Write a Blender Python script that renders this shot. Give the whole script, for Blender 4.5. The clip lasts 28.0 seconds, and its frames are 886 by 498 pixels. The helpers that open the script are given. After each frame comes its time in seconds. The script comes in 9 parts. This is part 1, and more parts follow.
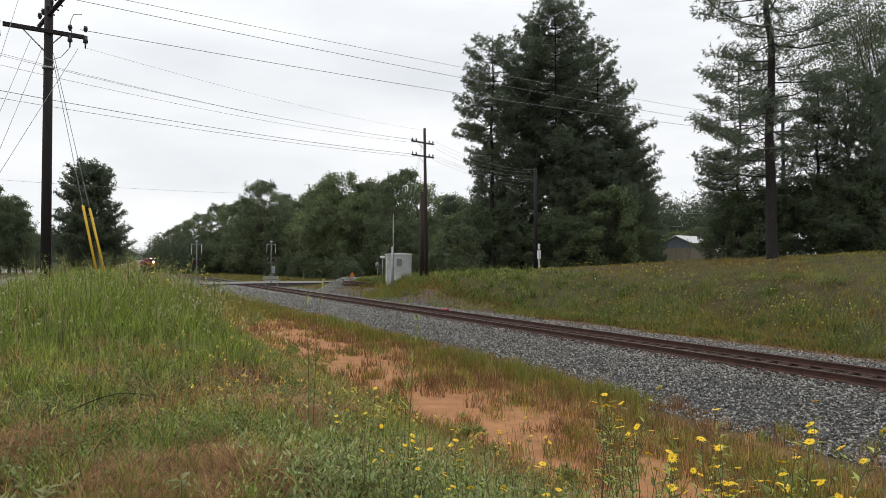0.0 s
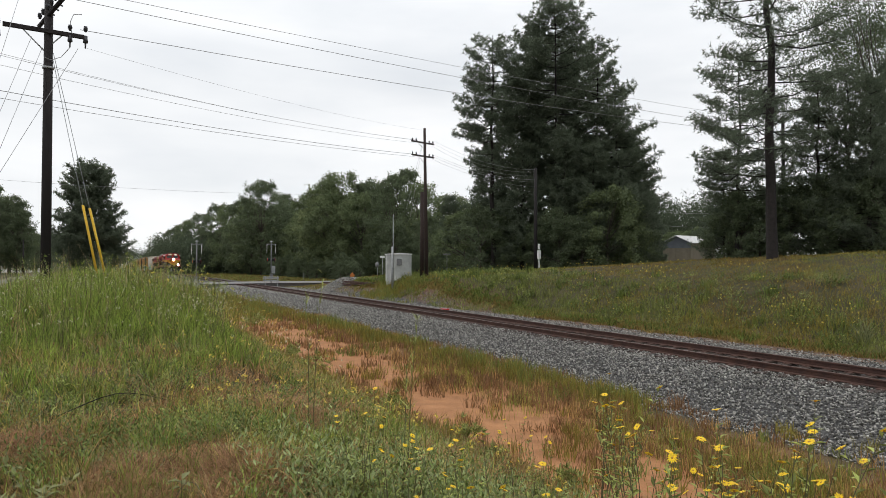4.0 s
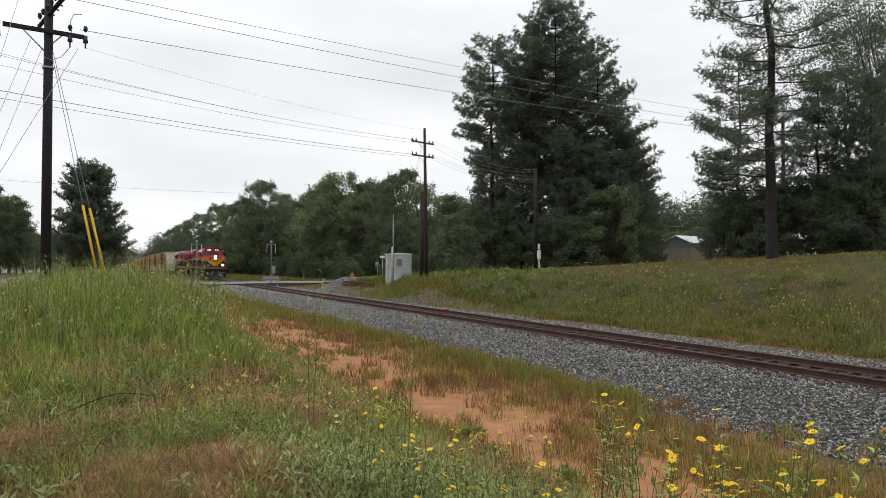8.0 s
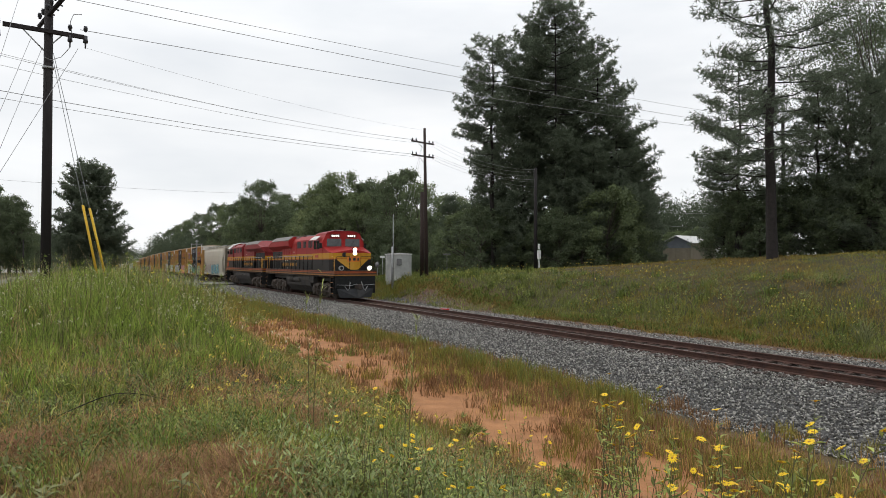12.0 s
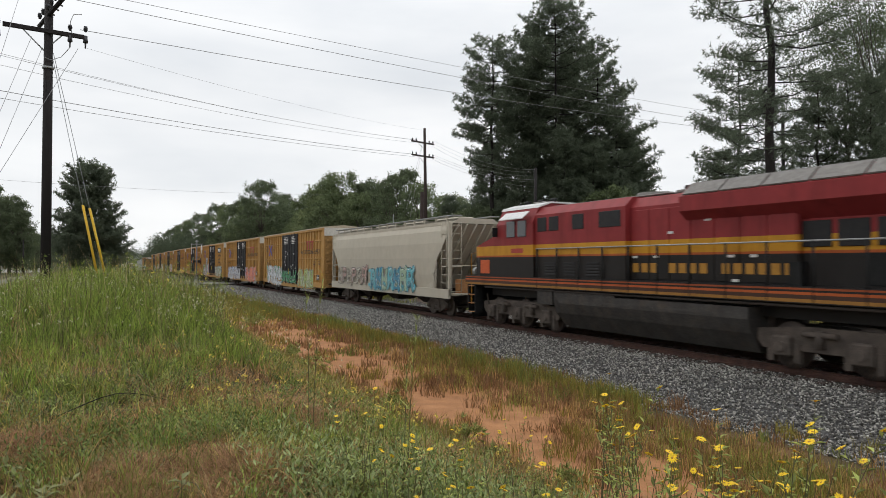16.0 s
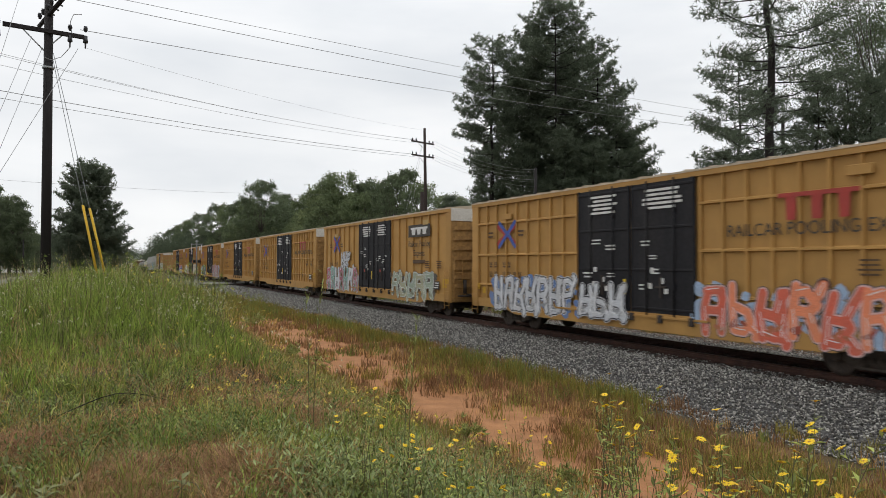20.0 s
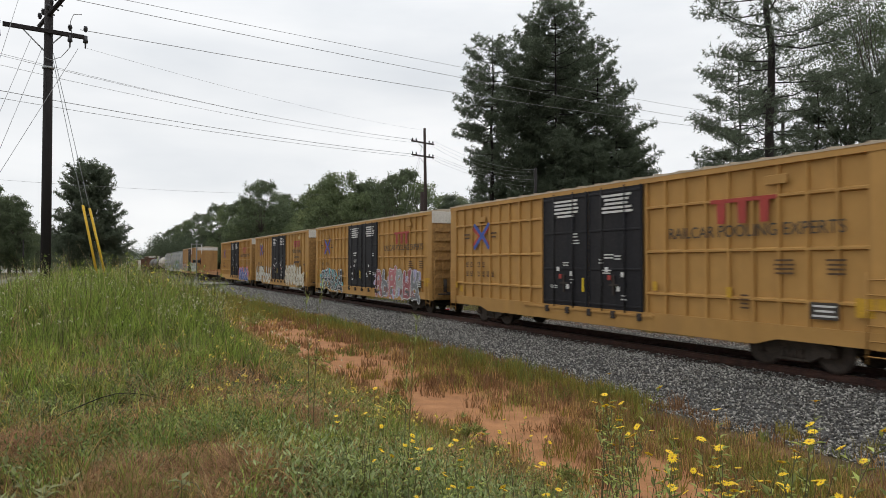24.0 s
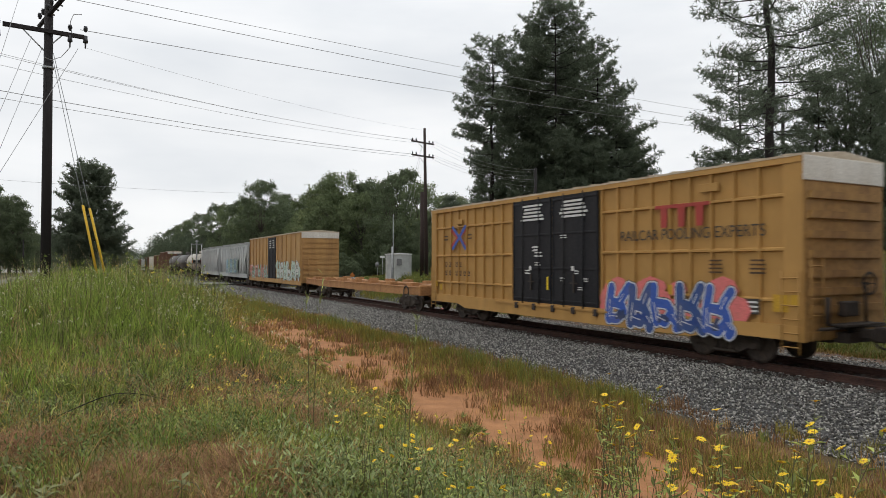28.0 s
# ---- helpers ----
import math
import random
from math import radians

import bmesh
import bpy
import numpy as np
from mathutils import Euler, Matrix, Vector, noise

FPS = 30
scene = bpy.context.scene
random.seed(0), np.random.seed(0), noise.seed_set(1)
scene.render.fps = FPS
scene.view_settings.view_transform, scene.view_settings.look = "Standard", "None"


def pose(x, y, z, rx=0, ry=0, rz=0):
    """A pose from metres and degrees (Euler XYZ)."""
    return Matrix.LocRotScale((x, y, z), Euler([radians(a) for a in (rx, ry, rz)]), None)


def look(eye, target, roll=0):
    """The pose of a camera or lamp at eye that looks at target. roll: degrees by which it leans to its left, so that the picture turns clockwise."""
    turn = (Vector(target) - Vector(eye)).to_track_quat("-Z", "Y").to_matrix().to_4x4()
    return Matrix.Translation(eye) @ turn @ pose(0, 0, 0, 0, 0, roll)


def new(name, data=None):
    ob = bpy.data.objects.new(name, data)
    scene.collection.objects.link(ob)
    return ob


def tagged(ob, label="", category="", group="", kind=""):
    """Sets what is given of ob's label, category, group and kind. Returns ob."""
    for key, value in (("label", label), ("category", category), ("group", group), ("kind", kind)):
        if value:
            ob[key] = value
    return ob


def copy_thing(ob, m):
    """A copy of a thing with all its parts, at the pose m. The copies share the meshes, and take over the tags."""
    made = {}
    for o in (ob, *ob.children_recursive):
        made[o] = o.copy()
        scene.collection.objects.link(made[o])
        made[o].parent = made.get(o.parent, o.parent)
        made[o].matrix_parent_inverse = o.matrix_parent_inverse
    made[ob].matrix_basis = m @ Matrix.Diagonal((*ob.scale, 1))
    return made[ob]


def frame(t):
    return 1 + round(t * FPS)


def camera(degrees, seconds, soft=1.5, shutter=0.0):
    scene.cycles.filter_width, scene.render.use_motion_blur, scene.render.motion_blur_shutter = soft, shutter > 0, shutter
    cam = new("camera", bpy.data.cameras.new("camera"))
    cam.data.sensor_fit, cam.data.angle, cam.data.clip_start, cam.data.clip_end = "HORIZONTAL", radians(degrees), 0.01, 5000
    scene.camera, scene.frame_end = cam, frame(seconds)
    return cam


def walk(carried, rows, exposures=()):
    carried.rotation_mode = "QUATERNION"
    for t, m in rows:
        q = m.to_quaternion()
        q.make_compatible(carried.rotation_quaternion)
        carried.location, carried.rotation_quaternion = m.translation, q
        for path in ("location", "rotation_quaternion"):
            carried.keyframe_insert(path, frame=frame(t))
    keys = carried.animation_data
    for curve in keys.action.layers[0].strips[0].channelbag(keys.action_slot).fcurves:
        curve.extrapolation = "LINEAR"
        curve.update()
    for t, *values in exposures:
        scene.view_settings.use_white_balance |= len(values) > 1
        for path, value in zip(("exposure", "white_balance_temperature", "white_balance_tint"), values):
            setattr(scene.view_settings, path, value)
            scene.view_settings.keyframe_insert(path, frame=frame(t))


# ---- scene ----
# Plan: x runs along the railway in the train's direction, y across it away from the eye, z = 0 on the rails.
TURN = 28.0                # degrees between the lens axis and the railway
EYE = (0.0, 0.0, 2.49)
TRACK_Y = 15.5             # middle of the track
SPEED = 14.63              # metres a second
START_X = -217.9           # place of the train's front at the start
LENGTHWISE = 0.9735        # length of the cars against the drawn ones

cam = camera(68.34, 28.0, soft=0.8, shutter=0.22)
_c, _s = math.cos(radians(TURN)), math.sin(radians(TURN))
_aim = (EYE[0] - _c * 100, EYE[1] + _s * 100, EYE[2] + 100 * 24 / 1155)
walk(cam, [(0.0, look(EYE, _aim)), (28.0, look(EYE, _aim))], [(0.0, -0.02), (13.0, -0.02), (18.0, -0.09), (28.0, -0.09)])


def spot(px, depth, z=0.0):
    """A place on the plan at a sideways measure px (0 to 1568 across the view) and a depth in metres."""
    lat = (px - 784) / 1155 * depth
    return (-depth * _c + lat * _s, depth * _s + lat * _c, z)


# ---- sky, sun, exposure ----
scene.view_settings.exposure = 0.0
world = bpy.data.worlds.new("overcast_sky")
scene.world = world
world.use_nodes = True
wn, wl = world.node_tree.nodes, world.node_tree.links
wn.clear()
w_out = wn.new("ShaderNodeOutputWorld")
w_bg = wn.new("ShaderNodeBackground")
w_sky = wn.new("ShaderNodeTexSky")
w_sky.sky_type, w_sky.sun_disc = "NISHITA", False
w_sky.sun_elevation, w_sky.sun_rotation = radians(52), radians(200)
w_scale = wn.new("ShaderNodeVectorMath")
w_scale.operation = "SCALE"
w_scale.inputs["Scale"].default_value = 0.10
w_co = wn.new("ShaderNodeTexCoord")
w_map = wn.new("ShaderNodeMapping")
w_map.inputs["Scale"].default_value = (1.2, 1.2, 4.5)
w_noise = wn.new("ShaderNodeTexNoise")
w_noise.inputs["Scale"].default_value = 1.6
w_noise.inputs["Detail"].default_value = 5
w_noise.inputs["Roughness"].default_value = 0.5
w_ramp = wn.new("ShaderNodeValToRGB")
w_ramp.color_ramp.elements[0].position, w_ramp.color_ramp.elements[0].color = 0.32, (0.78, 0.81, 0.845, 1)
w_ramp.color_ramp.elements[1].position, w_ramp.color_ramp.elements[1].color = 0.66, (1.03, 1.035, 1.04, 1)
w_sep = wn.new("ShaderNodeSeparateXYZ")
w_zen = wn.new("ShaderNodeMapRange")
w_zen.inputs["From Min"].default_value, w_zen.inputs["From Max"].default_value = 0.25, 0.8
w_zen.inputs["To Min"].default_value, w_zen.inputs["To Max"].default_value = 1.05, 1.5
w_mul = wn.new("ShaderNodeVectorMath")
w_mul.operation = "SCALE"
w_mix = wn.new("ShaderNodeMix")
w_mix.data_type = "RGBA"
w_mix.inputs["Factor"].default_value = 0.94
wl.new(w_sky.outputs[0], w_scale.inputs[0])
wl.new(w_co.outputs["Generated"], w_map.inputs[0])
wl.new(w_map.outputs[0], w_noise.inputs["Vector"])
wl.new(w_noise.outputs["Fac"], w_ramp.inputs[0])
wl.new(w_co.outputs["Generated"], w_sep.inputs[0])
wl.new(w_sep.outputs["Z"], w_zen.inputs["Value"])
wl.new(w_ramp.outputs[0], w_mul.inputs[0])
wl.new(w_zen.outputs[0], w_mul.inputs["Scale"])
wl.new(w_scale.outputs[0], w_mix.inputs["A"])
wl.new(w_mul.outputs[0], w_mix.inputs["B"])
wl.new(w_mix.outputs["Result"], w_bg.inputs["Color"])
w_bg.inputs["Strength"].default_value = 1.0
wl.new(w_bg.outputs[0], w_out.inputs[0])

sun_data = bpy.data.lights.new("sun", "SUN")
sun_data.energy, sun_data.angle, sun_data.color = 0.6, radians(25), (1.0, 0.97, 0.93)
sun = new("sun", sun_data)
sun.matrix_world = look((0, 0, 60), (30, 14, 0))

# ---- materials ----


def mat(name, col, col2=None, rough=0.85, metal=0.0, scale=6.0, bump=0.0, fine=None, spec=0.3, streak=False, translucent=0.0, each=0.0, dirt=None, dirt_amount=0.35, vary=0.2):
    """A surface of two colours mixed by noise at a large and a fine scale, with relief."""
    m = bpy.data.materials.new(name)
    m.use_nodes = True
    n, l = m.node_tree.nodes, m.node_tree.links
    b = n["Principled BSDF"]
    b.inputs["Roughness"].default_value = rough
    b.inputs["Metallic"].default_value = metal
    b.inputs["Specular IOR Level"].default_value = spec
    co = n.new("ShaderNodeTexCoord")
    mp = n.new("ShaderNodeMapping")
    if streak:
        mp.inputs["Scale"].default_value = (1.0, 1.0, 0.12)
    l.new(co.outputs["Object"], mp.inputs[0])
    n1 = n.new("ShaderNodeTexNoise")
    n1.inputs["Scale"].default_value = scale
    n1.inputs["Detail"].default_value = 6
    n1.inputs["Roughness"].default_value = 0.62
    l.new(mp.outputs[0], n1.inputs["Vector"])
    n2 = n.new("ShaderNodeTexNoise")
    n2.inputs["Scale"].default_value = fine or scale * 9
    n2.inputs["Detail"].default_value = 3
    l.new(co.outputs["Object"], n2.inputs["Vector"])
    r1 = n.new("ShaderNodeMapRange")
    r1.inputs["From Min"].default_value, r1.inputs["From Max"].default_value = 0.32, 0.68
    l.new(n1.outputs["Fac"], r1.inputs["Value"])
    mx = n.new("ShaderNodeMix")
    mx.data_type = "RGBA"
    mx.inputs["A"].default_value = (*col, 1)
    mx.inputs["B"].default_value = (*(col2 or [c * 0.75 for c in col]), 1)
    l.new(r1.outputs[0], mx.inputs["Factor"])
    hsv = n.new("ShaderNodeHueSaturation")
    mr = n.new("ShaderNodeMapRange")
    mr.inputs["From Min"].default_value, mr.inputs["From Max"].default_value = 0.3, 0.7
    mr.inputs["To Min"].default_value, mr.inputs["To Max"].default_value = 1 - vary, 1 + vary
    l.new(n2.outputs["Fac"], mr.inputs["Value"])
    src = mr.outputs[0]
    if each:
        info = n.new("ShaderNodeObjectInfo") if each > 0 else n.new("ShaderNodeNewGeometry")
        er = n.new("ShaderNodeMapRange")
        er.inputs["To Min"].default_value, er.inputs["To Max"].default_value = 1 - abs(each), 1 + abs(each)
        l.new(info.outputs["Random" if each > 0 else "Random Per Island"], er.inputs["Value"])
        mm = n.new("ShaderNodeMath")
        mm.operation = "MULTIPLY"
        l.new(src, mm.inputs[0])
        l.new(er.outputs[0], mm.inputs[1])
        src = mm.outputs[0]
    l.new(src, hsv.inputs["Value"])
    l.new(mx.outputs["Result"], hsv.inputs["Color"])
    out = hsv.outputs[0]
    if dirt:
        n3 = n.new("ShaderNodeTexNoise")
        n3.inputs["Scale"].default_value = 1.7
        n3.inputs["Detail"].default_value = 9
        n3.inputs["Roughness"].default_value = 0.7
        l.new(mp.outputs[0], n3.inputs["Vector"])
        r3 = n.new("ShaderNodeMapRange")
        r3.inputs["From Min"].default_value, r3.inputs["From Max"].default_value = 0.5, 0.75
        r3.inputs["To Max"].default_value = dirt_amount
        l.new(n3.outputs["Fac"], r3.inputs["Value"])
        dm = n.new("ShaderNodeMix")
        dm.data_type = "RGBA"
        dm.inputs["B"].default_value = (*dirt, 1)
        l.new(r3.outputs[0], dm.inputs["Factor"])
        l.new(out, dm.inputs["A"])
        out = dm.outputs["Result"]
    l.new(out, b.inputs["Base Color"])
    if bump:
        bp = n.new("ShaderNodeBump")
        bp.inputs["Strength"].default_value = bump
        bp.inputs["Distance"].default_value = 0.03
        l.new(n2.outputs["Fac"], bp.inputs["Height"])
        l.new(bp.outputs[0], b.inputs["Normal"])
    if translucent:
        tr = n.new("ShaderNodeBsdfTranslucent")
        l.new(out, tr.inputs["Color"])
        ms = n.new("ShaderNodeMixShader")
        ms.inputs[0].default_value = translucent
        l.new(b.outputs[0], ms.inputs[1])
        l.new(tr.outputs[0], ms.inputs[2])
        l.new(ms.outputs[0], n["Material Output"].inputs["Surface"])
    return m


def glow(name, col, strength):
    m = bpy.data.materials.new(name)
    m.use_nodes = True
    b = m.node_tree.nodes["Principled BSDF"]
    b.inputs["Base Color"].default_value = (*col, 1)
    b.inputs["Emission Color"].default_value = (*col, 1)
    b.inputs["Emission Strength"].default_value = strength
    return m


M = {}
M["creosote"] = mat("dark_pole_wood", (0.028, 0.024, 0.024), (0.016, 0.013, 0.013), 0.85, scale=3, bump=0.3, streak=True)
M["creosote_brown"] = mat("brown_pole_wood", (0.045, 0.029, 0.024), (0.026, 0.018, 0.016), 0.85, scale=3, bump=0.3, streak=True)
M["insulator"] = mat("grey_porcelain", (0.06, 0.06, 0.065), rough=0.35)
M["wire"] = mat("weathered_wire", (0.34, 0.34, 0.345), rough=0.6)
M["wire_pale"] = mat("pale_aluminium_wire", (0.52, 0.525, 0.53), rough=0.6)
M["yellow_plastic"] = mat("yellow_plastic", (0.72, 0.45, 0.04), (0.62, 0.38, 0.03), 0.5)
M["galv"] = mat("galvanised_steel", (0.36, 0.37, 0.37), (0.27, 0.28, 0.28), 0.5, 0.4, scale=5)
M["hut_white"] = mat("painted_hut_steel", (0.44, 0.45, 0.43), (0.40, 0.41, 0.39), 0.6, scale=0.6, fine=1.5, dirt=(0.3, 0.27, 0.2), dirt_amount=0.25)
M["rail_rust"] = mat("rusty_rail_steel", (0.095, 0.048, 0.036), (0.055, 0.03, 0.025), 0.7, 0.2, scale=4, bump=0.15)
M["rail_head"] = mat("worn_rail_head", (0.20, 0.135, 0.115), (0.15, 0.095, 0.08), 0.42, 0.5, scale=5)
M["tie"] = mat("old_tie_wood", (0.075, 0.052, 0.043), (0.042, 0.032, 0.028), 0.9, scale=5, bump=0.5, each=0.3)
M["stone"] = mat("ballast_stone", (0.262, 0.252, 0.23), (0.166, 0.159, 0.145), 0.9, scale=14, bump=0.3, each=-0.85)
M["stone_pale"] = mat("pale_ballast_stone", (0.45, 0.435, 0.4), (0.32, 0.308, 0.282), 0.85, scale=14, bump=0.3, each=-0.35)
M["stone_dark"] = mat("dark_ballast_stone", (0.14, 0.133, 0.122), (0.082, 0.077, 0.072), 0.9, scale=14, bump=0.3, each=-0.6)
M["stone_grimy"] = mat("grimy_ballast_stone", (0.085, 0.067, 0.056), (0.055, 0.044, 0.038), 0.9, scale=14, bump=0.3, each=-0.6)
M["clay"] = mat("orange_clay", (0.46, 0.20, 0.085), (0.36, 0.155, 0.07), 0.95, scale=1.2, bump=0.35, fine=40)
# ---- mesh building ----


class Geo:
    """Collects plain pieces of one mesh."""

    def __init__(self):
        self.v, self.f, self.smooth = [], [], []

    def add(self, verts, faces, smooth=False, m=None):
        k = len(self.v)
        self.v.extend([tuple(m @ Vector(p)) for p in verts] if m is not None else verts)
        self.f.extend([tuple(i + k for i in f) for f in faces])
        self.smooth.extend([smooth] * len(faces))
        return self

    def box(self, x0, x1, y0, y1, z0, z1, m=None):
        return self.add([(x0, y0, z0), (x1, y0, z0), (x1, y1, z0), (x0, y1, z0), (x0, y0, z1), (x1, y0, z1), (x1, y1, z1), (x0, y1, z1)],
                        [(0, 3, 2, 1), (4, 5, 6, 7), (0, 1, 5, 4), (1, 2, 6, 5), (2, 3, 7, 6), (3, 0, 4, 7)], m=m)

    def bevel_box(self, x0, x1, y0, y1, z0, z1, r=0.02, m=None):
        """A box whose upright and level edges are cut at 45 degrees."""
        xs, ys, zs = (x0, x0 + r, x1 - r, x1), (y0, y0 + r, y1 - r, y1), (z0, z0 + r, z1 - r, z1)
        ring = lambda z, i: [(xs[1], ys[i], z), (xs[2], ys[i], z), (xs[3 - i], ys[1], z), (xs[3 - i], ys[2], z), (xs[2], ys[3 - i], z), (xs[1], ys[3 - i], z), (xs[i], ys[2], z), (xs[i], ys[1], z)]
        v = []
        for z, i in ((zs[0], 1), (zs[1], 0), (zs[2], 0), (zs[3], 1)):
            v += ring(z, i)
        f = [tuple(range(7, -1, -1)), tuple(range(24, 32))]
        for k in range(3):
            for j in range(8):
                a, b = k * 8 + j, k * 8 + (j + 1) % 8
                f.append((a, b, b + 8, a + 8))
        return self.add(v, f, m=m)

    def tube(self, p, q, r0, r1=None, n=8, cap=True):
        """A round bar from p to q."""
        p, q = Vector(p), Vector(q)
        r1 = r0 if r1 is None else r1
        d = (q - p).normalized()
        a = d.orthogonal().normalized()
        b = d.cross(a)
        v = []
        for c, r in ((p, r0), (q, r1)):
            v += [tuple(c + (a * math.cos(2 * math.pi * i / n) + b * math.sin(2 * math.pi * i / n)) * r) for i in range(n)]
        k = len(self.v)
        self.v.extend(v)
        for i in range(n):
            j = (i + 1) % n
            self.f.append((k + i, k + j, k + n + j, k + n + i))
            self.smooth.append(True)
        if cap:
            self.f += [tuple(k + i for i in range(n - 1, -1, -1)), tuple(k + n + i for i in range(n))]
            self.smooth += [False, False]
        return self

    def path(self, pts, r, n=6):
        """One bent bar through the points; r may be a list, one radius a point."""
        pts = [Vector(p) for p in pts]
        rs = r if isinstance(r, (list, tuple)) else [r] * len(pts)
        k = len(self.v)
        a = (pts[1] - pts[0]).orthogonal().normalized()
        for i, p in enumerate(pts):
            d = (pts[min(i + 1, len(pts) - 1)] - pts[max(i - 1, 0)]).normalized()
            a = (a - d * a.dot(d)).normalized()
            b = d.cross(a)
            self.v.extend(tuple(p + (a * math.cos(2 * math.pi * j / n) + b * math.sin(2 * math.pi * j / n)) * rs[i]) for j in range(n))
        for i in range(len(pts) - 1):
            for j in range(n):
                q = (j + 1) % n
                self.f.append((k + i * n + j, k + i * n + q, k + i * n + n + q, k + i * n + n + j))
                self.smooth.append(True)
        return self

    def lathe(self, prof, n=20, m=None):
        """Turns a profile of (radius, height) about the z axis."""
        v = [(r * math.cos(2 * math.pi * i / n), r * math.sin(2 * math.pi * i / n), z) for r, z in prof for i in range(n)]
        f = [(k * n + i, k * n + (i + 1) % n, (k + 1) * n + (i + 1) % n, (k + 1) * n + i) for k in range(len(prof) - 1) for i in range(n)]
        return self.add(v, f, True, m)

    def prism(self, poly, y0, y1, m=None):
        """A polygon of (x, z) points, anticlockwise as seen from -y, drawn out from y0 to y1."""
        n = len(poly)
        v = [(x, y0, z) for x, z in poly] + [(x, y1, z) for x, z in poly]
        f = [tuple(range(n)), tuple(range(2 * n - 1, n - 1, -1))]
        f += [(i, i + n, (i + 1) % n + n, (i + 1) % n) for i in range(n)]
        return self.add(v, f, m=m)

    def extrude_x(self, poly, x0, x1, m=None):
        """A polygon of (y, z) points, anticlockwise as seen from +x, drawn out from x0 to x1."""
        n = len(poly)
        v = [(x0, y, z) for y, z in poly] + [(x1, y, z) for y, z in poly]
        f = [tuple(range(n - 1, -1, -1)), tuple(range(n, 2 * n))]
        f += [(i, (i + 1) % n, (i + 1) % n + n, i + n) for i in range(n)]
        return self.add(v, f, m=m)

    def mesh(self, name):
        me = bpy.data.meshes.new(name)
        me.from_pydata(self.v, [], self.f)
        me.polygons.foreach_set("use_smooth", self.smooth)
        me.update()
        return me


def thing(name, x=0, y=0, z=0, label="", category="", group="", kind="", rz=0):
    ob = new(name)
    ob.empty_display_size = 0.3
    ob.matrix_basis = pose(x, y, z, 0, 0, rz)
    return tagged(ob, label, category, group, kind)


def part(name, geo, material, parent, label="", m=None):
    """Links one mesh under a thing or a part."""
    me = geo if isinstance(geo, bpy.types.Mesh) else geo.mesh(name)
    if not me.materials:
        me.materials.append(material)
    ob = new(name, me)
    ob.parent = parent
    if m is not None:
        ob.matrix_basis = m
    return tagged(ob, label)


def solid(name, geo, material, label="", category="", group="", kind="", m=None):
    """A thing of one mesh."""
    me = geo if isinstance(geo, bpy.types.Mesh) else geo.mesh(name)
    if not me.materials:
        me.materials.append(material)
    ob = new(name, me)
    if m is not None:
        ob.matrix_basis = m
    return tagged(ob, label, category, group, kind)


def bulk(name, verts, faces, material):
    """A mesh from arrays: verts (n, 3), faces (m, 3) or (m, 4)."""
    me = bpy.data.meshes.new(name)
    k = faces.shape[1]
    me.vertices.add(len(verts))
    me.vertices.foreach_set("co", np.ascontiguousarray(verts, dtype=np.float32).ravel())
    me.loops.add(faces.size)
    me.loops.foreach_set("vertex_index", np.ascontiguousarray(faces, dtype=np.int32).ravel())
    me.polygons.add(len(faces))
    me.polygons.foreach_set("loop_start", np.arange(0, faces.size, k, dtype=np.int32))
    me.polygons.foreach_set("loop_total", np.full(len(faces), k, dtype=np.int32))
    me.materials.append(material)
    me.update(calc_edges=True)
    return me


def sm(a, b, v):
    t = np.clip((v - a) / (b - a), 0, 1)
    return t * t * (3 - 2 * t)


def wob(x, y, f, seed=0.0):
    """Cheap rolling variation, about -1 to 1."""
    return (np.sin(x * f + seed) * np.cos(y * f * 1.3 + seed * 2.1) + 0.6 * np.sin(x * f * 2.3 + y * f * 1.7 + seed * 3.3) + 0.4 * np.cos(x * f * 4.1 - y * f * 3.7 + seed)) / 2


SECTION_Y = [-400, -60, -14, -11.2, -4.8, -4.0, -0.9, 1.0, 2.2, 3.4, 4.6, 5.4, 8.0, 10.4, 11.2, 13.35, 13.75, 17.25, 17.65, 20.6, 21.6]
SECTION_Z = [0.6, 0.4, 0.35, 0.42, 0.42, 0.62, 1.02, 1.0, 0.78, 0.32, -0.22, -0.46, -0.52, -0.60, -0.62, -0.26, -0.228, -0.228, -0.26, -0.52, -0.55]


def fall(x):
    """The railway's long dip beyond the road crossing."""
    d = np.clip(-np.asarray(x, float) - 115, 0, None)
    return -0.75 * np.minimum(d / 110, 2.2) ** 2


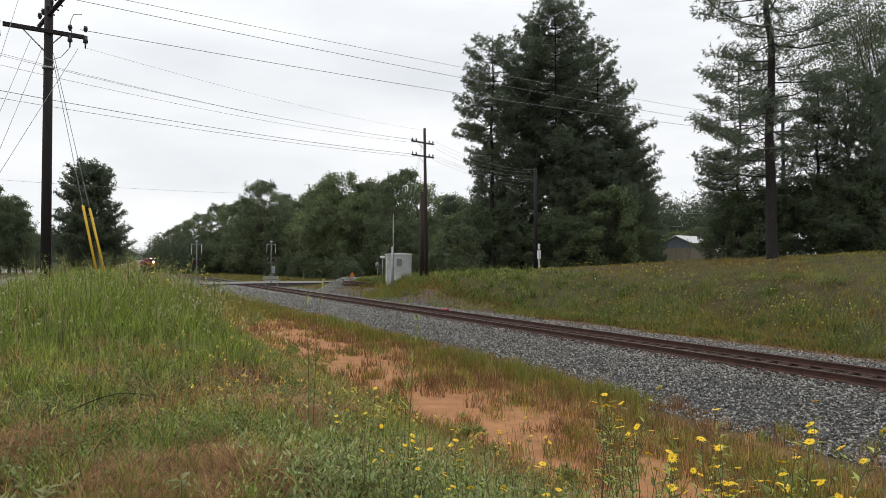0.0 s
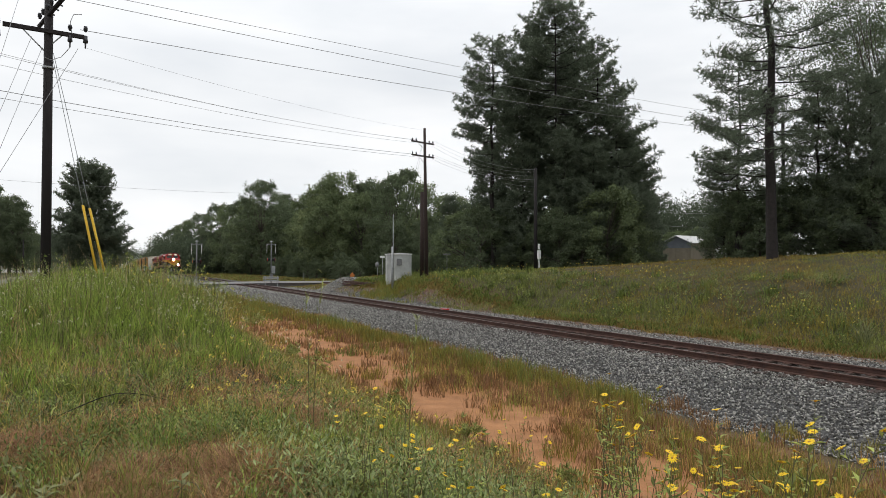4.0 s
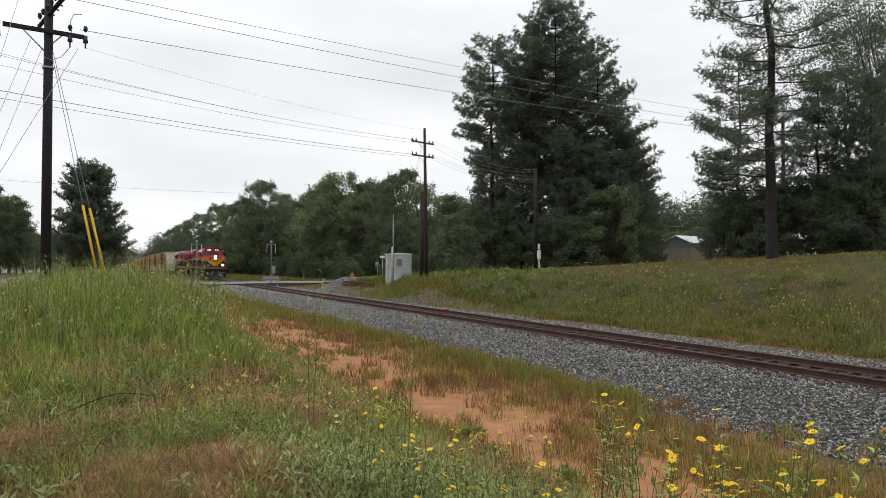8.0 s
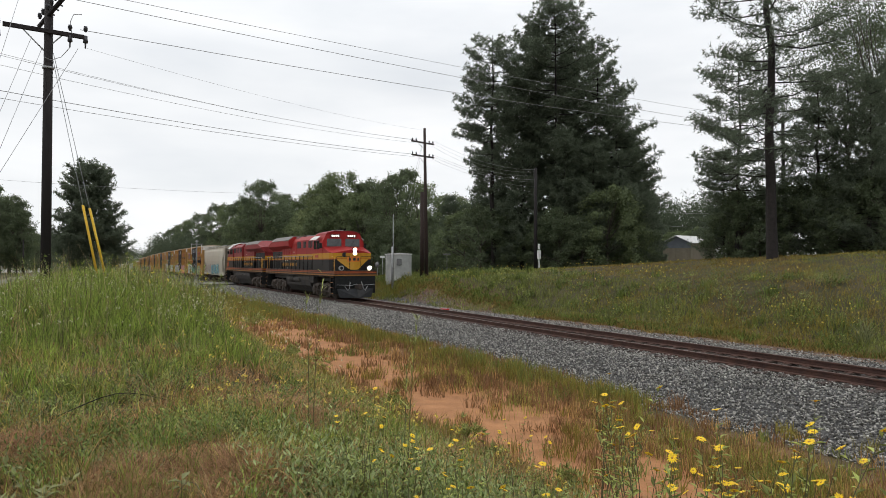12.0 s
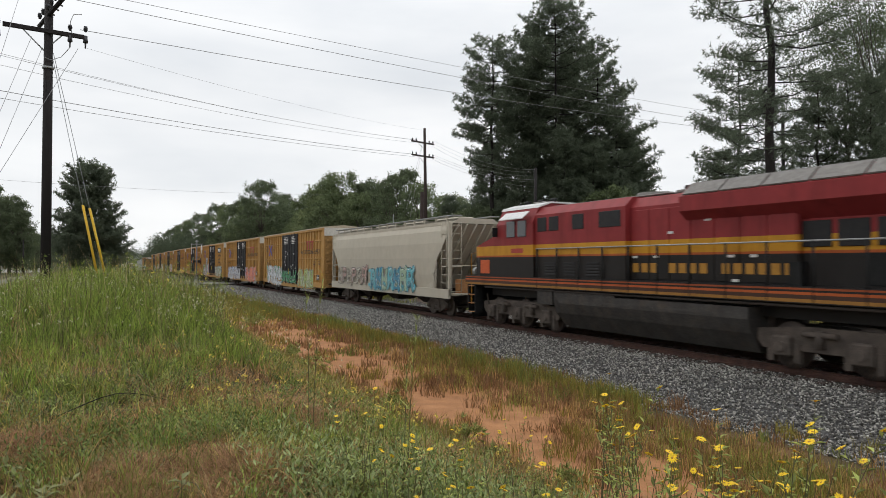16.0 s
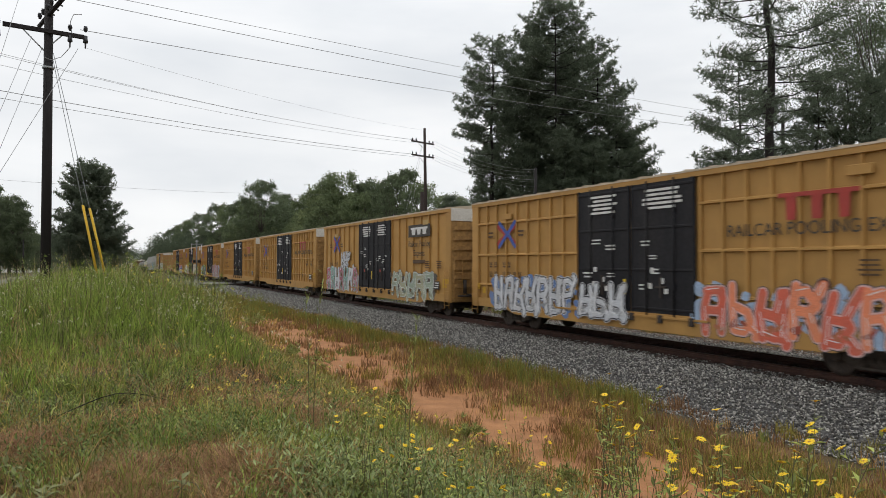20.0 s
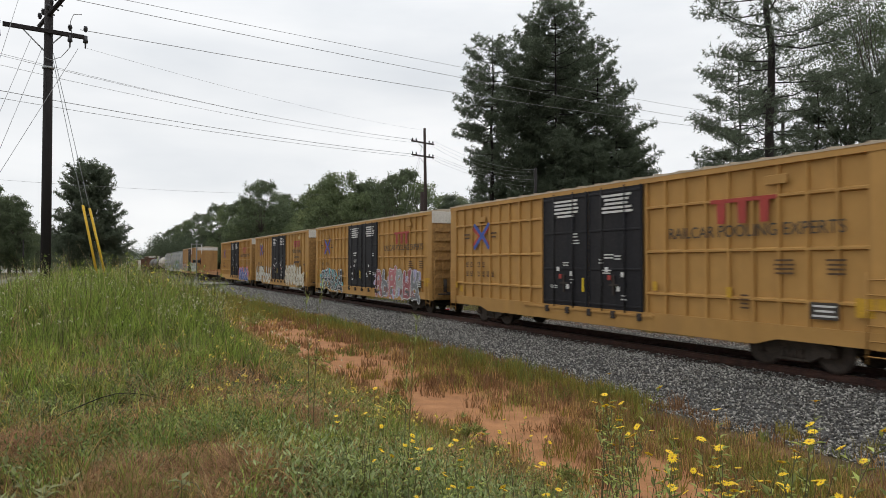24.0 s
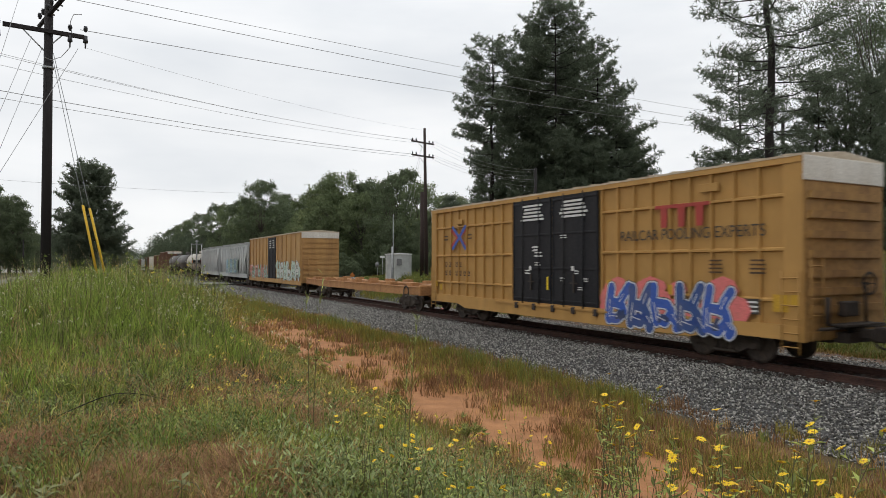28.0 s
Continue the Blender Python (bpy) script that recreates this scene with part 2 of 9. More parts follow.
def ground_z(x, y):
    x, y = np.asarray(x, float), np.asarray(y, float)
    z = np.interp(y, SECTION_Y, SECTION_Z)
    far = sm(-55, -85, x)
    # the bank on the near side flattens out before the road crossing
    near = sm(4.6, 3.0, y) * sm(-16, -8, y)
    z = z + near * far * (-0.1 - np.interp(y, SECTION_Y, SECTION_Z)) * 0.55
    lump = sm(-2.6, -0.5, y) * sm(5.0, 3.0, y) + sm(22, 25, y)
    z = z + lump * (0.07 * wob(x, y, 0.55) + 0.03 * wob(x, y, 2.1, 2.0)) + sm(4.8, 5.6, y) * sm(11, 9.5, y) * 0.03 * wob(x, y, 1.3, 4.0)
    z = z + 0.55 * sm(-5, -17, x) * sm(-60, -40, x) * sm(-4.4, -1.5, y) * sm(4.2, 1.6, y)
    top = 1.45 + 1.65 * sm(-62, -16, x)
    y = y + 2.2 * sm(-26, -44, x)
    rise = sm(21.4, 38, y) * 0.55 + sm(21.4, 28, y) * 0.45
    rise = rise + (sm(21.4, 25.5, y) - rise) * 0.6 * sm(-26, -44, x)
    z = z + rise * (top + 0.5) * (1 - 0.92 * sm(-60, -80, x)) + sm(38, 110, y) * 0.8 + sm(110, 320, y) * 9
    return z + fall(x) * sm(-140, -20, y) * sm(150, 60, y)


# ---- ground ----


def ground_material():
    # soil colour darkened to act as shadow between the grass tufts
    m = mat("grassy_soil", (0.04, 0.04, 0.017), (0.066, 0.052, 0.026), 0.95, scale=0.7, bump=0.6, fine=22)
    n, l = m.node_tree.nodes, m.node_tree.links
    b = n["Principled BSDF"]
    grass = b.inputs["Base Color"].links[0].from_socket
    co = n.new("ShaderNodeTexCoord")
    sep = n.new("ShaderNodeSeparateXYZ")
    l.new(co.outputs["Object"], sep.inputs[0])
    big = n.new("ShaderNodeTexNoise")
    big.inputs["Scale"].default_value, big.inputs["Detail"].default_value = 0.55, 6
    l.new(co.outputs["Object"], big.inputs["Vector"])

    def band(lo, lo2, hi2, hi, wobble):
        off = n.new("ShaderNodeMath")
        off.operation = "MULTIPLY_ADD"
        l.new(big.outputs["Fac"], off.inputs[0])
        off.inputs[1].default_value = wobble
        l.new(sep.outputs["Y"], off.inputs[2])
        a, c = n.new("ShaderNodeMapRange"), n.new("ShaderNodeMapRange")
        for q, (u, v) in ((a, (lo, lo2)), (c, (hi, hi2))):
            q.inputs["From Min"].default_value, q.inputs["From Max"].default_value = u + wobble / 2, v + wobble / 2
            l.new(off.outputs[0], q.inputs["Value"])
        mu = n.new("ShaderNodeMath")
        mu.operation = "MULTIPLY"
        l.new(a.outputs[0], mu.inputs[0])
        l.new(c.outputs[0], mu.inputs[1])
        return mu.outputs[0]

    def over(base, colour_socket, fac):
        mx = n.new("ShaderNodeMix")
        mx.data_type = "RGBA"
        l.new(fac, mx.inputs["Factor"])
        l.new(base, mx.inputs["A"])
        if isinstance(colour_socket, tuple):
            mx.inputs["B"].default_value = (*colour_socket, 1)
        else:
            l.new(colour_socket, mx.inputs["B"])
        return mx.outputs["Result"]

    fine = n.new("ShaderNodeTexNoise")
    fine.inputs["Scale"].default_value, fine.inputs["Detail"].default_value = 3.0, 9
    l.new(co.outputs["Object"], fine.inputs["Vector"])
    ramp = n.new("ShaderNodeValToRGB")
    ramp.color_ramp.elements[0].position, ramp.color_ramp.elements[0].color = 0.3, (0.27, 0.125, 0.055, 1)
    ramp.color_ramp.elements[1].position, ramp.color_ramp.elements[1].color = 0.7, (0.40, 0.195, 0.085, 1)
    l.new(fine.outputs["Fac"], ramp.inputs[0])
    clay = over(grass, ramp.outputs[0], band(4.3, 4.9, 8.2, 10.4, 2.6))
    vor = n.new("ShaderNodeTexVoronoi")
    vor.inputs["Scale"].default_value = 19
    l.new(co.outputs["Object"], vor.inputs["Vector"])
    # ballast bed coloured dark, as shade in the gaps between loose stones
    stone = n.new("ShaderNodeValToRGB")
    stone.color_ramp.elements[0].color, stone.color_ramp.elements[1].color = (0.022, 0.021, 0.021, 1), (0.11, 0.108, 0.106, 1)
    sx = n.new("ShaderNodeSeparateXYZ")
    l.new(vor.outputs["Color"], sx.inputs[0])
    l.new(sx.outputs["X"], stone.inputs[0])
    rock = over(clay, stone.outputs[0], band(10.3, 10.7, 21.0, 21.5, 0.7))
    red = over(rock, (0.115, 0.068, 0.043), band(20.2, 20.6, 22.3, 23.2, 2.2))
    l.new(red, b.inputs["Base Color"])
    return m


M["ground"] = ground_material()


def build_ground():
    xs = np.concatenate([-np.geomspace(2500, 62, 34), np.arange(-60, -30, 0.8), np.arange(-30, 8, 0.28), np.geomspace(8.3, 1200, 26)])
    ys = np.concatenate([-np.geomspace(1500, 16, 22), np.arange(-15, -3, 0.7), np.arange(-3, 12, 0.2), np.arange(12, 21, 0.25), np.arange(21, 46, 0.8), np.geomspace(47, 2500, 30)])
    gx, gy = np.meshgrid(xs, ys, indexing="ij")
    verts = np.stack([gx, gy, ground_z(gx, gy)], -1).reshape(-1, 3)
    nx, ny = len(xs), len(ys)
    i, j = np.meshgrid(np.arange(nx - 1), np.arange(ny - 1), indexing="ij")
    a = (i * ny + j).ravel()
    me = bulk("ground", verts, np.stack([a, a + ny, a + ny + 1, a + 1], 1), M["ground"])
    me.polygons.foreach_set("use_smooth", np.ones(len(me.polygons), bool))
    return tagged(new("ground", me), "grassy earth with a strip of bare orange clay", "ground", kind="structure")


ground = build_ground()

# ---- roads ----
M["asphalt"] = mat("worn_grey_asphalt", (0.21, 0.205, 0.195), (0.16, 0.155, 0.15), 0.9, scale=0.8, bump=0.3, fine=60)
M["line_white"] = mat("white_road_paint", (0.55, 0.55, 0.53), (0.4, 0.4, 0.39), 0.8)


def sheet(name, xs, ys, lift, material, zfun=None, deep=0.0):
    gx, gy = np.meshgrid(xs, ys, indexing="ij")
    z = (zfun or ground_z)(gx, gy) + lift
    verts = np.stack([gx, gy, z], -1).reshape(-1, 3)
    nx, ny = len(xs), len(ys)
    i, j = np.meshgrid(np.arange(nx - 1), np.arange(ny - 1), indexing="ij")
    a = (i * ny + j).ravel()
    faces = np.stack([a, a + ny, a + ny + 1, a + 1], 1)
    if deep:
        # side walls, so that the slab has thickness
        for row in (0, nx - 1):
            k = len(verts)
            edge = row * ny + np.arange(ny)
            verts = np.concatenate([verts, verts[edge] - np.array([[0, 0, deep]])])
            q = np.arange(ny - 1)
            faces = np.concatenate([faces, np.stack([edge[:-1], edge[1:], k + q + 1, k + q], 1)])
    return bulk(name, verts, faces, material)


road = tagged(new("road", sheet("road", -np.geomspace(700, 12, 60), np.linspace(-11.0, -5.0, 6), 0.03, M["asphalt"])),
              "worn grey two-lane asphalt road beside the grass bank", "road", kind="structure")
CROSS_X = -84.0
cross = tagged(new("road_crossing", sheet("road_crossing", np.linspace(CROSS_X - 4.2, CROSS_X + 4.2, 12), np.linspace(-5.0, 70, 90), 0.05, M["asphalt"],
               lambda x, y: np.maximum(ground_z(x, y), np.interp(y, [-4, 6, 12, 19, 26, 60], [0.3, -0.15, -0.055, -0.055, -0.1, -0.1])), 0.9)),
               "pale grey road that crosses the railway on the level", "road", kind="structure")

# ---- railway track ----
RAIL_X0, RAIL_X1 = -560.0, 30.0


def rail_profile(y, z=0.0):
    """A flat-bottomed rail as (y, z) points round its outline, top at z."""
    half = [(0.075, -0.17), (0.075, -0.158), (0.012, -0.135), (0.009, -0.05), (0.036, -0.035), (0.036, -0.008), (0.026, 0.0)]
    return [(y + a, z + b) for a, b in half] + [(y - a, z + b) for a, b in reversed(half)]


def build_track():
    track = thing("railway_track", 0, TRACK_Y, 0, "single railway track of rusty rails on dark wooden ties", "railway track", kind="structure")
    xs = [RAIL_X1, -30, -60, -90, -115, -140, -170, -200, -230, -260, -300, -340, -400, -470, RAIL_X0]
    for side in (-0.755, 0.755):
        g, h = Geo(), Geo()
        prof = rail_profile(side)
        k = len(prof)
        for x in xs:
            dz = float(fall(x))
            g.v += [(x, a, b + dz) for a, b in prof]
        for s in range(len(xs) - 1):
            for i in range(k):
                j = (i + 1) % k
                g.f.append((s * k + i, s * k + k + i, s * k + k + j, s * k + j))
                g.smooth.append(False)
        for a, b in zip(xs, xs[1:]):
            za, zb = float(fall(a)) + 0.004, float(fall(b)) + 0.004
            h.add([(a, side - 0.024, za), (a, side + 0.024, za), (b, side + 0.024, zb), (b, side - 0.024, zb)], [(0, 1, 2, 3)])
        rail = part("rail", g, M["rail_rust"], track, "rusty brown steel rail")
        part("running_surface", h, M["rail_head"], rail, "worn shiny strip on the rail head")
    return track


track = build_track()
# ---- trees ----
M["pine_bark"] = mat("pine_bark", (0.034, 0.028, 0.026), (0.02, 0.017, 0.016), 0.95, scale=5, bump=0.8)
M["bark"] = mat("grey_brown_bark", (0.10, 0.085, 0.07), (0.055, 0.046, 0.04), 0.95, scale=5, bump=0.6)
# needle and leaf colours are lightened and blued to stand for distance haze
M["needles"] = mat("pine_needles", (0.16, 0.19, 0.128), (0.12, 0.146, 0.1), 0.7, scale=0.6, translucent=0.6, each=-0.3)
M["leaf_dark"] = mat("dark_leaves", (0.135, 0.165, 0.09), (0.1, 0.128, 0.07), 0.65, scale=0.4, translucent=0.5, each=-0.34)
M["leaf_mid"] = mat("mid_green_leaves", (0.165, 0.2, 0.096), (0.13, 0.165, 0.08), 0.65, scale=0.4, translucent=0.5, each=-0.34)
M["leaf_light"] = mat("light_green_leaves", (0.195, 0.23, 0.105), (0.155, 0.188, 0.085), 0.65, scale=0.4, translucent=0.5, each=-0.34)
M["far_wood"] = mat("far_leaves", (0.09, 0.112, 0.066), (0.066, 0.086, 0.052), 0.8, scale=0.1, translucent=0.45, each=-0.15)


def rand_dirs(rng, n):
    d = rng.normal(size=(n, 3))
    return d / np.linalg.norm(d, axis=1, keepdims=True)


def tufts(rng, centres, size, spikes, up=0.35, width=0.085):
    """Sprays of thin needles: spikes triangles round each centre."""
    n = len(centres) * spikes
    c = np.repeat(centres, spikes, 0)
    d = rand_dirs(rng, n)
    d[:, 2] += up
    d /= np.linalg.norm(d, axis=1, keepdims=True)
    ln = size * rng.uniform(0.6, 1.25, (n, 1))
    side = np.cross(d, rand_dirs(rng, n))
    side /= np.linalg.norm(side, axis=1, keepdims=True) + 1e-9
    w = ln * width
    v = np.stack([c - side * w, c + side * w, c + d * ln], 1).reshape(-1, 3)
    return v, np.arange(n * 3).reshape(-1, 3)


def leaves(rng, centres, size, per, spread):
    """Small four-cornered leaves scattered round each centre."""
    n = len(centres) * per
    c = np.repeat(centres, per, 0) + rng.normal(size=(n, 3)) * spread
    d = rand_dirs(rng, n)
    e = np.cross(d, rand_dirs(rng, n))
    e /= np.linalg.norm(e, axis=1, keepdims=True) + 1e-9
    ln = size * rng.uniform(0.55, 1.3, (n, 1))
    v = np.stack([c - d * ln, c + e * ln * 0.5, c + d * ln, c - e * ln * 0.5], 1).reshape(-1, 3)
    return v, np.arange(n * 4).reshape(-1, 4)


def limb(g, p, q, r, sag=0.0, n=5, kinks=3, rng=None):
    p, q = np.array(p, float), np.array(q, float)
    pts = []
    for i in range(kinks + 1):
        t = i / kinks
        w = p + (q - p) * t
        w[2] += sag * math.sin(math.pi * t)
        if rng is not None and 0 < i < kinks:
            w += rng.normal(size=3) * 0.05 * np.linalg.norm(q - p) / kinks
        pts.append(w)
    g.path(pts, [r * (1 - 0.8 * i / kinks) for i in range(kinks + 1)], n)
    return pts


DOME = ((0, 0.5), (0.2, 0.8), (0.5, 1.0), (0.75, 0.92), (0.9, 0.66), (1, 0.2))
CONE = ((0, 0.7), (0.1, 1.0), (0.3, 0.84), (0.55, 0.6), (0.8, 0.4), (1, 0.12))


def pine(seed, height, radius, bare=0.3, density=1.0, tuft=0.3, trunk_r=0.28, profile=DOME, lean=0.0, gaps=0.0, spikes=12, thin=0.085):
    """A tall pine at the origin: trunk with limbs that fork into twigs, and pads of needle sprays on the twigs. Returns (trunk mesh, crown mesh)."""
    rng = np.random.default_rng(seed)
    g = Geo()
    steps = 10
    way = [np.array([lean * (i / steps) ** 2 * height + rng.normal() * 0.09 * (i > 0), rng.normal() * 0.09 * (i > 0), height * i / steps]) for i in range(steps + 1)]
    g.path(way, [trunk_r * (1 - 0.88 * i / steps) for i in range(steps + 1)], 9)
    at = lambda z: np.array([np.interp(z, [w[2] for w in way], [w[k] for w in way]) for k in (0, 1, 2)])
    centres = []
    z, turn = height * bare, 0.0
    while z < height * 0.99:
        t = (z - height * bare) / (height * (1 - bare))
        reach = radius * np.interp(t, [a for a, _ in profile], [b for _, b in profile])
        for _ in range(rng.integers(2, 5)):
            turn += 2.4 + rng.uniform(-0.7, 0.7)
            ln = reach * rng.uniform(0.5, 1.1) + 0.25
            p = at(z)
            d = np.array([math.cos(turn), math.sin(turn), 0.0])
            out = np.array([-d[1], d[0], 0.0])
            pitch = rng.uniform(-0.12, 0.2) + 0.75 * max(0.0, t - 0.55)
            q = p + d * ln + np.array([0, 0, ln * pitch + 0.12 * ln])
            limb(g, p, q, 0.012 + 0.011 * ln, -0.1 * ln, 4, 3, rng)
            first = 0.3 + 0.18 * min(gaps, 1)
            for k, s in enumerate(np.linspace(first, 1.0, max(3, int(ln * 2.3 * density)))):
                w = p + (q - p) * s - np.array([0, 0, 0.1 * ln * math.sin(math.pi * s)])
                for side in (-1, 1):
                    tl = (0.25 + 0.34 * ln * (1.15 - s)) * rng.uniform(0.5, 1.1)
                    way_out = d * rng.uniform(0.4, 0.9) + out * side * rng.uniform(0.5, 1.0) + np.array([0, 0, rng.uniform(-0.15, 0.6)])
                    for u in np.arange(0.35, 1.01, 0.3 / max(0.45, tl)):
                        centres.append(w + way_out * tl * u + rng.normal(size=3) * 0.07)
                    centres.append(w + way_out * tl)
        z += height * rng.uniform(0.010, 0.024) * (1 + gaps)
    c = np.array(centres)
    c = np.concatenate([c, c + rng.normal(size=c.shape) * np.array([0.16, 0.16, 0.2]) * tuft / 0.3 + np.array([0, 0, 0.1])])
    v, f = tufts(rng, c, tuft, spikes, 0.4, thin)
    return g.mesh("trunk"), bulk("crown", v, f, M["needles"])


def broadleaf(seed, height, radius, bare=0.18, clumps=70, leaf=0.3, per=34, trunk_r=0.25, material="leaf_mid", stride=3):
    """A broad tree at the origin: forked trunk, limbs and a crown of many leaf clumps with gaps."""
    rng = np.random.default_rng(seed)
    g = Geo()
    g.tube((0, 0, -0.2), (0, 0, height * 0.45), trunk_r, trunk_r * 0.55, 8, cap=False)
    centres = []
    for i in range(clumps):
        t = rng.uniform(0, 1) ** 0.8
        z = height * (bare + (1 - bare) * t)
        reach = radius * (math.sin(math.pi * (0.15 + 0.8 * t)) ** 0.6) * (0.3 + 0.8 * rng.uniform() ** 0.6)
        a = rng.uniform(0, 2 * math.pi)
        q = np.array([math.cos(a) * reach, math.sin(a) * reach, z])
        if i % stride == 0:
            z0 = min(height * 0.45, max(height * 0.12, z * 0.6))
            limb(g, (0, 0, z0), q, 0.03 + trunk_r * 0.22, 0.2, 4, 4, rng)
        k = rng.integers(4, 9)
        centres.append(q + rng.normal(size=(k, 3)) * np.array([0.55, 0.55, 0.34]) * radius * 0.17)
    c = np.concatenate(centres)
    v, f = leaves(rng, c, leaf, per // 4, radius * 0.062)
    return g.mesh("trunk"), bulk("crown", v, f, M[material])


def plant_tree(meshes, px, depth, bark, name, label, category, group="", rz=0.0, size=1.0, place=None, sink=0.15):
    x, y, _ = place or spot(px, depth)
    ob = thing(name, x, y, float(ground_z(x, y)) - sink, label, category, group, rz=rz)
    ob.scale = (size, size, size)
    part("trunk", meshes[0], bark, ob)
    part("crown", meshes[1], None, ob)
    return ob


def build_trees():
    rng = random.Random(7)
    bark, pbark = M["bark"], M["pine_bark"]
    # the tall group of pines behind the railway
    tall = [pine(11, 29.5, 4.3, 0.3, 1.0, 0.34, gaps=0.12, spikes=11), pine(12, 25.8, 3.8, 0.34, 1.0, 0.34, gaps=0.12, spikes=11), pine(13, 25.5, 8.0, 0.22, 0.7, 0.37, profile=CONE, gaps=0.2, spikes=10),
            pine(14, 17.0, 4.6, 0.08, 0.9, 0.36, profile=CONE, gaps=0.1, spikes=10)]
    group = "tall pines behind the railway"
    for k, px, d, rz, s in ((0, 984, 70, 0, 1.0), (1, 872, 70, 40, 1.0), (2, 1058, 72, 80, 1.0), (1, 925, 76, 200, 0.98), (0, 1022, 78, 150, 0.92), (2, 1092, 69, 250, 0.74), (3, 868, 76, 20, 0.9), (3, 1000, 67, 120, 0.85), (3, 1112, 74, 160, 0.9), (3, 925, 69, 300, 0.8),
                            (1, 955, 73, 70, 1.08), (3, 1050, 66, 200, 0.75), (3, 1150, 76, 90, 0.55)):
        plant_tree(tall[k], px, d, pbark, "pine_tree", "tall dark green pine in a dense group", "pine tree", group, rz, s)
    low = broadleaf(51, 7.5, 3.6, 0.02, 60, 0.12, 120, 0.12, "leaf_mid")
    dim = broadleaf(52, 7.5, 3.4, 0.02, 64, 0.13, 110, 0.12, "leaf_dark")
    for px, d, s in ((1122, 66, 0.7), (1100, 66, 0.8), (1075, 64, 1.05), (990, 64, 0.8), (960, 66, 0.7), (850, 70, 0.9), (822, 76, 1.0), (900, 70, 0.8), (1030, 63, 0.6), (1195, 104, 0.9), (1228, 108, 1.0)):
        plant_tree(low if px in (1075, 1100, 822, 1195, 1228) else dim, px, d, bark, "shrub", "leafy green shrub under the pines", "shrub", "shrubs under the pines", px * 7.0, s)
    # pines on the bank crest
    near = [pine(21, 25, 4.6, 0.20, 0.9, 0.25, 0.33, gaps=0.6, spikes=12, thin=0.065), pine(22, 15.5, 3.6, 0.18, 1.0, 0.26, 0.17, gaps=0.6, spikes=12, lean=0.02, thin=0.07), pine(23, 12.5, 3.3, 0.06, 1.0, 0.26, 0.16, profile=CONE, gaps=0.5, spikes=12, thin=0.07)]
    group = "pines on the bank crest"
    for k, px, d, rz, s in ((0, 1367, 38, 0, 1.0), (1, 1306, 44, 70, 0.9), (2, 1282, 46, 20, 0.62), (2, 1450, 42, 160, 0.95), (1, 1508, 43, 210, 0.8), (2, 1545, 39, 300, 0.85), (2, 1590, 42, 10, 1.0)):
        plant_tree(near[k], px, d, pbark, "pine_tree", "slender pine with open crown on the grassy bank", "pine tree", group, rz, s)
    for px, d, s in ((1290, 45, 0.5), (1312, 44, 0.6), (1345, 45, 0.62), (1400, 43, 0.62), (1435, 45, 0.7), (1470, 41, 0.64), (1500, 40, 0.6), (1540, 42, 0.75), (1575, 38, 0.66), (1520, 48, 0.8)):
        plant_tree(dim, px, d, bark, "shrub", "dark leafy undergrowth shrub on the bank crest", "shrub", "undergrowth on the bank crest", px * 5.0, s)
    airy = broadleaf(53, 21, 6.5, 0.58, 110, 0.085, 100, 0.11, "leaf_dark", 5)
    plant_tree(airy, 1560, 45, bark, "broadleaf_tree", "thinly leaved tall tree with bare twigs", "tree", "", 0, 1.0)
    plant_tree(airy, 1640, 47, bark, "broadleaf_tree", "thinly leaved tall tree with bare twigs", "tree", "", 120, 1.05)
    plant_tree(airy, 1505, 50, bark, "broadleaf_tree", "thinly leaved tall tree with bare twigs", "tree", "", 250, 0.9)
    # lone pine between road and railway
    lone = pine(31, 16.4, 4.9, 0.04, 1.1, 0.4, 0.25, profile=((0, 0.95), (0.25, 1.0), (0.5, 0.86), (0.8, 0.6), (0.93, 0.4), (1, 0.15)), spikes=12)
    plant_tree(lone, 158, 94, pbark, "pine_tree", "dense lone pine beside the road", "pine tree")
    # the wood along the far side of the railway
    wood = [broadleaf(41, 20, 6.0, 0.06, 118, 0.22, 84, material="leaf_mid"), broadleaf(42, 19, 5.2, 0.05, 118, 0.21, 84, material="leaf_dark"),
            broadleaf(43, 16, 5.0, 0.03, 118, 0.2, 84, material="leaf_light"), broadleaf(44, 22, 5.5, 0.08, 118, 0.22, 84, material="leaf_dark")]
    group = "wood along the railway"
    x = -72.0
    while x > -420:
        for row in (0, 1, 2):
            k = rng.choice((0, 1, 2, 2, 3)) if x > -130 else rng.randrange(4)
            y = 41 + row * 7 + rng.uniform(-2.5, 2.5)
            s = rng.uniform(0.76, 1.13) * (1.0 if row else 0.74)
            if x > -105:
                s *= 0.66
            plant_tree(wood[k], 0, 0, bark, "broadleaf_tree", "leafy green tree in a dense wood", "tree", group, rng.uniform(0, 360), s, place=(x + rng.uniform(-2, 2), y, 0))
        x -= 7.5 + max(0, -x - 150) * 0.03
    # taller single trees that break the skyline
    for px, d, k, s in ((462, 150, 3, 0.98), (445, 155, 0, 0.9), (600, 118, 0, 0.95), (575, 125, 2, 1.08), (695, 105, 3, 0.76), (640, 112, 0, 0.74), (320, 260, 1, 1.0), (355, 230, 3, 0.95), (410, 190, 0, 1.0), (290, 290, 1, 0.75), (385, 200, 3, 0.95), (428, 172, 1, 1.0), (336, 245, 0, 1.0), (305, 275, 3, 0.85)):
        plant_tree(wood[k], px, d, bark, "broadleaf_tree", "tall leafy tree rising over the wood", "tree", group, px * 3.0, s)
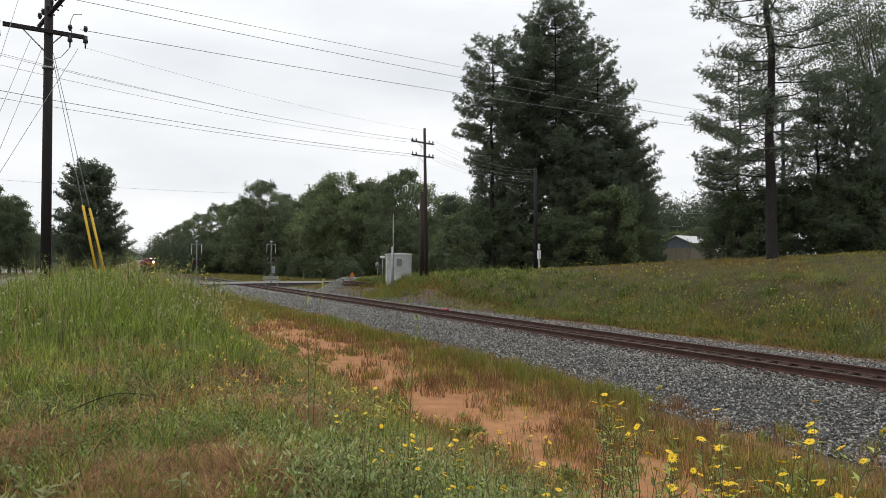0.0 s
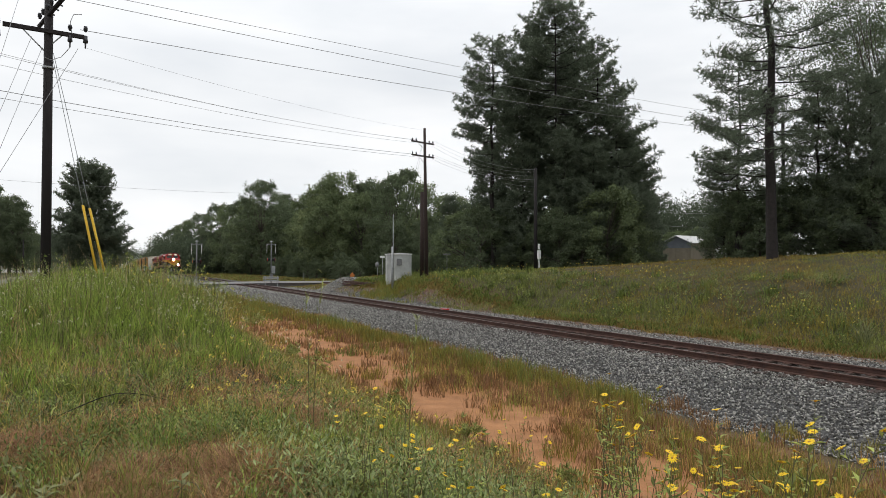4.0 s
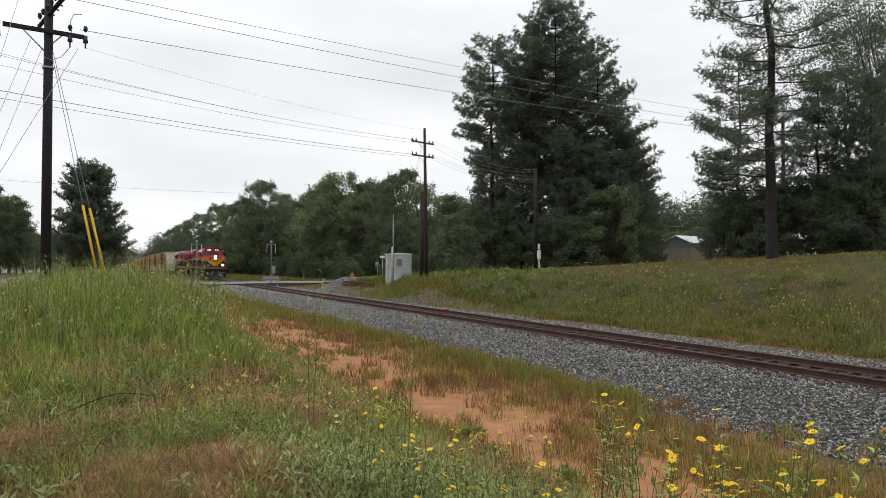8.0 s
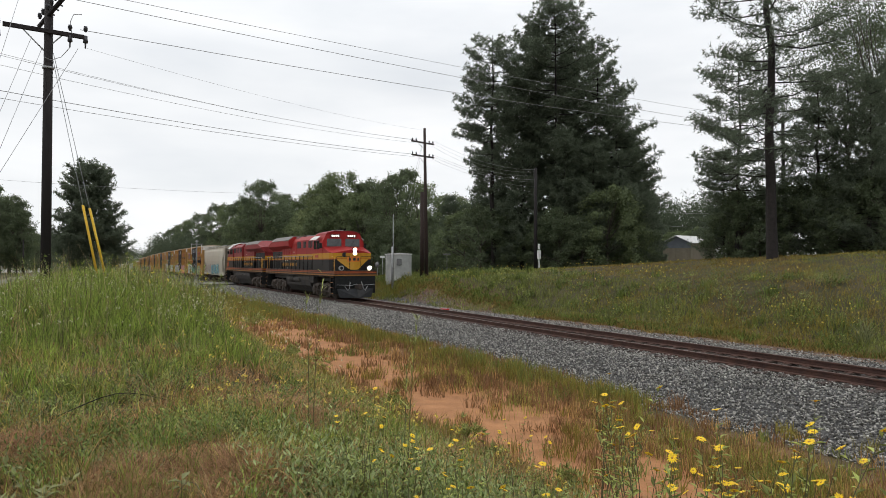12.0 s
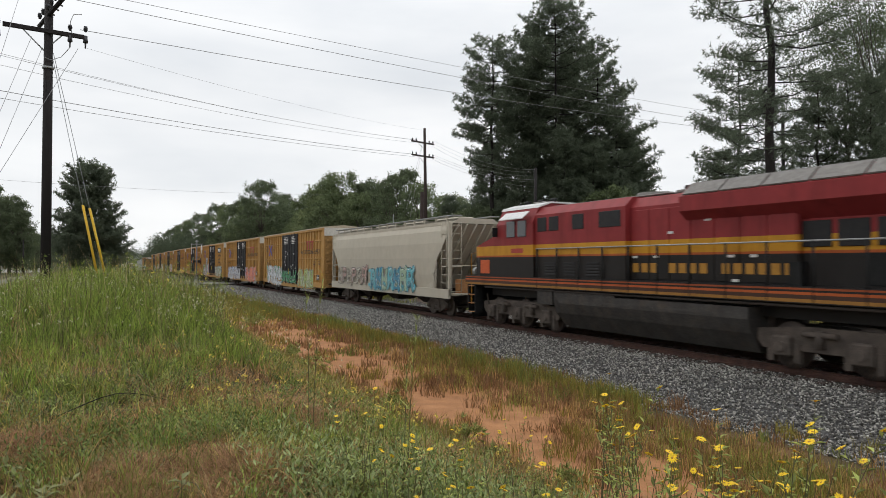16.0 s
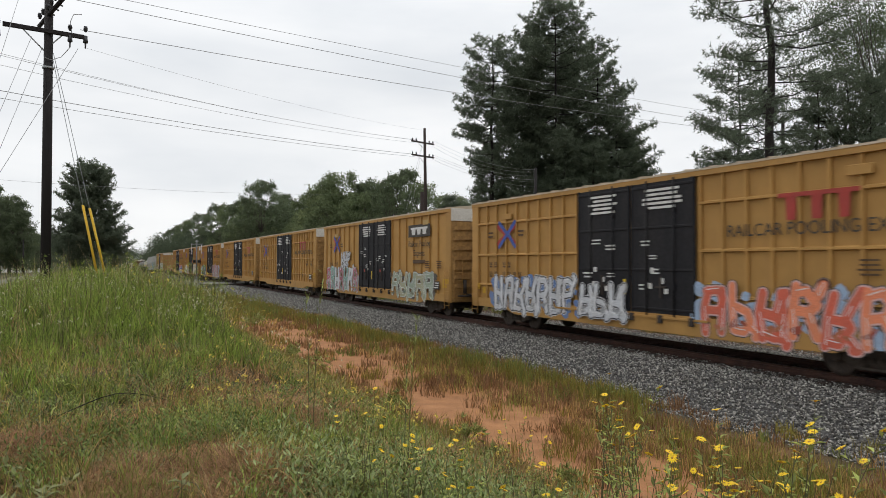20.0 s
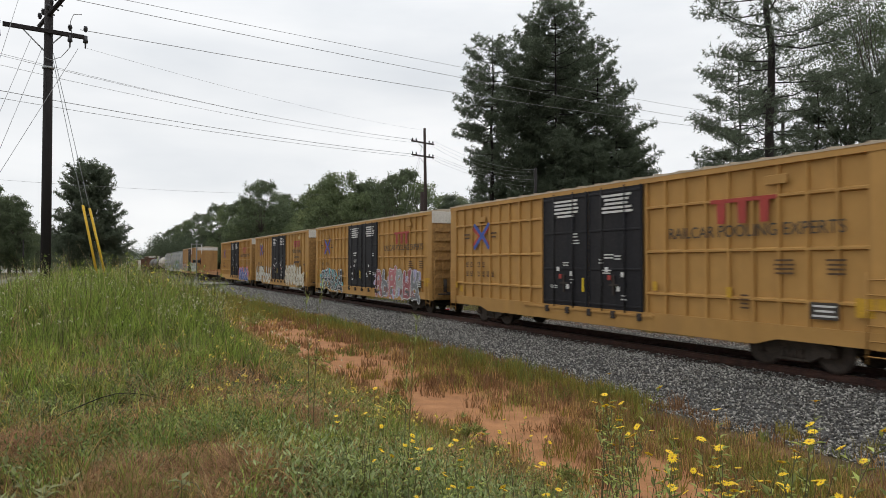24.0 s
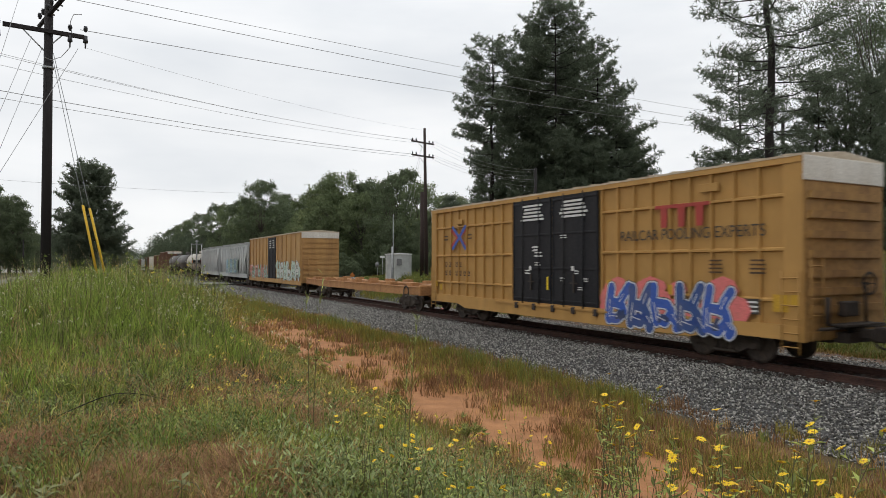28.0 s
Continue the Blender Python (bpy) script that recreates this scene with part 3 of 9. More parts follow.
    for px, d, s in ((798, 96, 0.74), (770, 104, 0.55)):
        plant_tree(tall[3], px, d, pbark, "pine_tree", "young pine at the edge of the wood", "pine tree", "", px * 2.0, s)
    # low growth along the foot of the wood, dark-leaved to imitate shade under the canopy
    for i in range(46):
        x = -70 - i * 2.6 + rng.uniform(-1.5, 1.5)
        if abs(x - CROSS_X) < 5:
            continue
        plant_tree(dim, 0, 0, bark, "shrub", "leafy shrub along the foot of the wood", "shrub", "shrubs along the wood", i * 53.0, rng.uniform(0.35, 0.62), place=(x, 34.5 + rng.uniform(-1.5, 2.5), 0))
    # trees down the road and distant woods
    for px, d, k, s in ((-20, 120, 3, 0.75), (15, 125, 1, 0.78), (30, 140, 0, 0.62), (65, 200, 1, 0.62), (85, 210, 3, 0.58), (105, 230, 0, 0.66), (-60, 110, 1, 0.7), (0, 130, 1, 0.74), (30, 124, 3, 0.58), (-12, 134, 0, 0.76), (48, 195, 3, 0.6), (72, 205, 1, 0.62), (95, 215, 0, 0.64), (18, 150, 1, 0.8)):
        plant_tree(wood[k], px, d, bark, "broadleaf_tree", "leafy tree beside the far road", "tree", "trees down the road", px * 3.0, s)
    rg = np.random.default_rng(3)
    for name, p0, p1, d0, d1, h, n, label in (("distant_wood", 268, 400, 190, 290, 12.3, 130, "dark green wood along the far railway"), ("distant_wood", -150, 330, 420, 520, 15.5, 190, "distant dark green wood beyond the road"), ("distant_wood", 1080, 1340, 150, 210, 17, 210, "dark green wood on the rise behind the sheds"),
                                              ("distant_wood", 1340, 1800, 90, 130, 11, 90, "dark green wood behind the bank crest"), ("distant_wood", 780, 1100, 110, 160, 12, 90, "dark green wood behind the tall pines")):
        cs = []
        for _ in range(n):
            x, y, _z = spot(rg.uniform(p0, p1), rg.uniform(d0, d1))
            z0 = float(ground_z(x, y))
            hh = h * rg.uniform(0.6, 1.12)
            k = 110
            t = rg.uniform(0.05, 1, k)
            rr = 0.34 * hh * np.sqrt(np.clip(1 - (t - 0.45) ** 2 / 0.36, 0.02, 1)) * np.sqrt(rg.uniform(size=k))
            aa = rg.uniform(0, 6.3, k)
            cs.append(np.stack([x + rr * np.cos(aa), y + rr * np.sin(aa), z0 + hh * t], 1))
        v, f = leaves(rg, np.concatenate(cs), 0.17 + 0.0005 * d0, 7, 0.45 + 0.0008 * d0)
        tagged(new(name, bulk(name, v, f, M["far_wood"])), label, "woods", kind="stuff")
    return wood, near, tall


tree_kinds = build_trees()
# ---- poles, wires, hut, signals ----
M["concrete"] = mat("pale_concrete", (0.42, 0.41, 0.38), (0.34, 0.33, 0.31), 0.9, scale=3)
M["sign_white"] = mat("white_sign_board", (0.66, 0.66, 0.64), (0.58, 0.58, 0.56), 0.5)
M["sign_back"] = mat("bare_sign_back", (0.2, 0.2, 0.2), (0.16, 0.16, 0.16), 0.5, 0.4)
M["signal_black"] = mat("black_signal_hood", (0.02, 0.02, 0.02), rough=0.5)
M["signal_red"] = mat("red_signal_lens", (0.45, 0.04, 0.03), (0.4, 0.03, 0.03), 0.2)
M["sign_orange"] = mat("orange_sign_board", (0.42, 0.15, 0.03), (0.36, 0.12, 0.03), 0.5)


def at(px, py, depth):
    """The place at a depth under a view direction given in picture measures."""
    x, y, _ = spot(px, depth)
    return Vector((x, y, EYE[2] + (465 - py) / 1155 * depth))


def pole(px, depth, top, r0, r1, material, label, lean=(0, 0), name="utility_pole"):
    x, y, _ = spot(px, depth)
    z = float(ground_z(x, y))
    ob = thing(name, x, y, z, label, "utility pole", "utility poles")
    part("shaft", Geo().tube((0, 0, -0.4), (lean[0], lean[1], top - z), r0, r1, 14), material, ob)
    return ob, Vector((x, y, z))


def insulator(ob, p, up=True, s=1.0):
    prof = [(0.02, 0.0), (0.05, 0.02), (0.05, 0.07), (0.075, 0.08), (0.05, 0.12), (0.075, 0.13), (0.05, 0.17), (0.06, 0.2), (0.001, 0.22)]
    part("insulator", Geo().lathe([(r * s, (z if up else -z) * s) for r, z in prof], 10, Matrix.Translation(p)), M["insulator"], ob, "grey ribbed insulator")


def cable(p, q, sag, r, label, material="wire", name="overhead_wire"):
    p, q = Vector(p), Vector(q)
    pts = [p.lerp(q, i / 24) - Vector((0, 0, sag * 4 * (i / 24) * (1 - i / 24))) for i in range(25)]
    return solid(name, Geo().path(pts, r, 5), M[material], label, "overhead wire", "overhead wires")


def build_near_pole():
    ob, base = pole(81, 22, 13.0, 0.165, 0.125, M["creosote"], "dark creosoted wooden utility pole with crossarms and guy wires")
    rel = lambda v: Vector(v) - base
    # main crossarm with its two braces
    e0, e1 = rel(at(-1, 48, 21.3)), rel(at(143, 61, 22.6))
    d = (e1 - e0).normalized()
    off = d.cross(Vector((0, 0, 1))) * 0.2
    ang = math.degrees(math.atan2(d.y, d.x))
    mid = (e0 + e1) / 2 + off
    ln = (e1 - e0).length
    part("crossarm", Geo().bevel_box(-ln / 2, ln / 2, -0.055, 0.055, -0.07, 0.07, 0.01, m=pose(*mid, 0, 0, ang)), M["creosote"], ob, "dark wooden crossarm")
    for k in (-0.62, 0.62):
        part("brace", Geo().tube(mid + d * k, mid - Vector((0, 0, 0.62)) - off, 0.022, 0.022, 5), M["galv"], ob)
    for k in (-1.3, 0.75, 1.22):
        p = mid + d * k
        g = Geo().tube(p - Vector((0, 0, 0.06)), p - Vector((0, 0, 0.3)), 0.06, 0.08, 8).tube(p - Vector((0, 0, 0.3)), p - Vector((0, 0, 0.5)), 0.035, 0.02, 7)
        part("cutout", g, M["insulator"], ob, "hanging grey cutout fuse")
        insulator(ob, p + Vector((0, 0, 0.07)))
    # upper arm, set crosswise
    f0, f1 = rel(at(64, 44, 22.7)), rel(at(106, -6, 20.9))
    m2 = (f0 + f1) / 2
    d2 = (f1 - f0).normalized()
    part("crossarm", Geo().tube(f0, f1, 0.07, 0.07, 6), M["creosote"], ob, "dark wooden upper crossarm")
    for k in (-0.85, -0.45, 0.0, 0.45, 0.85):
        insulator(ob, m2 + d2 * k + Vector((0.09, -0.09, 0.05)))
        part("bolt", Geo().tube(m2 + d2 * k, m2 + d2 * k + Vector((-0.16, 0.1, 0.0)), 0.03, 0.03, 6), M["insulator"], ob)
    part("jumper", Geo().path([mid + d * 0.75 - Vector((0, 0, 0.5)), mid + d * 0.5 - Vector((0, 0, 0.85)), mid + d * 0.2 - Vector((0, 0, 0.98)), mid - Vector((0, 0, 0.9))], 0.012, 5), M["wire"], ob, "looped jumper cable")
    part("jumper", Geo().path([mid + d * 0.8, mid + d * 0.76 + Vector((0, 0, 0.4)), mid + d * 0.85 + Vector((0, 0, 0.65)), mid + d * 1.1 + Vector((0, 0, 0.68))], 0.012, 5), M["wire"], ob, "looped jumper cable")
    part("band", Geo().tube((0, 0, 9.05 - base.z), (0, 0, 9.12 - base.z), 0.18, 0.18, 14), M["galv"], ob)
    # guys to the ground, with yellow guards
    for top, foot, cut in (((86, 88), (178, 492), 0.37), ((90, 92), (193, 492), 0.36)):
        a, b = at(*top, 22), at(*foot, 23.6)
        b.z = float(ground_z(b.x, b.y))
        guy = solid("guy_wire", Geo().tube(a, b, 0.011, 0.011, 5), M["galv"], "steel guy wire with yellow plastic guard", "guy wire", "guy wires")
        part("guard", Geo().tube(b.lerp(a, cut), b.lerp(a, 0.012), 0.042, 0.042, 8), M["yellow_plastic"], guy, "yellow plastic guy guard")
    for top, foot, depth in (((70, 82), (-60, 405), 17), ((51, 62), (-40, 285), 16), ((134, 84), (-30, 350), 19), ((28, -10), (-14, 130), 18)):
        cable(at(*top, 22), at(*foot, depth), 0.0, 0.008, "thin guy wire of the near pole", name="guy_wire")
    return base


def build_far_poles():
    ob, base = pole(755, 52, EYE[2] + 239 / 1155 * 52, 0.17, 0.10, M["creosote_brown"], "brown wooden utility pole with two crossarms", (-0.18, -0.1))
    for z, tilt in ((EYE[2] + (465 - 252) / 1155 * 52 - base.z, 0), (EYE[2] + (465 - 276) / 1155 * 52 - base.z, 0)):
        k = Vector((math.cos(radians(-12)), math.sin(radians(-12)), 0))
        turn = math.degrees(math.atan2(_c, _s)) + 44
        part("crossarm", Geo().bevel_box(-1.2, 1.2, -0.05, 0.05, -0.06, 0.06, 0.01, m=pose(-0.16, -0.26, z, 0, 0, turn)), M["creosote_brown"], ob, "wooden crossarm")
        for s in (-1.1, -0.7, 0.7, 1.1):
            insulator(ob, Vector((-0.16 + s * math.cos(radians(turn)), -0.26 + s * math.sin(radians(turn)), z + 0.06)), True, 0.9)
        for s in (-0.6, 0.6):
            part("brace", Geo().tube((-0.16 + s * math.cos(radians(turn)), -0.26 + s * math.sin(radians(turn)), z), (-0.14, -0.2, z - 0.5), 0.018, 0.018, 5), M["galv"], ob)
    pole(948, 62, EYE[2] + 168 / 1155 * 62, 0.19, 0.14, M["creosote"], "dark wooden utility pole before the pines")
    ob, base = pole(1388, 52, EYE[2] + 260 / 1155 * 52, 0.17, 0.12, M["creosote"], "dark wooden utility pole among the pines")
    z = EYE[2] + 232 / 1155 * 52 - base.z
    part("crossarm", Geo().bevel_box(-1.2, 1.2, -0.05, 0.05, -0.06, 0.06, 0.01, m=pose(0, -0.2, z, 0, 0, 40)), M["creosote"], ob, "wooden crossarm")
    g = Geo().tube((0, 0, -0.3), (0, 0, 1.4), 0.06, 0.06, 8).bevel_box(-0.16, 0.16, -0.12, 0.12, 1.1, 1.9, 0.02).bevel_box(-0.1, 0.1, -0.08, 0.08, 2.0, 2.5, 0.02)
    x, y, _ = spot(954, 60)
    solid("meter_post", g, M["sign_white"], "white meter box on a post beside the pole", "meter box", m=pose(x, y, float(ground_z(x, y))))
    # old pole stub beside the brown pole
    x, y, _ = spot(747, 54)
    solid("old_pole", Geo().tube((0, 0, -0.3), (0, 0, EYE[2] + 125 / 1155 * 54 - float(ground_z(x, y))), 0.17, 0.15, 12), M["creosote_brown"], "cut-off old brown pole beside the utility pole", "utility pole", m=pose(x, y, float(ground_z(x, y))))


def build_wires():
    right = (1388, 52)
    for (px, py, d), (qx, qy), sag, r in (((81, -32, 22), (1400, 218), 0.3, 0.009), ((90, -12, 22), (1388, 232), 0.35, 0.011), ((137, 50, 22.4), (1376, 238), 0.35, 0.011)):
        cable(at(px, py, d), at(qx, qy, 52), sag, r, "power wire across the sky")
    for (py, qx, qy, sag, r, m) in ((27, 736, 247, 0.55, 0.009, "wire_pale"), (33, 740, 248, 0.5, 0.009, "wire_pale"), (54, 734, 252, 0.5, 0.009, "wire_pale"), (112, 737, 273, 0.35, 0.015, "wire"), (130, 735, 277, 0.3, 0.011, "wire")):
        cable(at(-250, py, 24), at(qx, qy, 52), sag, r, "power wire to the brown pole", m)
    cable(at(145, 82, 22.5), at(751, 230, 52), 0.3, 0.005, "thin wire to the pole top", "wire_pale")
    for (px, py, qy, sag) in ((768, 249, 300, 0.6), (766, 253, 304, 0.7), (764, 258, 309, 0.8), (768, 274, 318, 0.5), (766, 277, 322, 0.5), (764, 281, 330, 0.5)):
        cable(at(px, py, 52), at(948, qy, 62), sag, 0.008, "power wire towards the pines", "wire_pale")
    cable(at(-160, 306, 60), at(600, 344, 120), 0.6, 0.013, "single wire over the road")
    for px, py in ((735, 330), (742, 345)):
        cable(at(748, 250, 52), at(px - 16, py + 40, 54), 0.0, 0.008, "thin guy wire of the brown pole", "wire_pale", "guy_wire")
    for py in (372, 396):
        cable(at(1150, py, 150), at(1300, py + 4, 120), 0.5, 0.02, "far wire before the wood")


def build_hut():
    x, y, _ = spot(705, 56)
    z = float(ground_z(x, y))
    hut = thing("signal_hut", x, y, z, "white metal railway signal hut beside the track", "hut", rz=-20)
    top = EYE[2] + 14 / 1155 * 56 - z
    part("body", Geo().bevel_box(-0.95, 0.95, -1.05, 1.05, -0.4, top, 0.03), M["hut_white"], hut)
    part("roof", Geo().extrude_x([(-1.12, top), (1.12, top), (1.12, top + 0.06), (0.0, top + 0.14), (-1.12, top + 0.06)], -1.02, 1.02), M["sign_white"], hut, "white roof cap")
    d = part("door", Geo().bevel_box(-0.99, -0.95, -0.5, 0.45, 0.1, top - 0.15, 0.01), M["hut_white"], hut)
    part("door_handle", Geo().box(-1.05, -0.99, -0.38, -0.33, 0.9, 1.15), M["signal_black"], d)
    part("lamp", Geo().bevel_box(-1.1, -0.95, 0.3, 0.5, top - 0.35, top - 0.18, 0.02), M["sign_white"], hut, "small wall lamp")
    part("vent", Geo().bevel_box(0.3, 0.75, 0.75, 0.84, top - 0.9, top - 0.4, 0.02), M["sign_back"], hut)
    part("meter_box", Geo().bevel_box(0.95, 1.1, -0.2, 0.2, top - 0.9, top - 0.35, 0.02), M["sign_back"], hut)
    x, y, _ = spot(694.5, 53)
    z = float(ground_z(x, y))
    mast = thing("radio_mast", x, y, z, "grey steel mast in front of the signal hut", "mast")
    h = EYE[2] + 86 / 1155 * 53 - z
    part("lower_tube", Geo().tube((0, 0, -0.2), (0, 0, EYE[2] + 28 / 1155 * 53 - z), 0.085, 0.08, 12), M["galv"], mast)
    part("upper_tube", Geo().tube((0.06, 0.04, 0.5), (0.06, 0.04, h), 0.05, 0.026, 10), M["galv"], mast)


def crossing_signal(px, depth, face, gate):
    x, y, _ = spot(px, depth)
    z = float(ground_z(x, y))
    s = thing("crossing_signal", x, y, z, "railway crossing signal with crossbuck and red lamps" + (" and raised gate gear" if gate else ""), "crossing signal", "crossing signals", rz=face)
    s.scale = (1.12, 1.12, 1.17)
    part("base", Geo().bevel_box(-0.32, 0.32, -0.32, 0.32, -0.2, 0.25, 0.03), M["concrete"], s)
    part("mast", Geo().tube((0, 0, 0.2), (0, 0, 4.6), 0.062, 0.062, 10), M["sign_back"], s)
    part("top_bar", Geo().tube((0, -0.55, 4.35), (0, 0.55, 4.35), 0.05, 0.05, 6), M["sign_back"], s)
    for a, k in ((45, -0.45), (-45, -0.47), (45, 0.45), (-45, 0.47)):
        m = pose(0, k, 3.9, 0, a, 0)
        part("crossbuck_board", Geo().bevel_box(-0.61, 0.61, -0.01, 0.01, -0.115, 0.115, 0.004, m=m), M["sign_white"], s, "white crossbuck board")
    part("lamp_arm", Geo().tube((-0.6, -0.02, 2.75), (0.6, -0.02, 2.75), 0.05, 0.05, 8), M["sign_back"], s)
    for k in (-0.5, 0.5):
        for f in (-1, 1):
            lamp = part("lamp", Geo().lathe([(0.31, 0.0), (0.31, 0.03), (0.16, 0.04), (0.12, 0.26), (0.001, 0.26)], 16, pose(k, f * 0.36, 2.75, f * 90, 0, 0)), M["signal_black"], s, "black round lamp target")
            part("lens", Geo().lathe([(0.001, 0.04), (0.12, 0.03), (0.15, 0.0)], 12, pose(k, f * 0.37, 2.75, -f * 90, 0, 0)), M["signal_red"], lamp, "red lamp lens")
    part("junction_box", Geo().bevel_box(-0.26, 0.26, -0.22, 0.16, 0.75, 1.3, 0.03), M["sign_back"], s, "grey steel signal case")
    part("bell", Geo().lathe([(0.001, 0.1), (0.12, 0.06), (0.16, 0.0)], 12, pose(0, 0, 4.62)), M["galv"], s)
    if gate:
        part("gate_gear", Geo().bevel_box(-0.45, 0.45, -0.42, -0.05, 1.35, 2.1, 0.04).tube((-0.75, -0.24, 1.72), (0.75, -0.24, 1.72), 0.15, 0.15, 10), M["galv"], s, "grey gate machine")
        part("counterweight", Geo().bevel_box(0.55, 1.3, -0.42, -0.28, 1.2, 1.55, 0.02), M["sign_back"], s)


def build_crossing():
    crossing_signal(348, 72, -6, False)
    crossing_signal(480, 80, 168, True)
    x, y, _ = spot(480, 78)
    z = float(ground_z(x, y))
    g = thing("slatted_barrier", x, y, z, "low white slatted barrier at the signal foot", "barrier", rz=48)
    for i in range(3):
        part("slat", Geo().bevel_box(-1.05, 1.05, -0.03, 0.03, 0.62 + i * 0.2, 0.74 + i * 0.2, 0.01), M["galv"], g)
    for k in (-0.8, 0.8):
        part("post", Geo().box(k - 0.05, k + 0.05, 0.03, 0.12, -0.2, 1.2), M["galv"], g)
    x, y, _ = spot(349, 69)
    solid("equipment_box", Geo().bevel_box(-0.3, 0.3, -0.25, 0.25, 0, 0.9, 0.03), M["galv"], "grey steel equipment box by the crossing", "equipment box", m=pose(x, y, float(ground_z(x, y)) + 0.35))
    x, y, _ = spot(358, 66)
    solid("concrete_block", Geo().bevel_box(-0.5, 0.5, -0.3, 0.3, -0.2, 0.35, 0.04), M["concrete"], "pale concrete block beside the crossing", "concrete block", m=pose(x, y, float(ground_z(x, y)), 0, 0, 20))
    # timber and rubber panels between and beside the rails
    for yy, w in ((TRACK_Y - 1.45, 0.55), (TRACK_Y, 0.62), (TRACK_Y + 1.45, 0.55)):
        for i in range(4):
            part("crossing_panel", Geo().bevel_box(CROSS_X - 4.1 + i * 2.07, CROSS_X - 4.1 + i * 2.07 + 2.03, yy - w, yy + w, -0.2, -0.002, 0.02), M["asphalt"], cross, "grey crossing panel")
    # signs along the side road
    for px, d, h, kind in ((668, 74, 2.0, "round"), (677, 66, 2.1, "small"), (791, 75, 2.4, "tee"), (624, 82, 1.5, "diamond"), (538, 98, 1.4, "stake")):
        x, y, _ = spot(px, d)
        z = float(ground_z(x, y))
        s = thing("road_sign", x, y, z, {"round": "grey back of a round road sign", "small": "small white sign on a post", "tee": "thin post with a small crosspiece", "diamond": "orange diamond-shaped road work sign", "stake": "pale wooden marker stake beside the road"}[kind], "sign", rz=30)
        part("post", Geo().tube((0, 0, -0.2), (0, 0, h), 0.03, 0.03, 6), M["galv"], s)
        if kind == "round":
            part("board", Geo().lathe([(0.001, 0.02), (0.3, 0.02), (0.3, 0.0), (0.001, 0.0)], 18, pose(0, -0.05, h - 0.35, 90, 0, 0)), M["sign_back"], s)
        elif kind == "small":
            part("board", Geo().bevel_box(-0.3, 0.3, -0.05, -0.03, h - 0.2, h, 0.004), M["sign_white"], s)
        elif kind == "tee":
            part("board", Geo().bevel_box(-0.5, 0.5, -0.03, 0.03, h - 0.08, h + 0.06, 0.01), M["sign_back"], s)
        elif kind == "diamond":
            part("board", Geo().bevel_box(-0.3, 0.3, -0.05, -0.03, -0.3, 0.3, 0.004, m=pose(0, 0, h - 0.3, 0, 45, 0)), M["sign_orange"], s)
    for k in range(3):
        x, y, _ = spot(618 + k * 6, 80 + k)
        cone = Geo().lathe([(0.22, 0.0), (0.22, 0.03), (0.14, 0.03), (0.03, 0.7), (0.001, 0.7)], 12)
        solid("traffic_cone", cone, M["sign_orange"], "faded orange traffic cone by the road", "traffic cone", "traffic cones", m=pose(x, y, float(ground_z(x, y))))
    # gravel heap and spare rails
    rng = np.random.default_rng(77)
    hx, hy, _ = spot(597, 66)
    n = 4500
    r = 2.0 * np.sqrt(rng.uniform(size=n))
    a = rng.uniform(0, 6.3, n)
    x, y = hx + r * np.cos(a) * 1.2, hy + r * np.sin(a)
    z = ground_z(x, y) + 0.55 * np.clip(1 - r / 2.0, 0, 1) ** 0.8 + 0.02
    HEAP.append((rng, x, y, z))
    for i, (px0, d0, px1, d1) in enumerate(((572, 69, 655, 58.5), (606, 65, 690, 55.5), (620, 62, 676, 57))):
        p, q = Vector(spot(px0, d0)), Vector(spot(px1, d1))
        ln = (q - p).length
        prof = [(yy, zz + 0.17) for yy, zz in rail_profile(0.0)]
        m = (p + q) / 2
        g = Geo().extrude_x(prof, -ln / 2, ln / 2)
        solid("spare_rail", g, M["rail_rust"], "spare rusty rail lying beside the track", "rail", "spare rails", m=pose(m.x, m.y, float(ground_z(m.x, m.y)) + 0.05, 0, 0, math.degrees(math.atan2(q.y - p.y, q.x - p.x))))
    x, y, _ = spot(787, 38)
    solid("red_marker", Geo().bevel_box(-0.3, 0.3, -0.14, 0.14, -0.02, 0.05, 0.02), M["signal_red"], "flat red marker lying on the ballast", "marker", m=pose(x, y, float(ground_z(x, y)) + 0.05, 6, 0, 10))


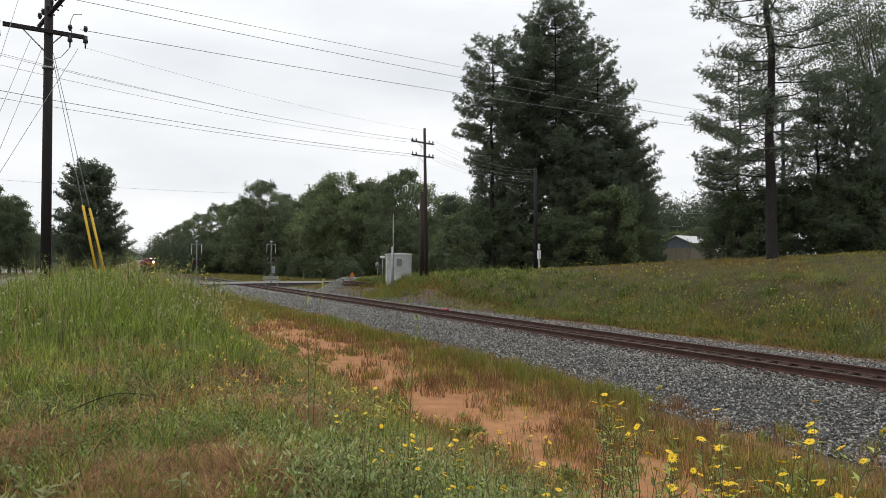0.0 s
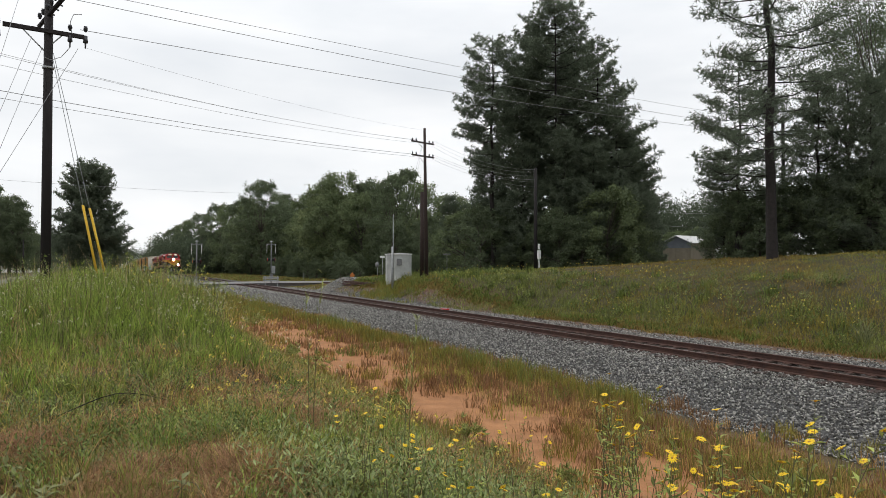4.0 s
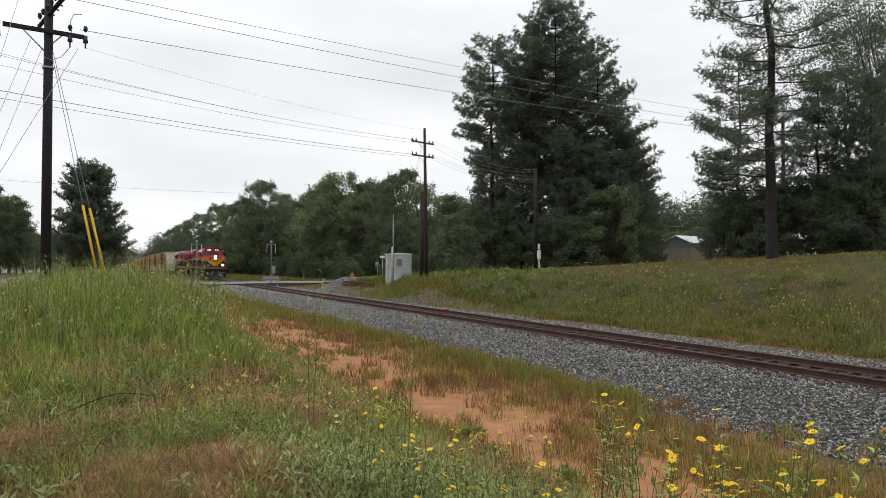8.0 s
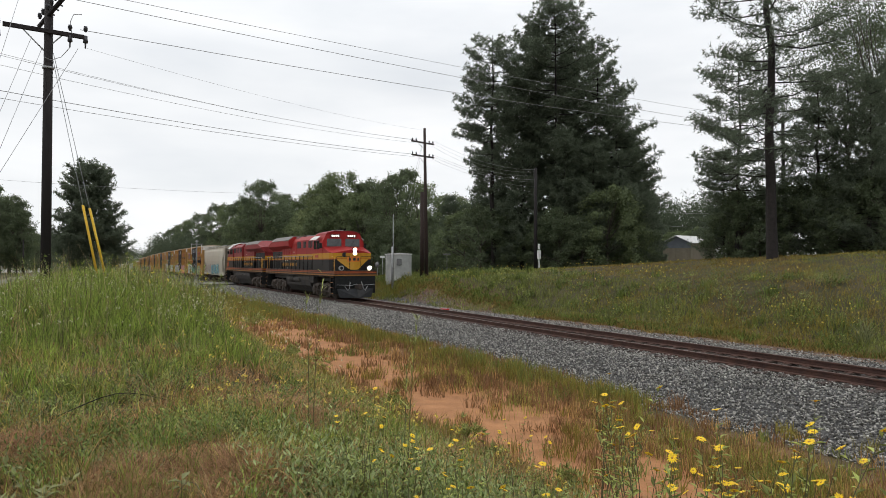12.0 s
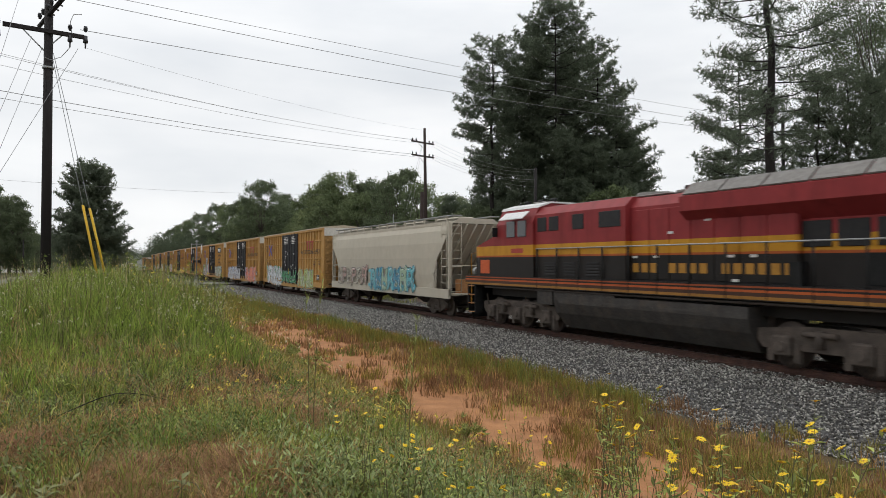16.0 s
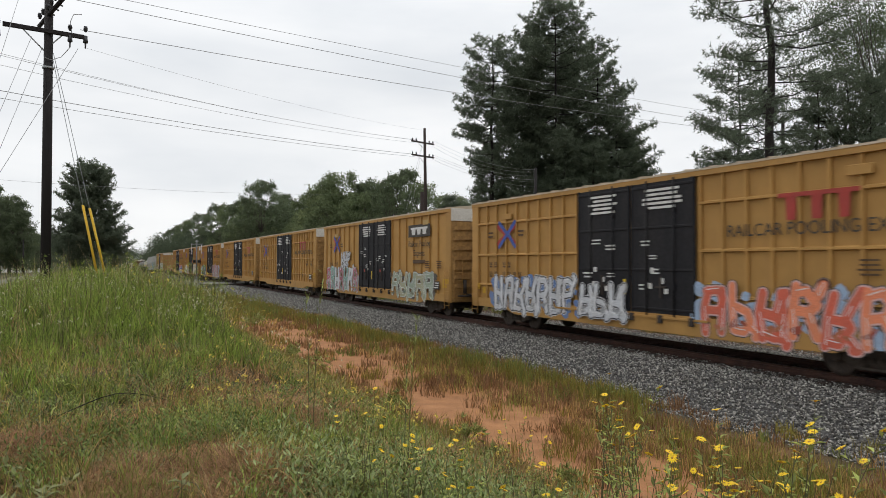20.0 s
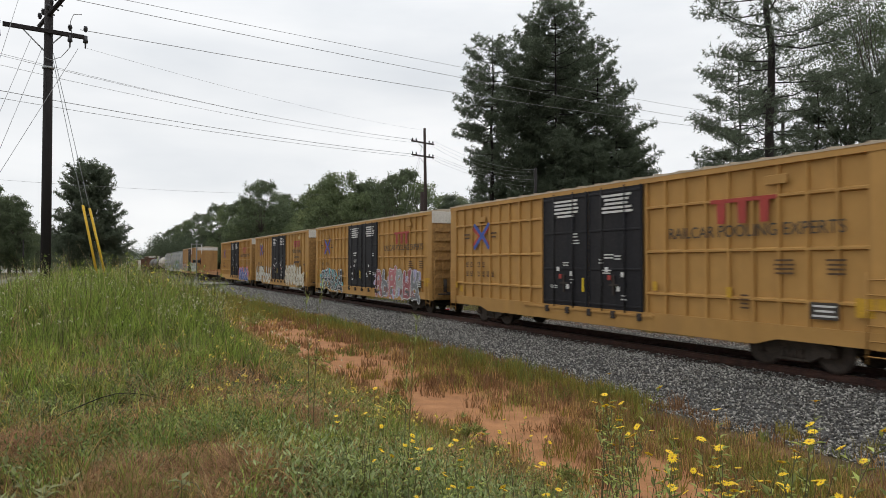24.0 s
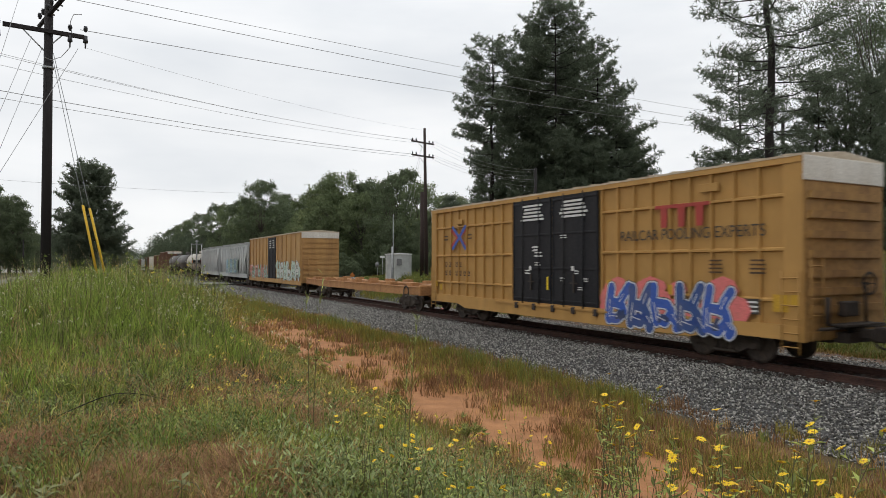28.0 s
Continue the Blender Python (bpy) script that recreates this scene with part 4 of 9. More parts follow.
def build_sheds():
    x, y, _ = spot(1214, 92)
    z = float(ground_z(x, y)) + 0.2
    shed = thing("shed", x, y, z, "metal shed with grey gable and pale roof behind the bank", "shed", rz=100)
    shed.scale = (0.72, 0.72, 0.72)
    M["shed_wall"] = mat("tan_shed_wall", (0.2, 0.175, 0.13), (0.155, 0.135, 0.1), 0.8, scale=1.0, streak=True)
    M["shed_gable"] = mat("blue_grey_gable", (0.13, 0.145, 0.165), (0.1, 0.115, 0.13), 0.7, scale=1.0)
    M["shed_roof"] = mat("pale_metal_roof", (0.55, 0.55, 0.53), (0.47, 0.47, 0.46), 0.5, 0.2, scale=1.0)
    e = (2.49 + 34 / 1155 * 92 - z) / 0.72
    part("wall", Geo().box(-3.2, 5.5, -3.0, 3.0, -0.5, e), M["shed_wall"], shed)
    part("gable", Geo().extrude_x([(-3.02, e - 0.95), (3.02, e - 0.95), (3.02, e), (0, e + 1.3), (-3.02, e)], -3.3, -3.2), M["shed_gable"], shed, "blue-grey gable end")
    part("gable", Geo().extrude_x([(-3.0, e), (3.0, e), (0, e + 1.3)], 5.3, 5.5), M["shed_gable"], shed, "blue-grey gable end")
    part("gable_trim", Geo().tube((-3.34, -3.3, e - 0.05), (-3.34, 0, e + 1.42), 0.1, 0.1, 4).tube((-3.34, 3.3, e - 0.05), (-3.34, 0, e + 1.42), 0.1, 0.1, 4), M["shed_roof"], shed)
    for s in (-1, 1):
        part("roof", Geo().add([(-3.7, s * 3.4, e - 0.12), (5.8, s * 3.4, e - 0.12), (5.8, 0, e + 1.4), (-3.7, 0, e + 1.4), (-3.7, s * 3.4, e - 0.02), (5.8, s * 3.4, e - 0.02), (5.8, 0, e + 1.5), (-3.7, 0, e + 1.5)],
                               [(0, 1, 2, 3), (7, 6, 5, 4), (0, 4, 5, 1), (1, 5, 6, 2), (3, 7, 4, 0)]), M["shed_roof"], shed, "pale metal roof")
    for k in (-1.4, 1.4):
        part("door", Geo().bevel_box(-3.28, -3.2, k - 1.15, k + 1.15, 0, e - 1.0, 0.02), M["shed_wall"], shed, "tan sliding shed door")
    part("side_shed", Geo().box(5.5, 12.0, -2.0, 3.5, -0.5, e - 0.3), M["sign_white"], shed, "white lean-to wall")
    x, y, _ = spot(1435, 75)
    solid("white_house", Geo().bevel_box(-5, 5, -3, 3, 0, 2.9, 0.05).extrude_x([(-3.4, 2.88), (3.4, 2.88), (0, 4.0)], -5.3, 5.3), M["sign_white"], "low white house behind the trees", "house", m=pose(x, y, float(ground_z(x, y)) - 0.2, 0, 0, -35))
    for px, d, rz in ((52, 230, 0), (20, 250, 20)):
        x, y, _ = spot(px, d)
        solid("white_house", Geo().bevel_box(-7, 7, -4, 4, 0, 2.4, 0.05).extrude_x([(-4.4, 2.38), (4.4, 2.38), (0, 3.6)], -7.3, 7.3), M["sign_white"], "low white house far down the road", "house", m=pose(x, y, float(ground_z(x, y)), 0, 0, rz))
    for px, d, h in ((41, 120, 6.5), (268, 300, 9.0)):
        x, y, _ = spot(px, d)
        ob = thing("utility_pole", x, y, float(ground_z(x, y)), "distant thin wooden pole beside the road", "utility pole", "utility poles")
        part("shaft", Geo().tube((0, 0, 0), (0, 0, h), 0.15, 0.11, 8), M["creosote"], ob)


HEAP = []
build_near_pole()
build_far_poles()
build_wires()
build_hut()
build_crossing()
build_sheds()
# ---- train: shared materials ----
M["box_yellow"] = mat("boxcar_yellow_paint", (0.405, 0.228, 0.068), (0.365, 0.203, 0.06), 0.65, scale=0.5, fine=2.0, vary=0.07, dirt=(0.25, 0.14, 0.06), dirt_amount=0.28, streak=True, each=0.08)
M["box_pale"] = mat("faded_yellow_paint", (0.47, 0.33, 0.135), (0.42, 0.285, 0.11), 0.65, scale=0.5, fine=2.0, vary=0.07, dirt=(0.17, 0.09, 0.045), dirt_amount=0.55, streak=True, each=0.05)
M["box_end"] = mat("stained_end_paint", (0.36, 0.21, 0.07), (0.27, 0.15, 0.055), 0.7, scale=0.9, dirt=(0.11, 0.06, 0.035), dirt_amount=0.6, streak=True)
M["box_rust"] = mat("rusty_orange_paint", (0.40, 0.205, 0.085), (0.33, 0.155, 0.062), 0.7, scale=1.2, dirt=(0.18, 0.08, 0.04), dirt_amount=0.5, streak=True)
M["box_black"] = mat("black_door_paint", (0.014, 0.014, 0.017), (0.026, 0.025, 0.026), 0.6, scale=1.5, streak=True, spec=0.15)
M["roof_pale"] = mat("weathered_galvanised_roof", (0.50, 0.43, 0.33), (0.38, 0.31, 0.22), 0.6, 0.1, scale=1.5)
M["end_white"] = mat("white_panel_paint", (0.62, 0.60, 0.55), (0.52, 0.49, 0.43), 0.6, scale=2, dirt=(0.3, 0.24, 0.16), dirt_amount=0.4, streak=True)
M["under"] = mat("grimy_underframe", (0.035, 0.030, 0.027), (0.06, 0.046, 0.038), 0.85, scale=3, bump=0.2)
M["truck_iron"] = mat("dusty_cast_iron", (0.10, 0.08, 0.066), (0.05, 0.041, 0.035), 0.8, scale=4, bump=0.2)
M["wheel"] = mat("wheel_steel", (0.06, 0.05, 0.046), (0.11, 0.085, 0.07), 0.6, 0.4, scale=6)
M["paint_white"] = mat("white_lettering", (0.62, 0.62, 0.60), (0.5, 0.5, 0.48), 0.6, scale=4)
M["paint_black"] = mat("black_lettering", (0.03, 0.028, 0.026), (0.06, 0.05, 0.04), 0.6, scale=4)
M["paint_brown"] = mat("brown_lettering", (0.06, 0.035, 0.02), (0.10, 0.055, 0.026), 0.6, scale=4)
M["paint_red"] = mat("red_emblem_paint", (0.36, 0.045, 0.035), (0.28, 0.045, 0.035), 0.55, scale=4)
M["paint_blue"] = mat("blue_emblem_paint", (0.035, 0.075, 0.33), (0.05, 0.09, 0.28), 0.55, scale=4)
M["paint_lemon"] = mat("lemon_decal", (0.75, 0.55, 0.02), (0.65, 0.46, 0.02), 0.5, scale=4)
M["decal_dull"] = mat("dull_yellow_decal", (0.5, 0.3, 0.025), (0.42, 0.24, 0.025), 0.6, scale=4)
M["paint_orange"] = mat("orange_decal", (0.70, 0.22, 0.03), (0.6, 0.18, 0.03), 0.5, scale=4)
CARS = []          # (thing, distance of its coupler behind the train's front, turned round)
WHEELS = []        # wheelsets that turn, with their radius


def clean_bar(parent, name, x0, x1, z0, z1, y, material, label=""):
    return part(name, Geo().box(x0, x1, y - 0.003, y, z0, z1), material, parent, label)


def bars_of(x0, x1, z0, z1, y, lines, rng, fill=0.85):
    """Unreadable writing as bars of its size."""
    g = Geo()
    h = (z1 - z0) / lines
    for i in range(lines):
        cut = (x1 - x0) * rng.uniform(0.0, 0.3)
        g.box(x0 + cut * 0.5, x1 - cut * 0.5, y - 0.003, y, z0 + i * h + h * 0.22, z0 + i * h + h * 0.22 + h * 0.5 * fill)
    return g


def lettering(text, size, x, z, y, material, parent, name="lettering", squeeze=1.0, label=""):
    cu = bpy.data.curves.new(name, "FONT")
    cu.body, cu.size, cu.align_x, cu.extrude = text, size, "CENTER", 0.002
    ob = bpy.data.objects.new(name, cu)
    scene.collection.objects.link(ob)
    dg = bpy.context.evaluated_depsgraph_get()
    me = bpy.data.meshes.new_from_object(ob.evaluated_get(dg))
    bpy.data.objects.remove(ob)
    me.materials.clear()
    me.transform(Matrix.Translation((x, y, z)) @ Matrix.Rotation(math.pi / 2, 4, "X") @ Matrix.Diagonal((squeeze, 1, 1, 1)))
    return part(name, me, material, parent, label)


# ---- sprayed pieces on the cars ----
SPRAY = {}


def spray(col):
    if col not in SPRAY:
        SPRAY[col] = mat("spray_paint", col, tuple(c * 0.8 + 0.02 for c in col), 0.6, scale=3, dirt=(0.3, 0.22, 0.12), dirt_amount=0.25)
    return SPRAY[col]


def stroke(g, pts, w, y):
    """A flat brush line with round ends."""
    for (a, b), (c, d) in zip(pts, pts[1:]):
        ln = math.hypot(c - a, d - b) or 1e-6
        nx, nz = -(d - b) / ln * w / 2, (c - a) / ln * w / 2
        g.add([(a - nx, y, b - nz), (c - nx, y, d - nz), (c + nx, y, d + nz), (a + nx, y, b + nz)], [(0, 1, 2, 3)])
    for a, b in pts:
        g.add([(a + w / 2 * math.cos(k * math.pi / 4), y, b + w / 2 * math.sin(k * math.pi / 4)) for k in range(8)], [tuple(range(8))])


def graffiti(car, x0, x1, z0, z1, y, colours, seed, letters=5, cloud=None, thick=1.0, edge=(0.02, 0.02, 0.025)):
    """A sprayed piece: a soft-edged cloud, dark outlines, bright fills and shine marks, each a thin coat over the last."""
    rng = random.Random(seed)
    letters = max(3, round(letters * 1.15))
    w, h = (x1 - x0) / letters, z1 - z0
    halo, out, shine = Geo(), Geo(), Geo()
    if cloud:
        cg = Geo()
        for i in range(letters * 9):
            cx, cz, r = rng.uniform(x0 - 0.2, x1 + 0.2), z0 + h * rng.uniform(0.05, 0.95), h * rng.uniform(0.08, 0.2)
            n = 9
            cg.add([(cx + r * rng.uniform(0.75, 1.1) * math.cos(k * 2 * math.pi / n), y - 0.0004 * i / 10, cz + r * rng.uniform(0.7, 1.05) * math.sin(k * 2 * math.pi / n)) for k in range(n)], [tuple(range(n))])
        tagged(part("graffiti_cloud", cg, spray(cloud), car, "sprayed colour behind the graffiti"), kind="stuff")
    for i in range(letters):
        cx, cz = x0 + w * (i + 0.5), z0 + h * (0.5 + rng.uniform(-0.05, 0.05))
        a, b = w * 0.5, h * 0.44
        tw = min(0.19 * h, 0.25 * w) * thick * rng.uniform(0.85, 1.1)
        slant = rng.uniform(-0.1, 0.25)
        # bulky stems, a bowl and an arrow spike that spell nothing
        lines = [[(-0.6, -1.0), (-0.66, 0.0), (-0.52, 0.98)]]
        bowl, top = rng.choice((-1, 1)), rng.uniform(0.2, 0.5)
        lines.append([(-0.55, 0.86 * bowl), (0.2, 0.95 * bowl), (0.72, (top + 0.15) * bowl), (0.45, 0.06 * bowl), (-0.35, 0.02)])
        if rng.random() < 0.75:
            lines.append([(0.3, 0.0), (0.62, -0.5 * bowl), (0.95, -1.02 * bowl)])
        if rng.random() < 0.45:
            lines.append([(0.66, -0.9), (0.72, 0.1), (0.6, 0.95)])
        if rng.random() < 0.5:
            lines.append([(0.7, 0.7 * bowl), (1.12, 1.05 * bowl), (0.98, 1.2 * bowl)])
        fill = Geo()
        for ln in lines:
            pts = [(cx + a * (p + slant * q) + rng.uniform(-0.04, 0.04), cz + b * q + rng.uniform(-0.05, 0.05)) for p, q in ln]
            stroke(halo, pts, tw + 0.12, y - 0.003 - 0.00015 * i)
            stroke(out, pts, tw + 0.075, y - 0.006 - 0.00015 * i)
            stroke(fill, pts, tw, y - 0.009 - 0.00015 * i)
            stroke(shine, [(p + 0.02, q + tw * 0.24) for p, q in pts[:2]], 0.022, y - 0.012)
        part("graffiti_fill", fill, spray(colours[i % len(colours)]), car, "sprayed letter fill")
        under = Geo()
        for k in range(3):
            px_ = cx + a * rng.uniform(-0.7, 0.5)
            stroke(under, [(px_, cz - b * rng.uniform(0.55, 0.95)), (px_ + a * 0.25, cz - b * rng.uniform(0.4, 0.9))], tw * 0.5, y - 0.0112)
        tagged(part("graffiti_shade", under, spray(tuple(c * 0.55 for c in colours[(i + 1) % len(colours)])), car, "darker sprayed shading"), kind="stuff")
    part("graffiti_halo", halo, spray(tuple(0.35 + 0.5 * c for c in colours[0]) if sum(edge) < 0.5 else (0.05, 0.05, 0.055)), car, "pale sprayed rim round the letters")
    part("graffiti_outline", out, spray(edge), car, "sprayed outline of the letters")
    tagged(part("graffiti_shine", shine, spray((0.75, 0.75, 0.75)), car, "white sprayed highlights"), kind="stuff")


# ---- trucks ----
def wheelset_mesh(r):
    g = Geo()
    g.tube((0, -1.15, 0), (0, 1.15, 0), 0.085, 0.085, 10)
    for s in (-1, 1):
        m = Matrix.Rotation(math.pi / 2, 4, "X") @ Matrix.Translation((0, 0, s * 0.755))
        k = -s
        g.lathe([(0.10, 0.10), (r * 0.42, 0.05), (r * 0.83, 0.045), (r * 0.86, 0.065), (r, 0.06), (r * 1.0, -0.05), (r * 1.06, -0.055), (r * 1.06, -0.085), (r * 0.84, -0.085), (r * 0.4, -0.05), (0.10, -0.09)], 24, m @ Matrix.Scale(k, 4, (0, 0, 1)))
        for i in range(6):
            a = i * math.pi / 3
            g.tube((r * 0.62 * math.cos(a), s * 0.80, r * 0.62 * math.sin(a)), (r * 0.62 * math.cos(a), s * 0.818, r * 0.62 * math.sin(a)), 0.03, 0.03, 6)
    return g.mesh("wheelset")


WHEEL_SMALL = wheelset_mesh(0.42)
WHEEL_BIG = wheelset_mesh(0.53)


def add_wheels(truck, xs, r, mesh, flip=False):
    for x in xs:
        w = part("wheelset", mesh, M["wheel"], truck)
        w.matrix_parent_inverse = pose(x, 0, r, 0, 0, 180 if flip else 0)
        WHEELS.append((w, r))


def truck_mesh():
    g = Geo()
    for s in (-1, 1):
        y0, y1 = s * 0.98 - 0.07, s * 0.98 + 0.07
        top = [(-1.05, 0.60), (-1.05, 0.36), (-0.72, 0.36), (-0.40, 0.20), (0.40, 0.20), (0.72, 0.36), (1.05, 0.36), (1.05, 0.60), (0.55, 0.74), (-0.55, 0.74)]
        g.prism(list(reversed([(-a, b) for a, b in reversed(top)])), y0, y1)
        for x in (-0.89, 0.89):
            g.tube((x, s * 0.98, 0.44), (x, s * 1.12, 0.44), 0.13, 0.11, 10)
        for x in (-0.24, -0.08, 0.08, 0.24):
            g.tube((x, s * 1.06, 0.27), (x, s * 1.06, 0.50), 0.07, 0.07, 8)
        g.box(-0.36, 0.36, s * 1.02 - 0.10, s * 1.02 + 0.10, 0.22, 0.27)
    g.box(-0.25, 0.25, -1.1, 1.1, 0.5, 0.74)
    return g.mesh("truck")


TRUCK = truck_mesh()


def add_truck(car, x):
    t = part("truck", TRUCK, M["truck_iron"], car, "two-axle cast iron truck", pose(x, 0, 0))
    add_wheels(t, (-0.89, 0.89), 0.42, WHEEL_SMALL)


COUPLER = Geo().box(-0.9, -0.25, -0.09, 0.09, 0.78, 0.98).bevel_box(-0.3, 0.0, -0.15, 0.15, 0.70, 1.05, 0.04).mesh("coupler")


def add_couplers(car, length):
    part("coupler", COUPLER, M["under"], car, "rusty knuckle coupler")
    part("coupler", COUPLER, M["under"], car, "rusty knuckle coupler", pose(-length, 0, 0, 0, 0, 180))


def ladder(x, y, z0, z1, w, axis, rungs):
    """Rungs and rails; axis 'x' when it hangs on a side, 'y' when on an end."""
    g = Geo()
    d = Vector((1, 0, 0)) if axis == "x" else Vector((0, 1, 0))
    p = Vector((x, y, 0))
    for s in (-w / 2, w / 2):
        g.tube(p + d * s + Vector((0, 0, z0)), p + d * s + Vector((0, 0, z1)), 0.018, 0.018, 5)
    for i in range(rungs):
        z = z0 + (z1 - z0) * (i + 0.5) / rungs
        g.tube(p - d * w / 2 + Vector((0, 0, z)), p + d * w / 2 + Vector((0, 0, z)), 0.014, 0.014, 5, cap=False)
    return g


# ---- boxcars ----
X0, X1 = -0.98, -19.72        # ends of the body behind the front coupler
HALF = 1.57
DOOR0, DOOR1 = -7.85, -12.75  # door opening


def boxcar_meshes():
    k = {}
    k["post"] = Geo().prism([(-0.055, 1.02), (0.055, 1.02), (0.035, 1.1), (0.035, 4.78), (-0.035, 4.78), (-0.035, 1.1)], -0.08, 0.0).mesh("side_post")
    k["row"] = []
    for a, b in ((X0 - 0.45, DOOR0 + 0.12), (DOOR1 - 0.12, X1 + 0.45)):
        w = abs(b - a) / 9
        k["row"].append((a, b, Geo().extrude_x([(0.0, -0.06), (0.0, 0.05), (-0.078, 0.02), (-0.078, -0.03)], -w / 2 - 0.07, w / 2 + 0.07).mesh("stiffener")))
    core = Geo()
    core.box(X1, X0, -HALF + 0.085, HALF - 0.085, 0.98, 4.86)
    k["body"] = core.mesh("body")
    k["sill"] = Geo().prism([(X1, 0.72), (X1 + 2.6, 0.72), (X1 + 3.2, 0.55), (X0 - 3.2, 0.55), (X0 - 2.6, 0.72), (X0, 0.72), (X0, 1.06), (X1, 1.06)], -HALF - 0.012, -HALF + 0.09).mesh("side_sill")
    k["top_rail"] = Geo().box(X1, X0, -HALF - 0.02, -HALF + 0.09, 4.76, 4.93).mesh("top_rail")
    k["corner"] = Geo().box(-0.21, 0.21, -HALF, -HALF + 0.09, 0.7, 4.8).mesh("corner_post")
    roof = Geo()
    roof.extrude_x([(-HALF - 0.03, 4.90), (HALF + 0.03, 4.90), (HALF + 0.03, 4.95), (0.0, 5.10), (-HALF - 0.03, 4.95)], X1 - 0.03, X0 + 0.03)
    k["roof_rib"] = Geo().extrude_x([(-HALF, 4.945), (HALF, 4.945), (HALF, 4.985), (0.0, 5.135), (-HALF, 4.985)], 0, 0.09).mesh("roof_rib")
    gear = Geo().bevel_box(0.05, 0.25, -0.4, 0.15, 1.25, 1.6, 0.03).tube((0.2, -1.3, 1.0), (0.2, 1.3, 1.0), 0.04, 0.04, 6).tube((0.15, 0.55, 1.1), (0.15, 0.55, 2.0), 0.035, 0.035, 6)
    gear.path([(0.3, 0.3, 0.9), (0.55, 0.36, 0.55), (0.8, 0.32, 0.5)], 0.03, 6).box(0.0, 0.35, -0.5, 0.5, 0.66, 0.9).tube((0.1, -0.9, 1.1), (0.1, -0.9, 1.7), 0.09, 0.09, 8)
    k["gear"] = gear.mesh("brake_gear")
    k["roof"] = roof.mesh("roof")
    k["end"] = Geo().box(-0.01, 0.012, -HALF + 0.05, HALF - 0.05, 0.72, 4.36).mesh("end_panel")
    k["end_rib"] = Geo().extrude_x([(-HALF + 0.16, 0), (HALF - 0.16, 0), (HALF - 0.22, 0.17), (-HALF + 0.22, 0.17)], 0.0, 0.08).mesh("end_rib")
    k["end_white"] = Geo().bevel_box(0.0, 0.05, -HALF + 0.01, HALF - 0.01, 4.35, 4.91, 0.01).mesh("end_cap")
    g = ladder(0.12, -HALF + 0.32, 0.75, 2.6, 0.44, "y", 5)
    g.tube((0.05, -HALF + 0.1, 1.25), (0.14, -HALF + 0.1, 1.25), 0.014)
    k["ladder"] = g.mesh("end_ladder")
    k["side_ladder"] = ladder(0, 0, 0.42, 2.3, 0.44, "x", 6).mesh("side_ladder")
    crank = Geo().tube((0.02, 0.55, 2.0), (0.2, 0.55, 2.0), 0.03, 0.03, 6)
    crank.lathe([(0.24, -0.015), (0.28, -0.015), (0.28, 0.015), (0.24, 0.015), (0.24, -0.015)], 16, pose(0.2, 0.55, 2.0, 0, 90, 0))
    for i in range(4):
        a = i * math.pi / 2
        crank.tube((0.2, 0.55, 2.0), (0.2, 0.55 + 0.26 * math.cos(a), 2.0 + 0.26 * math.sin(a)), 0.012, 0.012, 4)
    k["crank"] = crank.mesh("brake_wheel")
    plat = Geo().box(0.0, 0.45, -0.8, 0.8, 1.05, 1.09)
    k["platform"] = plat.mesh("end_platform")
    doors = []
    wd = (DOOR0 - DOOR1) / 2
    d = Geo()
    d.bevel_box(-wd + 0.02, -0.02, -0.03, 0.0, 1.04, 4.80, 0.012)
    k["door_rib"] = Geo().bevel_box(-wd + 0.06, -0.06, -0.055, -0.03, 0, 0.07, 0.01).mesh("door_rib")
    k["door_edge"] = Geo().box(0, 0.06, -0.05, -0.03, 1.06, 4.78).mesh("door_edge")
    k["door"] = d.mesh("door")
    rods = []
    for x in (-wd * 0.72, -wd * 0.3):
        g = Geo().tube((x, -0.075, 1.0), (x, -0.075, 4.82), 0.022, 0.022, 6)
        g.box(x - 0.05, x + 0.05, -0.095, -0.05, 1.75, 1.9)
        g.box(x - 0.05, x + 0.05, -0.095, -0.05, 3.9, 4.0)
        rods.append(g.mesh("lock_rod"))
    k["rods"] = rods
    k["handle"] = Geo().box(-wd * 0.5 - 0.03, -wd * 0.5 + 0.03, -0.09, -0.05, 1.5, 2.1).box(-wd * 0.5 - 0.2, -wd * 0.5 + 0.2, -0.085, -0.05, 1.78, 1.83).mesh("door_handle")
    tr = Geo().box(DOOR1 - 1.2, DOOR0 + 0.4, -HALF - 0.05, -HALF, 0.93, 0.99)
    k["roller"] = Geo().bevel_box(-0.08, 0.08, -HALF - 0.09, -HALF, 0.80, 1.02, 0.015).mesh("door_roller")
    k["track"] = tr.mesh("door_track")
    under = Geo().box(X1 + 0.3, X0 - 0.3, -0.35, 0.35, 0.62, 1.0)
    for i in range(8):
        x = X1 + 2.5 + i * 1.95
        under.box(x, x + 0.12, -1.4, 1.4, 0.72, 1.0)
    under.tube((-9.0, -0.7, 0.72), (-10.2, -0.7, 0.72), 0.17, 0.17, 10)
    under.tube((X1, -0.5, 0.66), (X0, -0.5, 0.66), 0.025, 0.025, 5)
    k["under"] = under.mesh("underframe")
    return k


BOX = boxcar_meshes()


